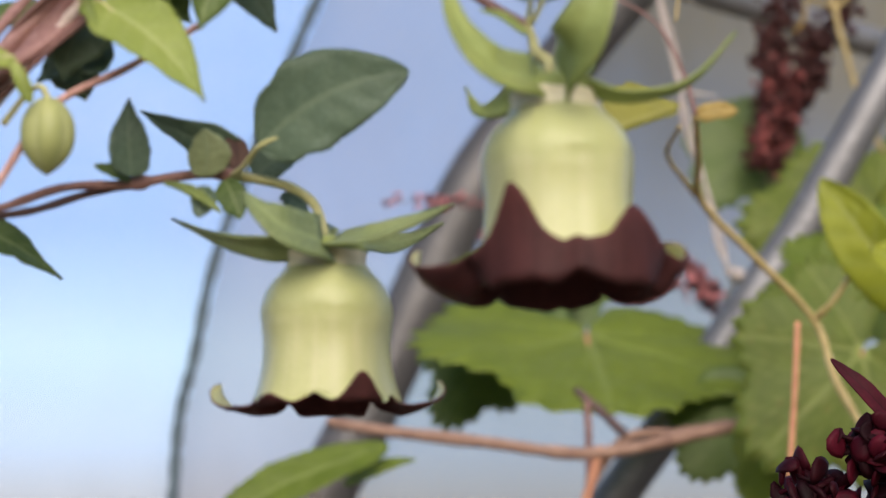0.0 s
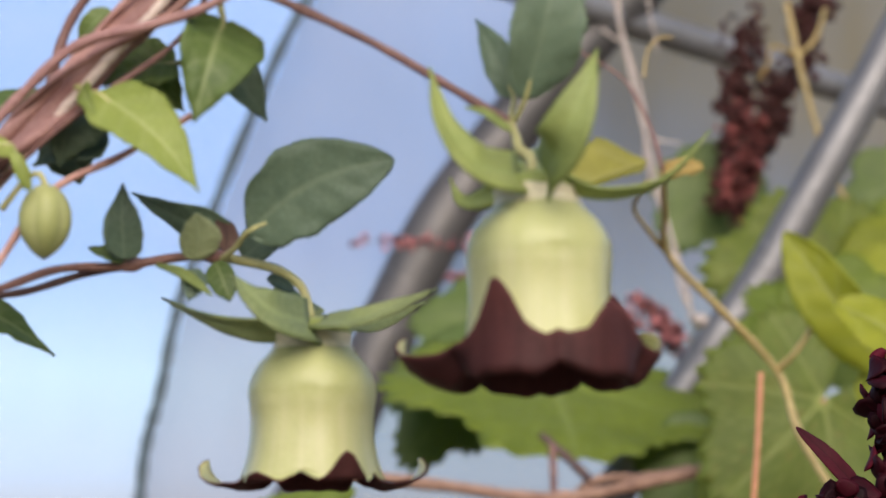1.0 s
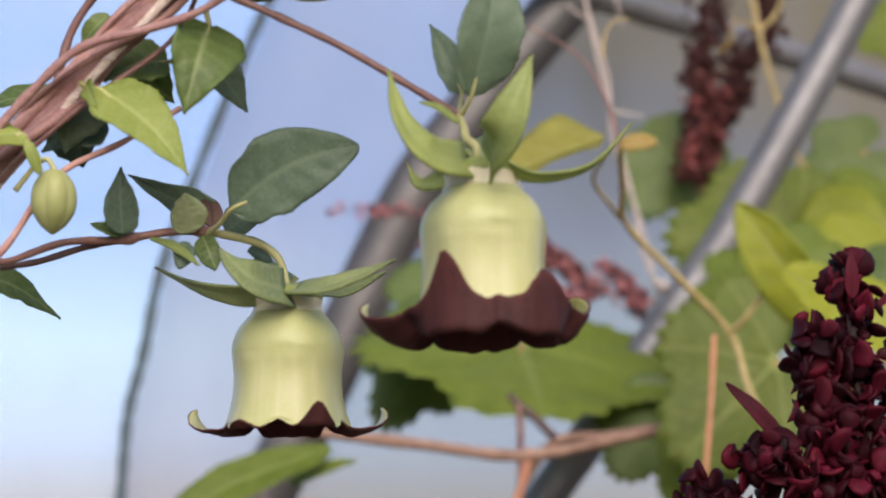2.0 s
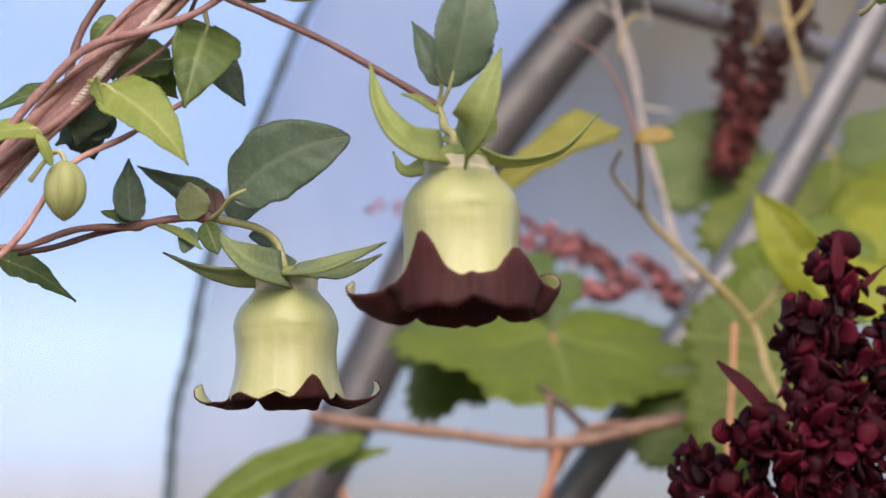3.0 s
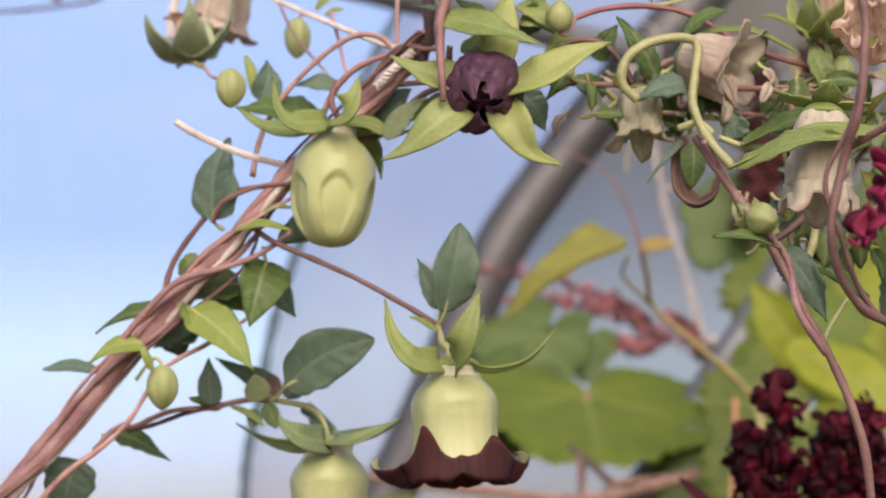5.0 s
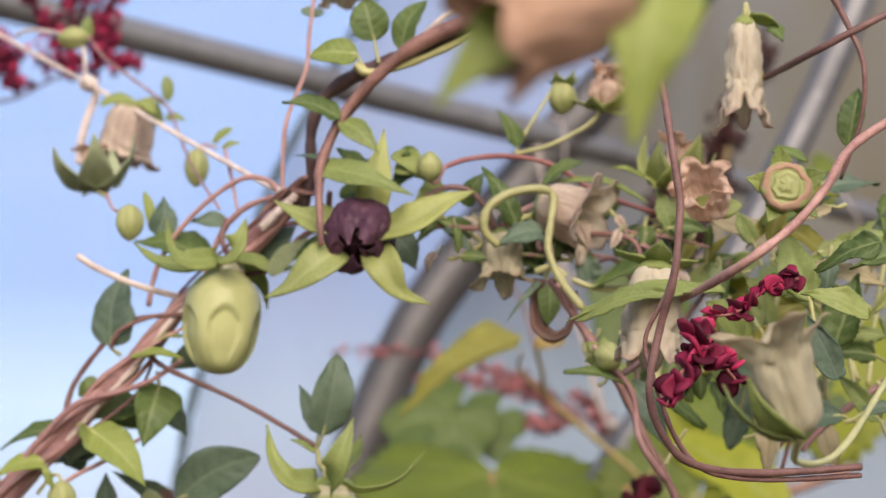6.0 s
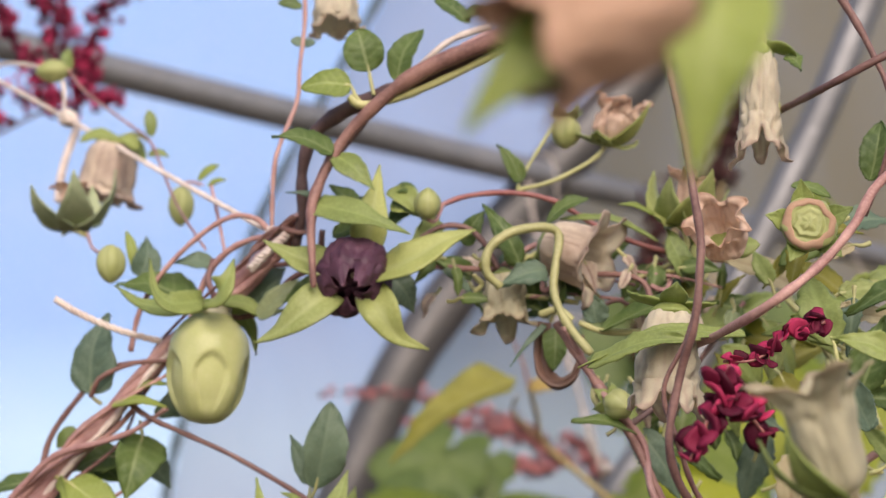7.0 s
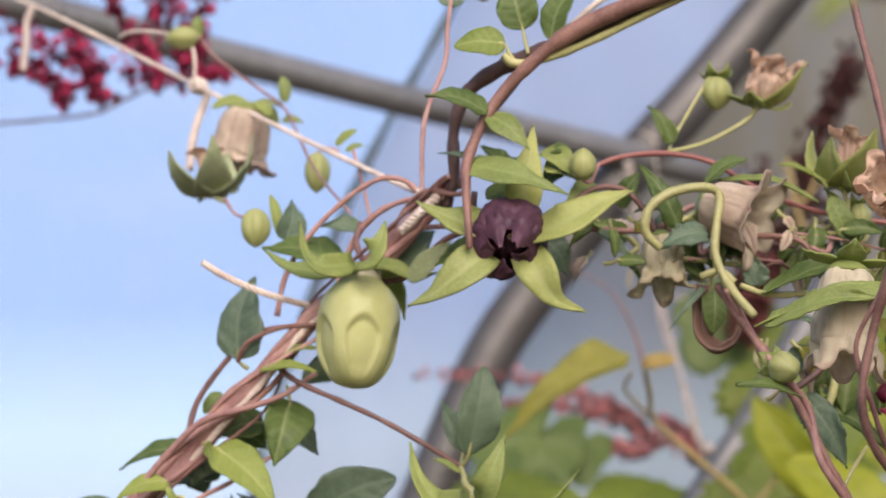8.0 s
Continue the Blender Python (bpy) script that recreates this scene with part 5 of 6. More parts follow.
withered("crumpled beige withered bellflower with mauve streaks", (0.0755, 0.4500, 1.6839), (0.80, -0.36, -0.34), 0.0190, 0.0180, MAUVE, 12, 0.45, 62, sepal_set=[(60, 10, 8, -0.4), (140, 10, 8, -0.4)], lobe_len=0.60, inner=BEIGE)
withered("spiky brown dried flower under the tangle", (0.0628, 0.4500, 1.6746), (0.0, -0.1, -1), 0.0136, 0.0119, DULL, 14, 1.6, 25, lobe_len=0.7)
withered("cream papery withered bellflower at the vine", (0.0072, 0.5000, 1.7863), (0.05, -0.1, -1), 0.0158, 0.0150, BEIGE, 15, 1.4, 10, lobe_len=0.25, stalk=[(0.0062, 0.5000, 1.7905), (-0.0022, 0.4900, 1.7910)])
withered("pale withered bellflower drooping behind a long leaf", (0.1041, 0.3700, 1.6484), (-0.1, -0.1, -1), 0.0279, 0.0162, BEIGE, 16, 1.2, 10, lobe_len=0.3, sepal_set=[(180, 12, 7, 0.3), (270, 10, 8, 0.4), (0, 12, 7, 0.2)])
withered("limp dull beige withered bellflower with drooping petals", (0.1144, 0.2150, 1.5831), (-0.26, -0.10, 1), 0.0205, 0.0125, DULL, 27, 0.7, 42, lobe_len=0.55, cream=False, sepal_set=[(0, 12, 8, -1.2), (40, 13, 7, -1.1)], stalk=[(0.1164, 0.2300, 1.5791), (0.1323, 0.2600, 1.5845), (0.1650, 0.3400, 1.6150)])
withered("limp beige withered flower with folded petals", (0.1371, 0.4000, 1.7317), (-0.05, -0.1, -1), 0.0285, 0.0105, BEIGE, 18, 1.8, 5, lobe_len=0.5, sepal_set=[(0, 11, 9, -0.2), (60, 9, 8, 0.3)], stalk=[(0.1381, 0.4000, 1.7360), (0.1420, 0.4000, 1.7117)])
withered("peach coloured crumpled withered flower in the tangle", (0.1239, 0.4000, 1.6710), (-0.2, -0.6, 0.3), 0.0143, 0.0143, WITHER, 19, 1.7, 30, sepal_set=[(200, 10, 8, 0.2), (330, 10, 8, 0.2)])
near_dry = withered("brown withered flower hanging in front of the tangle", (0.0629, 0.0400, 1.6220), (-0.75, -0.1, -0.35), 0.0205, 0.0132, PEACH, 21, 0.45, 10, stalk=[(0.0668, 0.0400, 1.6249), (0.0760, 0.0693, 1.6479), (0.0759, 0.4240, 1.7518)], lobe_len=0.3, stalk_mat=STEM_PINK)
for b, t, w in [((0.0510, 0.0400, 1.6170), (0.0383, 0.0400, 1.6055), 0.0098), ((0.0660, 0.0400, 1.6220), (0.0622, 0.0400, 1.6003), 0.0125), ((0.0669, 0.0417, 1.6247), (0.0810, 0.0417, 1.6298), 0.0110)]:
    leaf(near_dry, b, t, w, LEAF_BRIGHT, name="sepal", shape="lance", facing=(0, -0.9, 0.3))

# seed capsule seen from below
capsule = thing("seed_capsule", "round striped beige seed capsule in green sepals", "seed capsule", (0.1396, 0.3600, 1.6677))
mc = hang((0.1421, 0.3680, 1.6703), (-0.1, -1, 0.0))
part("body", lathe([(-4, 3), (-2, 6.2), (1, 7.6), (3, 7.2), (4.0, 5.8), (3.6, 4.6), (4.4, 3.8), (4.2, 2.6), (4.8, 1.4), (4.9, 0.3)], mc, size=0.00098, n=40, nz=30, rough=0.9), BUDGREEN, capsule)
part("ring", lathe([(3.2, 5.4), (3.9, 5.2), (4.2, 6.0), (3.7, 7.0), (2.8, 7.3)], mc, size=0.00098, n=40, nz=12, rough=1.0, seed=4), PEACH, capsule, "soft brown ring")
for a in (20, 100, 170, 240, 310):
    d = Vector((math.cos(radians(a)), 0, math.sin(radians(a))))
    c = Vector((0.1425, 0.3700, 1.6708))
    leaf(capsule, c + d * 0.004, c + d * 0.0125 + Vector((0, -0.004, 0)), 0.007, SEPAL, name="sepal", shape="lance", facing=(d.x, -0.8, d.z))

# brown hook
hook = thing("withered_petal_hook", "dark brown curled dried petal hanging from the vine", "withered flower", (0.0780, 0.4500, 1.6525))
CURL = [(0.0752, 0.4500, 1.6585), (0.0741, 0.4500, 1.6490), (0.0752, 0.4500, 1.6425), (0.0792, 0.4500, 1.6397), (0.0838, 0.4500, 1.6420), (0.0862, 0.4500, 1.6476), (0.0872, 0.4500, 1.6546)]
part("curl", blade(CURL, 0.0052, facing=(0.05, -0.95, 0.25), shape="lance", fold=0.5, wave=0.25, thick=0.0009, nveins=9, ny=44, nx=11, seed=3), HOOK, hook)
part("rim", tube([Vector(q) + Vector((0, 0.0015, -0.0012)) for q in CURL], 0.0011, 0.0009, n=40, knobs=0.4), HOOK, hook)
leaf(hook, (0.0784, 0.4480, 1.6565), (0.0775, 0.4480, 1.6431), 0.0078, LEAF, facing=(0, -0.95, 0.1))
leaf(hook, (0.0749, 0.4470, 1.6572), (0.0639, 0.4450, 1.6438), 0.0024, LEAF_DARK, shape="lance")

# ---- tangle ----
tangle = thing("vine_tangle", "tangle of green, red and brown bellflower vine stems with leaves", "vine", (0.0755, 0.4400, 1.6749))
stem(tangle, [(0.0609, 0.4350, 1.6670), (0.0566, 0.4330, 1.6714), (0.0575, 0.4320, 1.6781), (0.0639, 0.4320, 1.6832), (0.0733, 0.4330, 1.6852), (0.0789, 0.4350, 1.6834), (0.0778, 0.4340, 1.6736), (0.0771, 0.4330, 1.6647), (0.0807, 0.4320, 1.6551), (0.0876, 0.4300, 1.6454)], 0.0014, STEM_GREEN, label="pale green looping stem")
stem(tangle, [(0.0409, 0.4550, 1.6965), (0.0516, 0.4560, 1.7007), (0.0659, 0.4570, 1.7020), (0.0800, 0.4580, 1.6993), (0.0940, 0.4590, 1.6909), (0.1098, 0.4600, 1.6847), (0.1277, 0.4620, 1.6814), (0.1469, 0.4620, 1.6795)], 0.0009, STEM_RED)
stem(tangle, [(0.0335, 0.4520, 1.6832), (0.0424, 0.4520, 1.6895), (0.0511, 0.4520, 1.6894), (0.0571, 0.4520, 1.6840), (0.0611, 0.4500, 1.6755)], 0.0009, STEM_BROWN)
stem(tangle, [(0.0336, 0.4560, 1.6787), (0.0476, 0.4560, 1.6772), (0.0598, 0.4550, 1.6766), (0.0838, 0.4520, 1.6744), (0.1005, 0.4480, 1.6730), (0.1069, 0.4460, 1.6691), (0.1079, 0.4440, 1.6599)], 0.0010, STEM_BROWN)
stem(tangle, [(0.0778, 0.4380, 1.6563), (0.0858, 0.4360, 1.6431), (0.0934, 0.4340, 1.6309), (0.1009, 0.4320, 1.6172), (0.1065, 0.4300, 1.6038), (0.1140, 0.4300, 1.5891), (0.1200, 0.4300, 1.5730), (0.1235, 0.4320, 1.5560), (0.1260, 0.4400, 1.5200)], 0.0013, STEM_BROWN, swell=(0.2,))
stem(tangle, [(0.0798, 0.4320, 1.6543), (0.0885, 0.4380, 1.6400), (0.0918, 0.4280, 1.6316), (0.1029, 0.4340, 1.6191), (0.1042, 0.4260, 1.6034), (0.1125, 0.4300, 1.5908)], 0.0011, STEM_PINK)
stem(tangle, [(0.0987, 0.4320, 1.6239), (0.1049, 0.4340, 1.6283), (0.1088, 0.4360, 1.6328), (0.1060, 0.4380, 1.6382)], 0.0011, STEM_DARK)
stem(tangle, [(0.0899, 0.4360, 1.6396), (0.0888, 0.4360, 1.6329), (0.0932, 0.4340, 1.6250)], 0.0010, STEM_GREEN)
stem(tangle, [(0.0851, 0.4400, 1.6566), (0.0935, 0.4400, 1.6537), (0.1056, 0.4420, 1.6543)], 0.0010, STEM_GREEN)
stem(tangle, [(0.0729, 0.4360, 1.6585), (0.0786, 0.4340, 1.6598), (0.0826, 0.4340, 1.6563)], 0.0011, STEM_GREEN)
stem(tangle, [(0.1129, 0.4400, 1.6334), (0.1117, 0.4400, 1.6249), (0.1092, 0.4400, 1.6182)], 0.0012, STEM_GREEN)
stem(tangle, [(0.1209, 0.4400, 1.6081), (0.1165, 0.4400, 1.6015), (0.1134, 0.4380, 1.5963)], 0.0006, STEM_GREEN)
for b, t, w, m, f in [
    ((0.0703, 0.4850, 1.7126), (0.0628, 0.4850, 1.7255), 0.0083, LEAF, (0.2, -0.8, 0.4)),
    ((0.0767, 0.4500, 1.6906), (0.0899, 0.4500, 1.6982), 0.0058, LEAF, (0, -0.7, 0.6)),
    ((0.0809, 0.4520, 1.6919), (0.1116, 0.4500, 1.6845), 0.0044, SEPAL, (0, -0.6, 0.8)),
    ((0.0676, 0.4460, 1.6763), (0.0562, 0.4480, 1.6961), 0.0102, LEAF, (0.2, -0.9, 0.3)),
    ((0.0754, 0.4400, 1.6732), (0.0607, 0.4380, 1.6680), 0.0117, LEAF_DARK, (0, -0.8, 0.5)),
    ((0.0437, 0.4500, 1.6756), (0.0522, 0.4500, 1.6684), 0.0044, LEAF_DARK, (0, -0.7, 0.6)),
    ((0.0916, 0.4500, 1.6585), (0.0902, 0.4500, 1.6673), 0.0098, LEAF_DARK, (0, -0.9, 0.3)),
    ((0.1004, 0.4280, 1.6208), (0.0808, 0.4250, 1.6246), 0.0056, LEAF, (0, -0.6, 0.8)),
    ((0.1003, 0.4450, 1.6342), (0.1089, 0.4450, 1.6393), 0.0100, LEAF_DARK, (0, -0.9, 0.3)),
    ((0.1024, 0.4400, 1.6233), (0.1148, 0.4400, 1.6015), 0.0134, LEAF_DARK, (0, -0.9, 0.2)),
    ((0.1065, 0.4450, 1.6205), (0.1274, 0.4450, 1.6086), 0.0110, LEAF, (0, -0.8, 0.5)),
    ((0.1172, 0.4450, 1.6341), (0.1190, 0.4450, 1.6180), 0.0087, LEAF_DARK, (0, -0.9, 0.3)),
    ((0.1222, 0.3600, 1.6388), (0.0774, 0.3600, 1.6304), 0.0081, SEPAL, (0, -0.6, 0.8)),
    ((0.0801, 0.3600, 1.6304), (0.1089, 0.3500, 1.6361), 0.0092, SEPAL, (0, -0.7, 0.7)),
    ((0.1465, 0.4200, 1.6546), (0.1720, 0.4200, 1.6571), 0.0056, LEAF_BRIGHT, (0, -0.6, 0.8)),
    ((0.1563, 0.3800, 1.6252), (0.1650, 0.3800, 1.6473), 0.0138, LEAF, (-0.2, -0.9, 0.3)),
    ((0.1490, 0.3000, 1.6220), (0.1320, 0.3000, 1.6275), 0.0092, SEPAL, (0, -0.9, 0.4)),
    ((0.1528, 0.3000, 1.6409), (0.1385, 0.3100, 1.6347), 0.0105, LEAF, (0, -0.8, 0.5)),
    ((0.1449, 0.3200, 1.6085), (0.1374, 0.3200, 1.6253), 0.0092, LEAF_DARK, (0, -0.9, 0.3)),
    ((0.1445, 0.4000, 1.7290), (0.1490, 0.4000, 1.7247), 0.0064, LEAF, (0, -0.8, 0.5)),
    ((0.1404, 0.3800, 1.6845), (0.1513, 0.3800, 1.6812), 0.0046, LEAF, (0, -0.7, 0.6)),
    ((0.1676, 0.4000, 1.6911), (0.1719, 0.4000, 1.7090), 0.0080, LEAF, (-0.3, -0.9, 0.3)),
    ((0.0918, 0.4400, 1.6540), (0.1269, 0.4300, 1.6604), 0.0098, LEAF, (0, -0.7, 0.7)),
    ((0.1152, 0.4520, 1.6863), (0.1224, 0.4550, 1.6709), 0.0078, SEPAL, (0, -0.9, 0.3)),
    ((0.1106, 0.4520, 1.6936), (0.0991, 0.4500, 1.6964), 0.0027, LEAF_BRIGHT, (0, -0.7, 0.6)),
]:
    leaf(tangle, b, t, w, m, facing=f, teeth=0.03, shape="acute" if w > 0.008 else "ovate", fold=0.25, wave=0.2)

# small leaves, dry scraps and flower stubs caught in the tangle
rng = random.Random(31)
CORNER, ACROSS, DOWN = Vector((0.0355, 0.4550, 1.6893)), Vector((0.1316, 0.4550, 1.6816)), Vector((0.0439, 0.4550, 1.6660))
CORNER2, ACROSS2, DOWN2 = Vector((0.0928, 0.4500, 1.6419)), Vector((0.1353, 0.4500, 1.6383)), Vector((0.0975, 0.4500, 1.6270))
for k in range(88):
    c0, ac, dn = (CORNER, ACROSS, DOWN) if k % 3 else (CORNER2, ACROSS2, DOWN2)
    p = c0 + (ac - c0) * rng.random() + (dn - c0) * rng.random() + Vector((0, rng.uniform(-0.01, 0.025), 0))
    a = rng.uniform(0, 6.28)
    ln = rng.uniform(0.007, 0.015)
    d = Vector((math.cos(a), rng.uniform(-0.4, 0.4), math.sin(a) - 0.3)).normalized()
    mt = rng.choice([LEAF, LEAF, LEAF, LEAF_DARK, SEPAL, SEPAL_DARK, GRAPE_OLIVE, MAUVE])
    leaf(tangle, p, p + d * ln, ln * rng.uniform(0.4, 0.6), mt, facing=(rng.uniform(-0.5, 0.5), -0.8, rng.uniform(0.1, 0.8)), name="leaf" if mt is not MAUVE else "dry_scrap", petiole=p - d * 0.004 + Vector((0, 0.002, -0.001)), ny=12, nx=7, teeth=0.05, shape=rng.choice(["acute", "acute", "ovate"]), fold=rng.uniform(0.1, 0.5), wave=0.25)
for k in range(10):
    a, b = (CORNER + (ACROSS - CORNER) * rng.random() + (DOWN - CORNER) * rng.random() for _ in (0, 1))
    b = a + (b - a) * 0.45
    stem(tangle, [a, (a + b) / 2 + Vector((rng.uniform(-0.004, 0.004), rng.uniform(-0.006, 0.01), rng.uniform(-0.006, 0.008))), b], rng.uniform(0.0004, 0.0009), rng.choice([STEM_BROWN, STEM_GREEN, STEM_PINK]))

CORNER3, ACROSS3, DOWN3 = Vector((0.1388, 0.4800, 1.6884)), Vector((0.2008, 0.4800, 1.6900)), Vector((0.1341, 0.4600, 1.6048))
for k in range(58):
    p = CORNER3 + (ACROSS3 - CORNER3) * rng.random() + (DOWN3 - CORNER3) * rng.random() + Vector((0, rng.uniform(-0.10, 0.03), 0))
    a = rng.uniform(0, 6.28)
    ln = rng.uniform(0.012, 0.026)
    d = Vector((math.cos(a), rng.uniform(-0.3, 0.3), math.sin(a) * 0.8 - 0.2)).normalized()
    mt = rng.choice([LEAF, LEAF, SEPAL, LEAF_DARK, SEPAL, GRAPE_OLIVE, SEPAL_YELLOW, STRAW])
    leaf(tangle, p, p + d * ln, ln * rng.uniform(0.35, 0.55), mt, facing=(rng.uniform(-0.5, 0.5), -0.8, rng.uniform(0.1, 0.8)), name="leaf" if mt is not STRAW else "dry_scrap", petiole=p - d * 0.006 + Vector((0, 0.003, -0.002)), ny=16, nx=9, teeth=0.05, shape=rng.choice(["acute", "acute", "ovate"]), fold=rng.uniform(0.1, 0.5), wave=0.25)
for k in range(9):
    a = CORNER3 + (ACROSS3 - CORNER3) * rng.random() + (DOWN3 - CORNER3) * rng.uniform(0.1, 0.6)
    b = a + Vector((rng.uniform(-0.03, 0.03), rng.uniform(-0.02, 0.02), -rng.uniform(0.03, 0.06)))
    stem(tangle, [a, (a + b) / 2 + Vector((rng.uniform(-0.008, 0.008), 0, rng.uniform(-0.004, 0.004))), b], rng.uniform(0.0006, 0.0011), rng.choice([STEM_BROWN, STEM_GREEN, STEM_PINK]))

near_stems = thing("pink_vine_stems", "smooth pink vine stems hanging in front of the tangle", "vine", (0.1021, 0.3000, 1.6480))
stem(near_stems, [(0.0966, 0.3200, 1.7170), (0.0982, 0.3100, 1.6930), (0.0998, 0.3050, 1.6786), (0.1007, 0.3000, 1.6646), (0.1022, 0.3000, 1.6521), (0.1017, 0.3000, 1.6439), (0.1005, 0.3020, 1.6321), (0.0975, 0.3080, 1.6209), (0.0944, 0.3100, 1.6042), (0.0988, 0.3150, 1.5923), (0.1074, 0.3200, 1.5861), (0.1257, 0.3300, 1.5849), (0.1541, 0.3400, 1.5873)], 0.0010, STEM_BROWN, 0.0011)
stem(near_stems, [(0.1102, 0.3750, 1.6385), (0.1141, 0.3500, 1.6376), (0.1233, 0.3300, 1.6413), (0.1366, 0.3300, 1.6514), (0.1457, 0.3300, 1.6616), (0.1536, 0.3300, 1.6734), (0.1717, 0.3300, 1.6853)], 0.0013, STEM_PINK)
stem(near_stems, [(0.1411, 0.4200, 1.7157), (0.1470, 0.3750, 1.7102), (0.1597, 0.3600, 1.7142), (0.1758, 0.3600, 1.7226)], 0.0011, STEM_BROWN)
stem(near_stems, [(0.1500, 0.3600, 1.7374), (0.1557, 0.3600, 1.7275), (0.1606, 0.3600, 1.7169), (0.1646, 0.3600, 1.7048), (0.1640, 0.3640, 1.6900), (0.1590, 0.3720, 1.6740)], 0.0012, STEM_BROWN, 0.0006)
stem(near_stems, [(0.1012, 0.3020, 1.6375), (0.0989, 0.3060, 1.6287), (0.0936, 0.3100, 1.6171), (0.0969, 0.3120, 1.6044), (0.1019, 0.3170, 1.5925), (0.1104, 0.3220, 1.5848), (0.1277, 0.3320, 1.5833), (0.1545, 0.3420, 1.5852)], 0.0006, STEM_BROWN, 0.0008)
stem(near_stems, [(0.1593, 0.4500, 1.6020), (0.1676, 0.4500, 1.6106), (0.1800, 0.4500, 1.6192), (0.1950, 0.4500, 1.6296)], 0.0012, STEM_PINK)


# ---- red seed plants ----
def seed_plant(name, label, lines, spread, size, count, mat, stalk_mat, r, seed, category="seed head", flat=0.5, rim=7, single=0):
    """Branched seed head: stalks with many flat seed cases crowded round them."""
    root = thing(name, label, category, lines[0][0])
    rng = random.Random(seed)
    for pts in lines:
        part("stalk", tube(pts, r, r * 0.6, n=24, sides=6), stalk_mat, root)
    bm = bmesh.new()
    centres = []
    for pts in lines:
        line = spline(pts, 60)
        for _ in range(count):
            f = rng.random()
            c = line[int(f * 59)]
            o = Vector((rng.gauss(0, 1), rng.gauss(0, 1), rng.gauss(0, 1))).normalized() * spread * rng.uniform(0.15, 1.0) * (1.05 - 0.5 * f)
            centres.append(c + o)
            if rng.random() < 0.35:
                sweep(bm, [c, c + o * 0.6 + Vector((0, 0, 0.0004)), c + o], [r * 0.35] * 3, 4)
    if single:
        kinds = []
        for k in range(6):
            b2 = discs(bmesh.new(), [Vector((0, 0, 0))], size, seed + k, flat, rim)
            me = bpy.data.meshes.new("seed_case")
            b2.to_mesh(me)
            b2.free()
            me.materials.append(mat)
            for p in me.polygons:
                p.use_smooth = True
            kinds.append(me)
        rng.shuffle(centres)
        for c in centres[:single]:
            ob = new("seed_case", rng.choice(kinds))
            ob.parent = root
            ob.matrix_basis = Matrix.LocRotScale(c - ROOT[root.name], Euler([rng.uniform(0, 6.28) for _ in range(3)]), [rng.uniform(0.8, 1.2)] * 3)
        centres = centres[single:]
    if centres:
        discs(bm, centres, size, seed, flat, rim)
    part("seed_mass", bm, mat, root, kind="stuff")
    return root


orach = seed_plant("red_seed_plant", "dark crimson plant with crowded flat round seed cases", [
    [(0.1430, 0.6600, 1.5131), (0.1377, 0.6600, 1.5455), (0.1323, 0.6600, 1.5742), (0.1300, 0.6600, 1.6054)],
    [(0.1383, 0.6550, 1.5251), (0.1266, 0.6550, 1.5452), (0.1210, 0.6550, 1.5656), (0.1174, 0.6550, 1.5861)],
    [(0.1576, 0.6700, 1.5254), (0.1521, 0.6700, 1.5501), (0.1527, 0.6700, 1.5709), (0.1564, 0.6700, 1.5898)],
    [(0.1333, 0.6500, 1.5250), (0.1195, 0.6500, 1.5350), (0.1076, 0.6500, 1.5430), (0.0975, 0.6500, 1.5450)],
    [(0.1744, 0.6700, 1.5336), (0.1690, 0.6700, 1.5584), (0.1676, 0.6700, 1.5793), (0.1660, 0.6700, 1.5961)],
    [(0.1267, 0.6600, 1.5130), (0.1086, 0.6600, 1.5211), (0.0944, 0.6600, 1.5271), (0.0823, 0.6600, 1.5352)],
    [(0.1543, 0.6600, 1.4851), (0.1488, 0.6600, 1.5050), (0.1390, 0.6600, 1.5191), (0.1312, 0.6600, 1.5292)],
], 0.0153, 0.0041, 210, SEED_DARK, STEM_DARK, 0.0022, 4, flat=0.22, rim=11, single=290)
leaf(orach, (0.1077, 0.6500, 1.5500), (0.0902, 0.6500, 1.5676), 0.0053, SEED_DARK, name="bract", shape="round", bend=0.05)
leaf(orach, (0.1290, 0.6500, 1.5938), (0.1287, 0.6500, 1.6074), 0.0045, SEED_DARK, name="bract", shape="round", bend=0.05)
leaf(orach, (0.1371, 0.6500, 1.5918), (0.1444, 0.6500, 1.5984), 0.0024, SEED_DARK, name="bract", shape="lance", bend=0.05)
stem(orach, [(0.1430, 0.6600, 1.5131), (0.17, 0.68, 1.3), (0.18, 0.70, 0.6), (0.2, 0.72, 0.0)], 0.004, STEM_DARK, 0.006, name="trunk_stalk")

crimson = seed_plant("crimson_flower_sprig", "bright crimson sprig of petal-like seed cases", [
    [(0.1053, 0.2835, 1.6188), (0.1023, 0.2835, 1.6109), (0.0988, 0.2835, 1.6043), (0.0953, 0.2835, 1.5972)],
    [(0.1044, 0.2835, 1.6135), (0.1087, 0.2835, 1.6082), (0.1124, 0.2835, 1.6035)],
], 0.0049, 0.0039, 18, SEED_RED, STEM_RED, 0.0006, 6, "flower", 0.2, 10, 36)
crimson2 = seed_plant("crimson_flower_sprig", "dark crimson sprig behind the withered flowers", [
    [(0.1394, 0.3400, 1.6387), (0.1306, 0.3400, 1.6358), (0.1216, 0.3400, 1.6292), (0.1129, 0.3400, 1.6286)],
], 0.0043, 0.0031, 26, SEED_RED, STEM_RED, 0.0006, 8, "flower", 0.12, 10, 26)
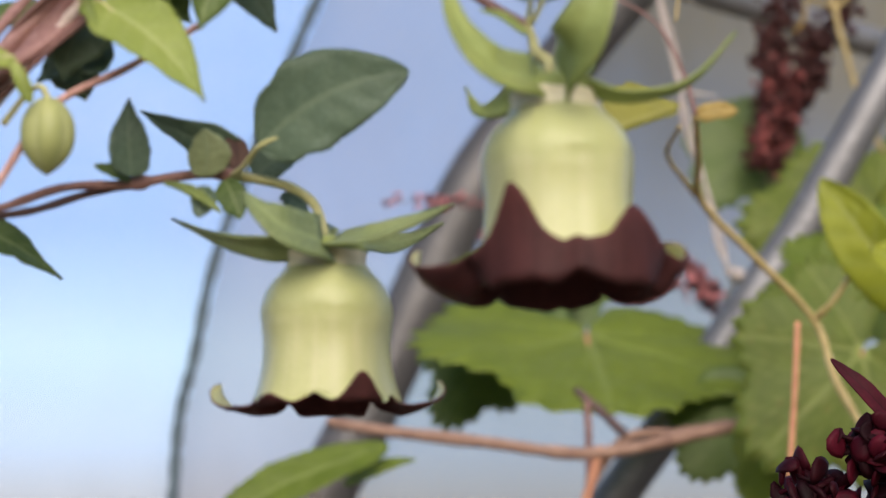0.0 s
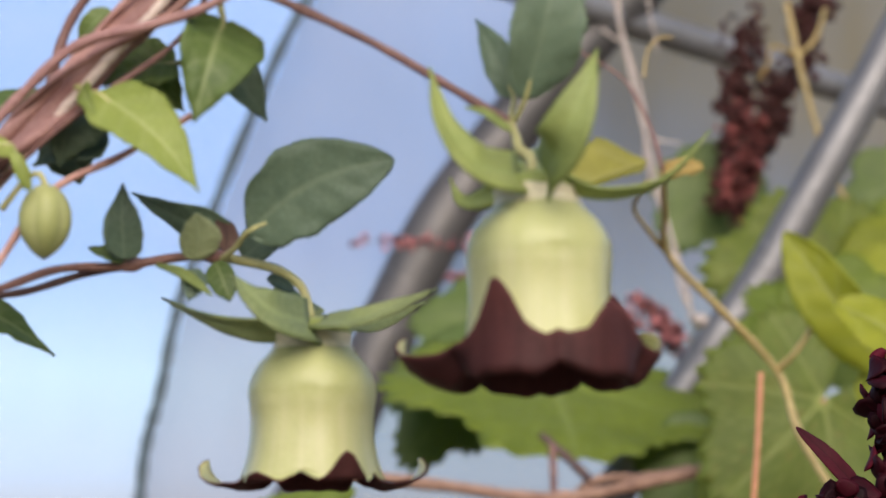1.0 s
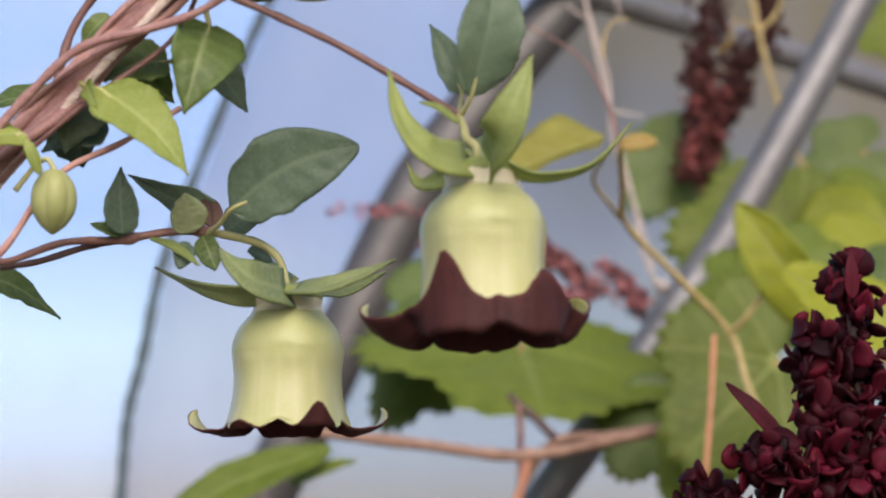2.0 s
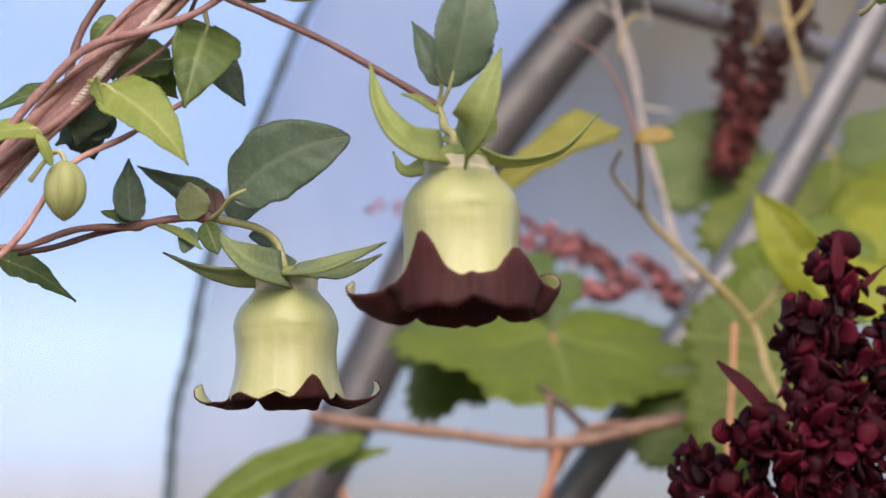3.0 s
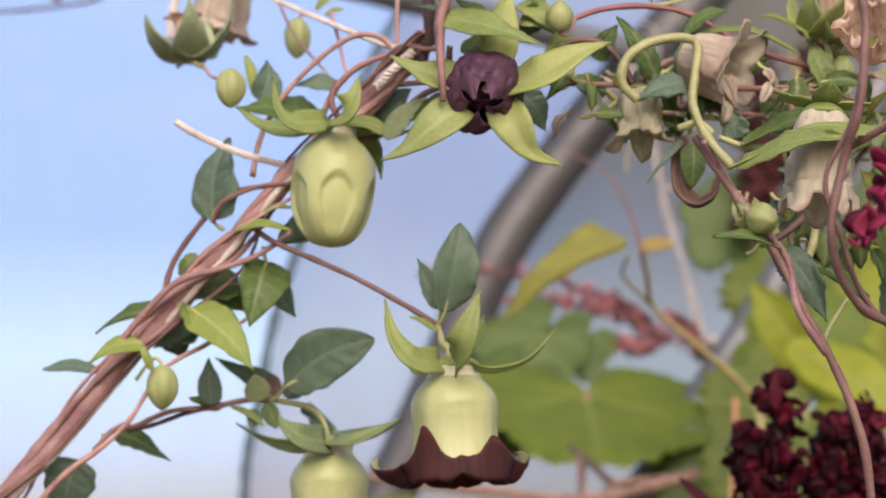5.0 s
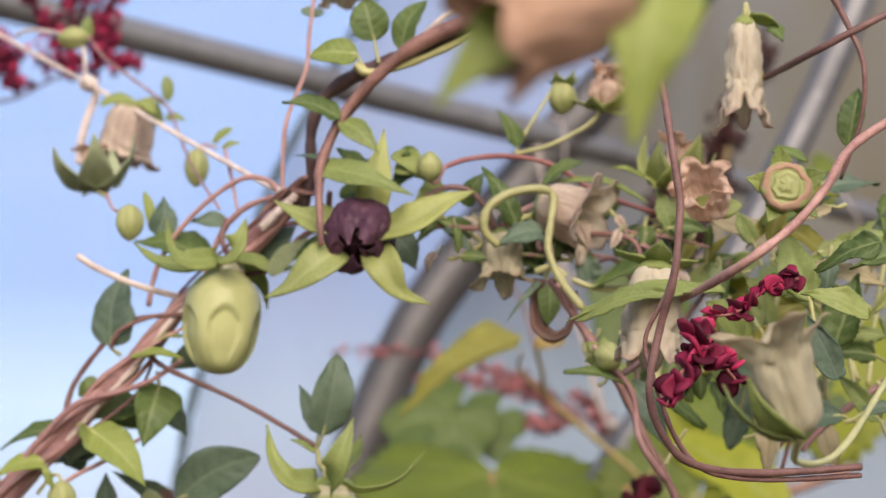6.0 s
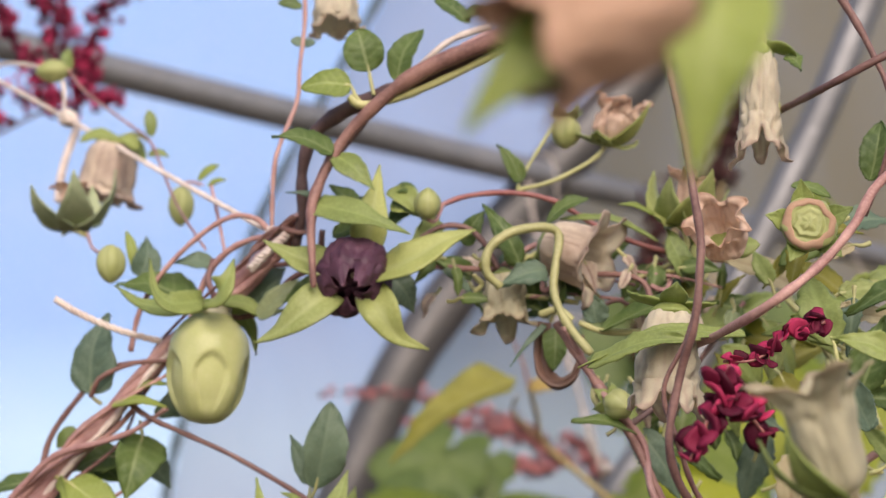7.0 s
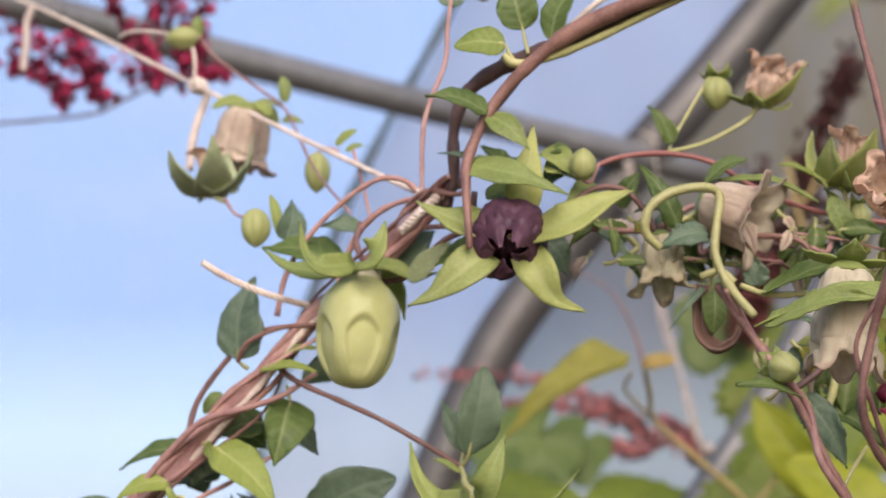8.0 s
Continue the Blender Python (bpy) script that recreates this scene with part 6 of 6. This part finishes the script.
topred = seed_plant("crimson_seed_head", "crimson drooping seed head in front of the steel purlin", [
    [(-0.2411, 1.1000, 2.0005), (-0.2244, 1.1000, 1.9643), (-0.2083, 1.1000, 1.9404), (-0.1961, 1.1000, 1.9167)],
    [(-0.2104, 1.1000, 2.0005), (-0.1942, 1.1000, 1.9764), (-0.1782, 1.1000, 1.9523), (-0.1738, 1.1000, 1.9325)],
    [(-0.2583, 1.1000, 1.9524), (-0.2461, 1.1000, 1.9325), (-0.2413, 1.1000, 1.9088)],
    [(-0.2231, 1.1000, 1.9285), (-0.1888, 1.1000, 1.9246), (-0.1527, 1.1000, 1.9265)],
    [(-0.2973, 1.1000, 1.9568), (-0.2744, 1.1000, 1.9450), (-0.2477, 1.1000, 1.9295), (-0.2320, 1.1000, 1.9063)],
    [(-0.2962, 1.1000, 1.9335), (-0.2697, 1.1000, 1.9218), (-0.2579, 1.1000, 1.9064)],
    [(-0.2134, 1.1000, 2.0076), (-0.2028, 1.1000, 1.9721), (-0.2056, 1.1000, 1.9448), (-0.2009, 1.1000, 1.9158)],
    [(-0.1532, 1.1000, 2.0074), (-0.1712, 1.1000, 1.9799), (-0.1816, 1.1000, 1.9525), (-0.1848, 1.1000, 1.9331)],
], 0.0147, 0.0037, 95, SEED_RED, STEM_DARK, 0.0008, 9)
stem(topred, [(-0.3049, 1.1000, 1.8932), (-0.2447, 1.1000, 1.8990), (-0.2224, 1.1000, 1.9088), (-0.1963, 1.1000, 1.9226)], 0.0012, STEM_DARK, name="stalk")
seed_plant("brown_red_seed_spray", "brownish red spray of round seeds across the arch pipe", [
    [(0.2253, 1.7200, 1.7338), (0.1550, 1.7200, 1.7722), (0.1006, 1.7200, 1.8026), (0.0349, 1.7200, 1.8166), (-0.0528, 1.7200, 1.8179)],
    [(0.1550, 1.7200, 1.7722), (0.1114, 1.7200, 1.7833), (0.0677, 1.7200, 1.7889), (0.0267, 1.7200, 1.7890)],
    [(0.2199, 1.7200, 1.7338), (0.2093, 1.7200, 1.7502), (0.1986, 1.7200, 1.7639), (0.1824, 1.7200, 1.7765)],
    [(0.1655, 1.7200, 1.7449), (0.1383, 1.7200, 1.7477), (0.1110, 1.7200, 1.7450)],
    [(0.1765, 1.7200, 1.7503), (0.1496, 1.7200, 1.7750), (0.1224, 1.7200, 1.7943)],
], 0.0131, 0.0033, 210, SEED_BROWN, STEM_DARK, 0.0008, 10)
seed_plant("dark_seed_head", "drooping dark brown seed head behind the grape leaves", [
    [(0.2853, 1.7500, 2.0182), (0.2752, 1.7500, 1.9667), (0.2701, 1.7500, 1.9261)],
    [(0.3406, 1.7500, 2.0510), (0.3353, 1.7500, 2.0198), (0.3349, 1.7500, 1.9839)],
    [(0.3150, 1.7500, 1.9782), (0.3048, 1.7500, 1.9423), (0.2947, 1.7500, 1.9117)],
    [(0.3784, 1.7500, 2.1365), (0.3717, 1.7500, 2.1103), (0.3570, 1.7500, 2.0814), (0.3443, 1.7500, 2.0555)],
], 0.0256, 0.0043, 260, SEED_BLACK, STEM_DARK, 0.0012, 12)
darkhead2 = seed_plant("dark_seed_head", "reddish brown hanging seed tassel behind the grape leaves", [
    [(0.2831, 1.7400, 1.9341), (0.2805, 1.7400, 1.8939), (0.2682, 1.7400, 1.8514)],
    [(0.2733, 1.7400, 1.9237), (0.2658, 1.7400, 1.8835), (0.2560, 1.7400, 1.8585)],
], 0.0217, 0.0042, 240, SEED_TASSEL, STEM_DARK, 0.0012, 13)

# ---- grape vine ----
grape = thing("grape_vine", "brown grape vine cane with broad toothed green leaves", "grape vine", (0.0816, 1.3000, 1.5860))
VEINS = [(0, 1.0, 34), (52, 0.84, 34), (-52, 0.84, 34), (108, 0.66, 44), (-108, 0.66, 44)]


def grape_leaf(at, tip, facing, mat, cup=0.12, seed=0, spread=1.0, stalk=None, jag=0.09, stalk_mat=PETIOLE, label=""):
    """A broad five-veined leaf with a toothed, lobed edge round its stalk."""
    at, tip = Vector(at), Vector(tip)
    ax = tip - at
    size = ax.length
    ax.normalize()
    f = Vector(facing).normalized()
    side = ax.cross(f).normalized()
    nor = side.cross(ax)
    if nor.dot(f) < 0:
        nor = -nor
    n, rings = 216, 12
    grid, veins = [], []
    for j in range(rings):
        row, vr = [], []
        for i in range(n + 1):
            th = -162 + 324 * i / n
            edge = max(l * (1 - 0.30 * min(1.6, abs(th - a) / w) ** 1.7) for a, l, w in VEINS)
            tooth = abs((th / 9.0 + seed) % 1.0 - 0.35)
            edge *= 1 + 0.10 * noise.noise(Vector((th * 0.03, seed, 0)))
            s = (j / (rings - 1)) ** 0.85
            r = size * edge * s * (1 + jag * (0.5 - tooth) * 2 * (s > 0.93))
            a = radians(th)
            x, y = math.cos(a) * r, math.sin(a) * r * spread
            near = min(abs(math.sin(radians(th - va))) * s + (9 if math.cos(radians(th - va)) < 0 else 0) for va, l, w in VEINS)
            main = max(0, 1 - near / 0.022) * (1 - 0.5 * s)
            rib = 0.0
            for va, l, w in VEINS:
                d = radians(th - va)
                if math.cos(d) > 0:
                    u, v = s * math.cos(d), s * abs(math.sin(d))
                    k = (u - v * 0.9) * 8
                    if v < 0.33 and u > 0.08:
                        rib = max(rib, 0.5 * max(0, 1 - abs(k - round(k)) * 9))
            vein = max(main, rib)
            z = -cup * size * (s * edge) ** 2 + 0.05 * size * noise.noise(Vector((x * 18, y * 18, seed))) + 0.02 * size * s * math.cos(radians(th) * 5) - 0.010 * size * vein
            row.append(at + ax * x + side * y + nor * z)
            vr.append(min(1, vein))
        grid.append(row)
        veins.append(vr)
    bm = sheet(bmesh.new(), grid, veins, 0.0004)
    ob = part("leaf", bm, mat, grape, label)
    if stalk is not None:
        part("leaf_stalk", tube([at, (at + Vector(stalk)) / 2, stalk], 0.0013), stalk_mat, ob)
    return ob


grape_leaf((0.0935, 1.4700, 1.6793), (0.0979, 1.3300, 1.6195), (0.08, -0.42, 0.9), GRAPE, 0.05, 1.0, 1.05, (0.0824, 1.3100, 1.5866))
grape_leaf((0.0623, 1.6200, 1.7441), (0.0112, 1.5800, 1.6919), (0.1, -0.8, 0.5), GRAPE_DARK, 0.12, 21.0, 0.8)
grape_leaf((0.1009, 1.6600, 1.7469), (0.0649, 1.6300, 1.7114), (0.1, -0.8, 0.4), GRAPE_DARK, 0.12, 22.0, 0.8)
grape_leaf((0.0368, 1.5200, 1.6881), (-0.0046, 1.4800, 1.6229), (0.1, -0.8, 0.4), GRAPE_DARK, 0.12, 2.0, 0.62)
grape_leaf((0.2383, 1.2800, 1.6457), (0.1759, 1.2600, 1.5840), (0.1, -0.95, 0.1), GRAPE_SPOT, 0.10, 3.0, 1.0, (0.2430, 1.3000, 1.6087))
grape_leaf((0.3285, 1.6200, 1.7900), (0.2237, 1.6000, 1.7769), (0.1, -0.95, 0.2), GRAPE_SPOT, 0.06, 4.0, 0.8)
grape_leaf((0.3657, 1.6600, 1.8192), (0.3843, 1.6200, 1.7461), (0.1, -0.9, 0.4), GRAPE, 0.08, 5.0, 1.1, (0.3314, 1.6500, 1.8656), stalk_mat=TENDRIL)
grape_leaf((0.4050, 1.7000, 1.8739), (0.3543, 1.7000, 1.8530), (0.1, -0.9, 0.3), GRAPE_DARK, 0.08, 6.0, 1.0, (0.4044, 1.7000, 1.8400))
grape_leaf((0.2737, 1.3800, 1.7078), (0.2040, 1.3400, 1.6890), (0.0, -0.8, 0.5), GRAPE, 0.12, 7.0, 0.8)
grape_leaf((0.2627, 1.7800, 1.8872), (0.2150, 1.7600, 1.8340), (0.0, -0.9, 0.2), GRAPE_DARK, 0.08, 8.0, 0.9)
grape_leaf((0.4001, 1.6000, 1.7930), (0.4060, 1.5500, 1.6977), (-0.1, -0.9, 0.3), GRAPE_YELLOW, 0.08, 9.0, 1.0)
grape_leaf((0.1859, 1.4000, 1.6208), (0.1494, 1.3800, 1.5814), (0.0, -0.9, 0.2), GRAPE_DARK, 0.08, 10.0, 0.9)
grape_leaf((0.2054, 1.3400, 1.5913), (0.1750, 1.3300, 1.5652), (0.0, -0.9, 0.2), GRAPE, 0.08, 11.0, 0.9)
grape_leaf((0.4302, 1.7500, 2.0024), (0.4496, 1.7500, 1.9723), (0.0, -0.9, 0.2), GRAPE, 0.08, 12.0, 1.0)
grape_leaf((0.2500, 1.3000, 1.7144), (0.2755, 1.2800, 1.6783), (0.0, -0.9, 0.3), GRAPE, 0.08, 13.0, 1.0)
grape_leaf((0.3807, 1.5000, 1.7469), (0.3510, 1.5000, 1.7324), (0.0, -0.8, 0.5), GRAPE_DARK, 0.08, 14.0, 1.0)
grape_leaf((0.3758, 1.5500, 1.7550), (0.3295, 1.5200, 1.7130), (0.0, -0.9, 0.3), GRAPE_YELLOW, 0.08, 15.0, 1.2)
for b, t, w, m, f in [
    ((0.2357, 1.1200, 1.6411), (0.1842, 1.1200, 1.7149), 0.0325, GRAPE_YELLOW, (-0.6, -0.7, 0.3)),
    ((0.2353, 1.1300, 1.6515), (0.2293, 1.1200, 1.6133), 0.0177, GRAPE_YELLOW, (-0.6, -0.7, 0.3)),
    ((0.1940, 1.0500, 1.6665), (0.2631, 1.0200, 1.6070), 0.0451, GRAPE_YELLOW, (0.3, -0.8, 0.5)),
    ((0.0968, 1.0000, 1.7221), (0.0215, 0.9900, 1.6717), 0.0367, GRAPE_OLIVE, (-0.3, -0.7, 0.6)),
    ((-0.0369, 1.2500, 1.5866), (-0.1512, 1.2200, 1.5232), 0.0299, GRAPE, (-0.2, -0.8, 0.5)),
    ((-0.0614, 1.2600, 1.5644), (-0.0210, 1.2500, 1.5780), 0.0133, GRAPE, (0, -0.7, 0.7)),
]:
    leaf(grape, b, t, w, m, facing=f, teeth=0.03, ny=40, bend=0.1, **({"shape": "wedge", "fold": 0.5} if m is GRAPE_OLIVE else {}))
leaf(grape, (0.1050, 1.0000, 1.7179), (0.1229, 1.0000, 1.7206), 0.0104, LEAF_DRY, label="small orange dried leaf", shape="round", fold=0.3, wave=0.3)
for pts, r, m, r1, nm in [
    ([(-0.0735, 1.3200, 1.6047), (-0.0451, 1.3100, 1.5994), (0.0174, 1.3000, 1.5921), (0.0816, 1.3000, 1.5860), (0.1424, 1.3000, 1.5977), (0.2143, 1.3100, 1.6159), (0.2774, 1.3200, 1.6385), (0.3672, 1.3400, 1.6712)], 0.0034, BARK, 0.0042, "cane"),
    ([(0.0794, 1.3000, 1.6178), (0.0805, 1.3000, 1.5860), (0.0812, 1.3100, 1.5417)], 0.0022, STEM_BROWN, 0.0020, "shoot"),
    ([(0.0731, 1.3100, 1.6249), (0.0891, 1.3100, 1.6112), (0.1033, 1.3100, 1.5976)], 0.0022, STEM_DARK, 0.0030, "shoot"),
    ([(0.0851, 1.3400, 1.5708), (0.1053, 1.3300, 1.5972), (0.1392, 1.3300, 1.6016), (0.1693, 1.3400, 1.6083)], 0.0030, BARK, 0.0026, "cane"),
    ([(0.2092, 1.1000, 1.5678), (0.1902, 1.1200, 1.6100), (0.1831, 1.1400, 1.6447), (0.1466, 1.1100, 1.6736), (0.1178, 1.0800, 1.6940), (0.1106, 1.0400, 1.7070), (0.1040, 1.0000, 1.7179)], 0.0022, TENDRIL, 0.0015, "shoot"),
    ([(0.1040, 1.0000, 1.7179), (0.1000, 1.0000, 1.7340), (0.0926, 1.0000, 1.7510), (0.0834, 1.0000, 1.7633), (0.0593, 1.0000, 1.7774)], 0.0011, STEM_BROWN, 0.0005, "shoot"),
    ([(0.1831, 1.1400, 1.6447), (0.1910, 1.1300, 1.6534), (0.2034, 1.1200, 1.6730)], 0.0017, TENDRIL, 0.0014, "tendril"),
    ([(0.1708, 1.1200, 1.6410), (0.1685, 1.1200, 1.6035), (0.1645, 1.1200, 1.5562)], 0.0016, PETIOLE, 0.0013, "leaf_stalk"),
    ([(0.1178, 1.0800, 1.6940), (0.1056, 1.0600, 1.7016), (0.0959, 1.0400, 1.7094), (0.0967, 1.0000, 1.7127)], 0.0014, TENDRIL, 0.0010, "leaf_stalk"),
    ([(0.0981, 1.0200, 1.7675), (0.1000, 1.0200, 1.7804), (0.1056, 1.0200, 1.7872), (0.1120, 1.0200, 1.7874)], 0.0008, TENDRIL, 0.0006, "tendril"),
    ([(0.2977, 1.6500, 2.0080), (0.3053, 1.6500, 1.9648), (0.3143, 1.6500, 1.9267), (0.3323, 1.6500, 1.8656), (0.3647, 1.6600, 1.8178)], 0.0028, TENDRIL, 0.0022, "shoot"),
    ([(0.3067, 1.6500, 1.9639), (0.3209, 1.6500, 1.9797), (0.3292, 1.6500, 2.0042)], 0.0018, TENDRIL, 0.0012, "tendril"),
    ([(0.3067, 1.6500, 1.9639), (0.2857, 1.6500, 1.9714), (0.2809, 1.6500, 1.9544), (0.2738, 1.6500, 1.9446)], 0.0012, LEAF_DRY, 0.0009, "tendril"),
    ([(-0.0522, 1.2800, 1.5561), (-0.0448, 1.2800, 1.5380), (-0.0231, 1.2800, 1.5165)], 0.0024, PETIOLE, 0.0024, "shoot"),
    ([(0.0873, 1.3000, 1.5901), (0.0759, 1.3000, 1.5533), (0.0500, 1.3000, 1.5167)], 0.0028, PETIOLE, 0.0028, "shoot"),
]:
    stem(grape, pts, r, m, r1, name=nm)

string = thing("white_string", "thin white double string with a knot tied at the brace pipe", "string", (0.1929, 1.4500, 1.7180))
for dx in (0.0, 0.004):
    pts = [Vector(p) + Vector((dx * (k % 3 - 1), 0.002 * k, 0)) for k, p in enumerate([(0.1352, 1.4400, 1.9539), (0.1379, 1.4400, 1.9205), (0.1499, 1.4400, 1.8670), (0.1609, 1.4400, 1.8222), (0.1722, 1.4400, 1.7780), (0.1802, 1.4400, 1.7381), (0.1913, 1.4400, 1.7165)])]
    stem(string, pts, 0.0014, STRING, name="strand")
stem(string, [(0.1580, 1.4400, 1.8418), (0.1680, 1.4400, 1.8396), (0.1793, 1.4400, 1.8383)], 0.0012, STRING, 0.0006, name="loose_end")
stem(string, [(0.1241, 1.4400, 1.9192), (0.1314, 1.4400, 1.9140), (0.1396, 1.4400, 1.9080)], 0.0010, STRING, 0.0006, name="loose_end")
stem(string, [(0.1945, 1.4600, 1.7195), (0.1920, 1.4700, 1.7129), (0.1895, 1.4800, 1.7040)], 0.0016, STRING, 0.0010, name="loose_end")
stem(string, [(0.3842, 1.4200, 1.9132), (0.3972, 1.4200, 1.8867), (0.4078, 1.4200, 1.8627), (0.4367, 1.4200, 1.8294)], 0.0008, STRING, 0.0005, name="loose_thread")
stem(string, [(0.1435, 1.4400, 1.9793), (0.1544, 1.4400, 1.9709), (0.1572, 1.4400, 1.9375), (0.1638, 1.4400, 1.9033)], 0.0009, STRING, 0.0006, name="loose_thread")
part("knot", lathe([(-5, 1), (-4, 4), (0, 5.5), (4, 4), (5, 1)], hang((0.1929, 1.4500, 1.7168), (0.3, -0.3, -1)), rough=1.5), STRING, string)
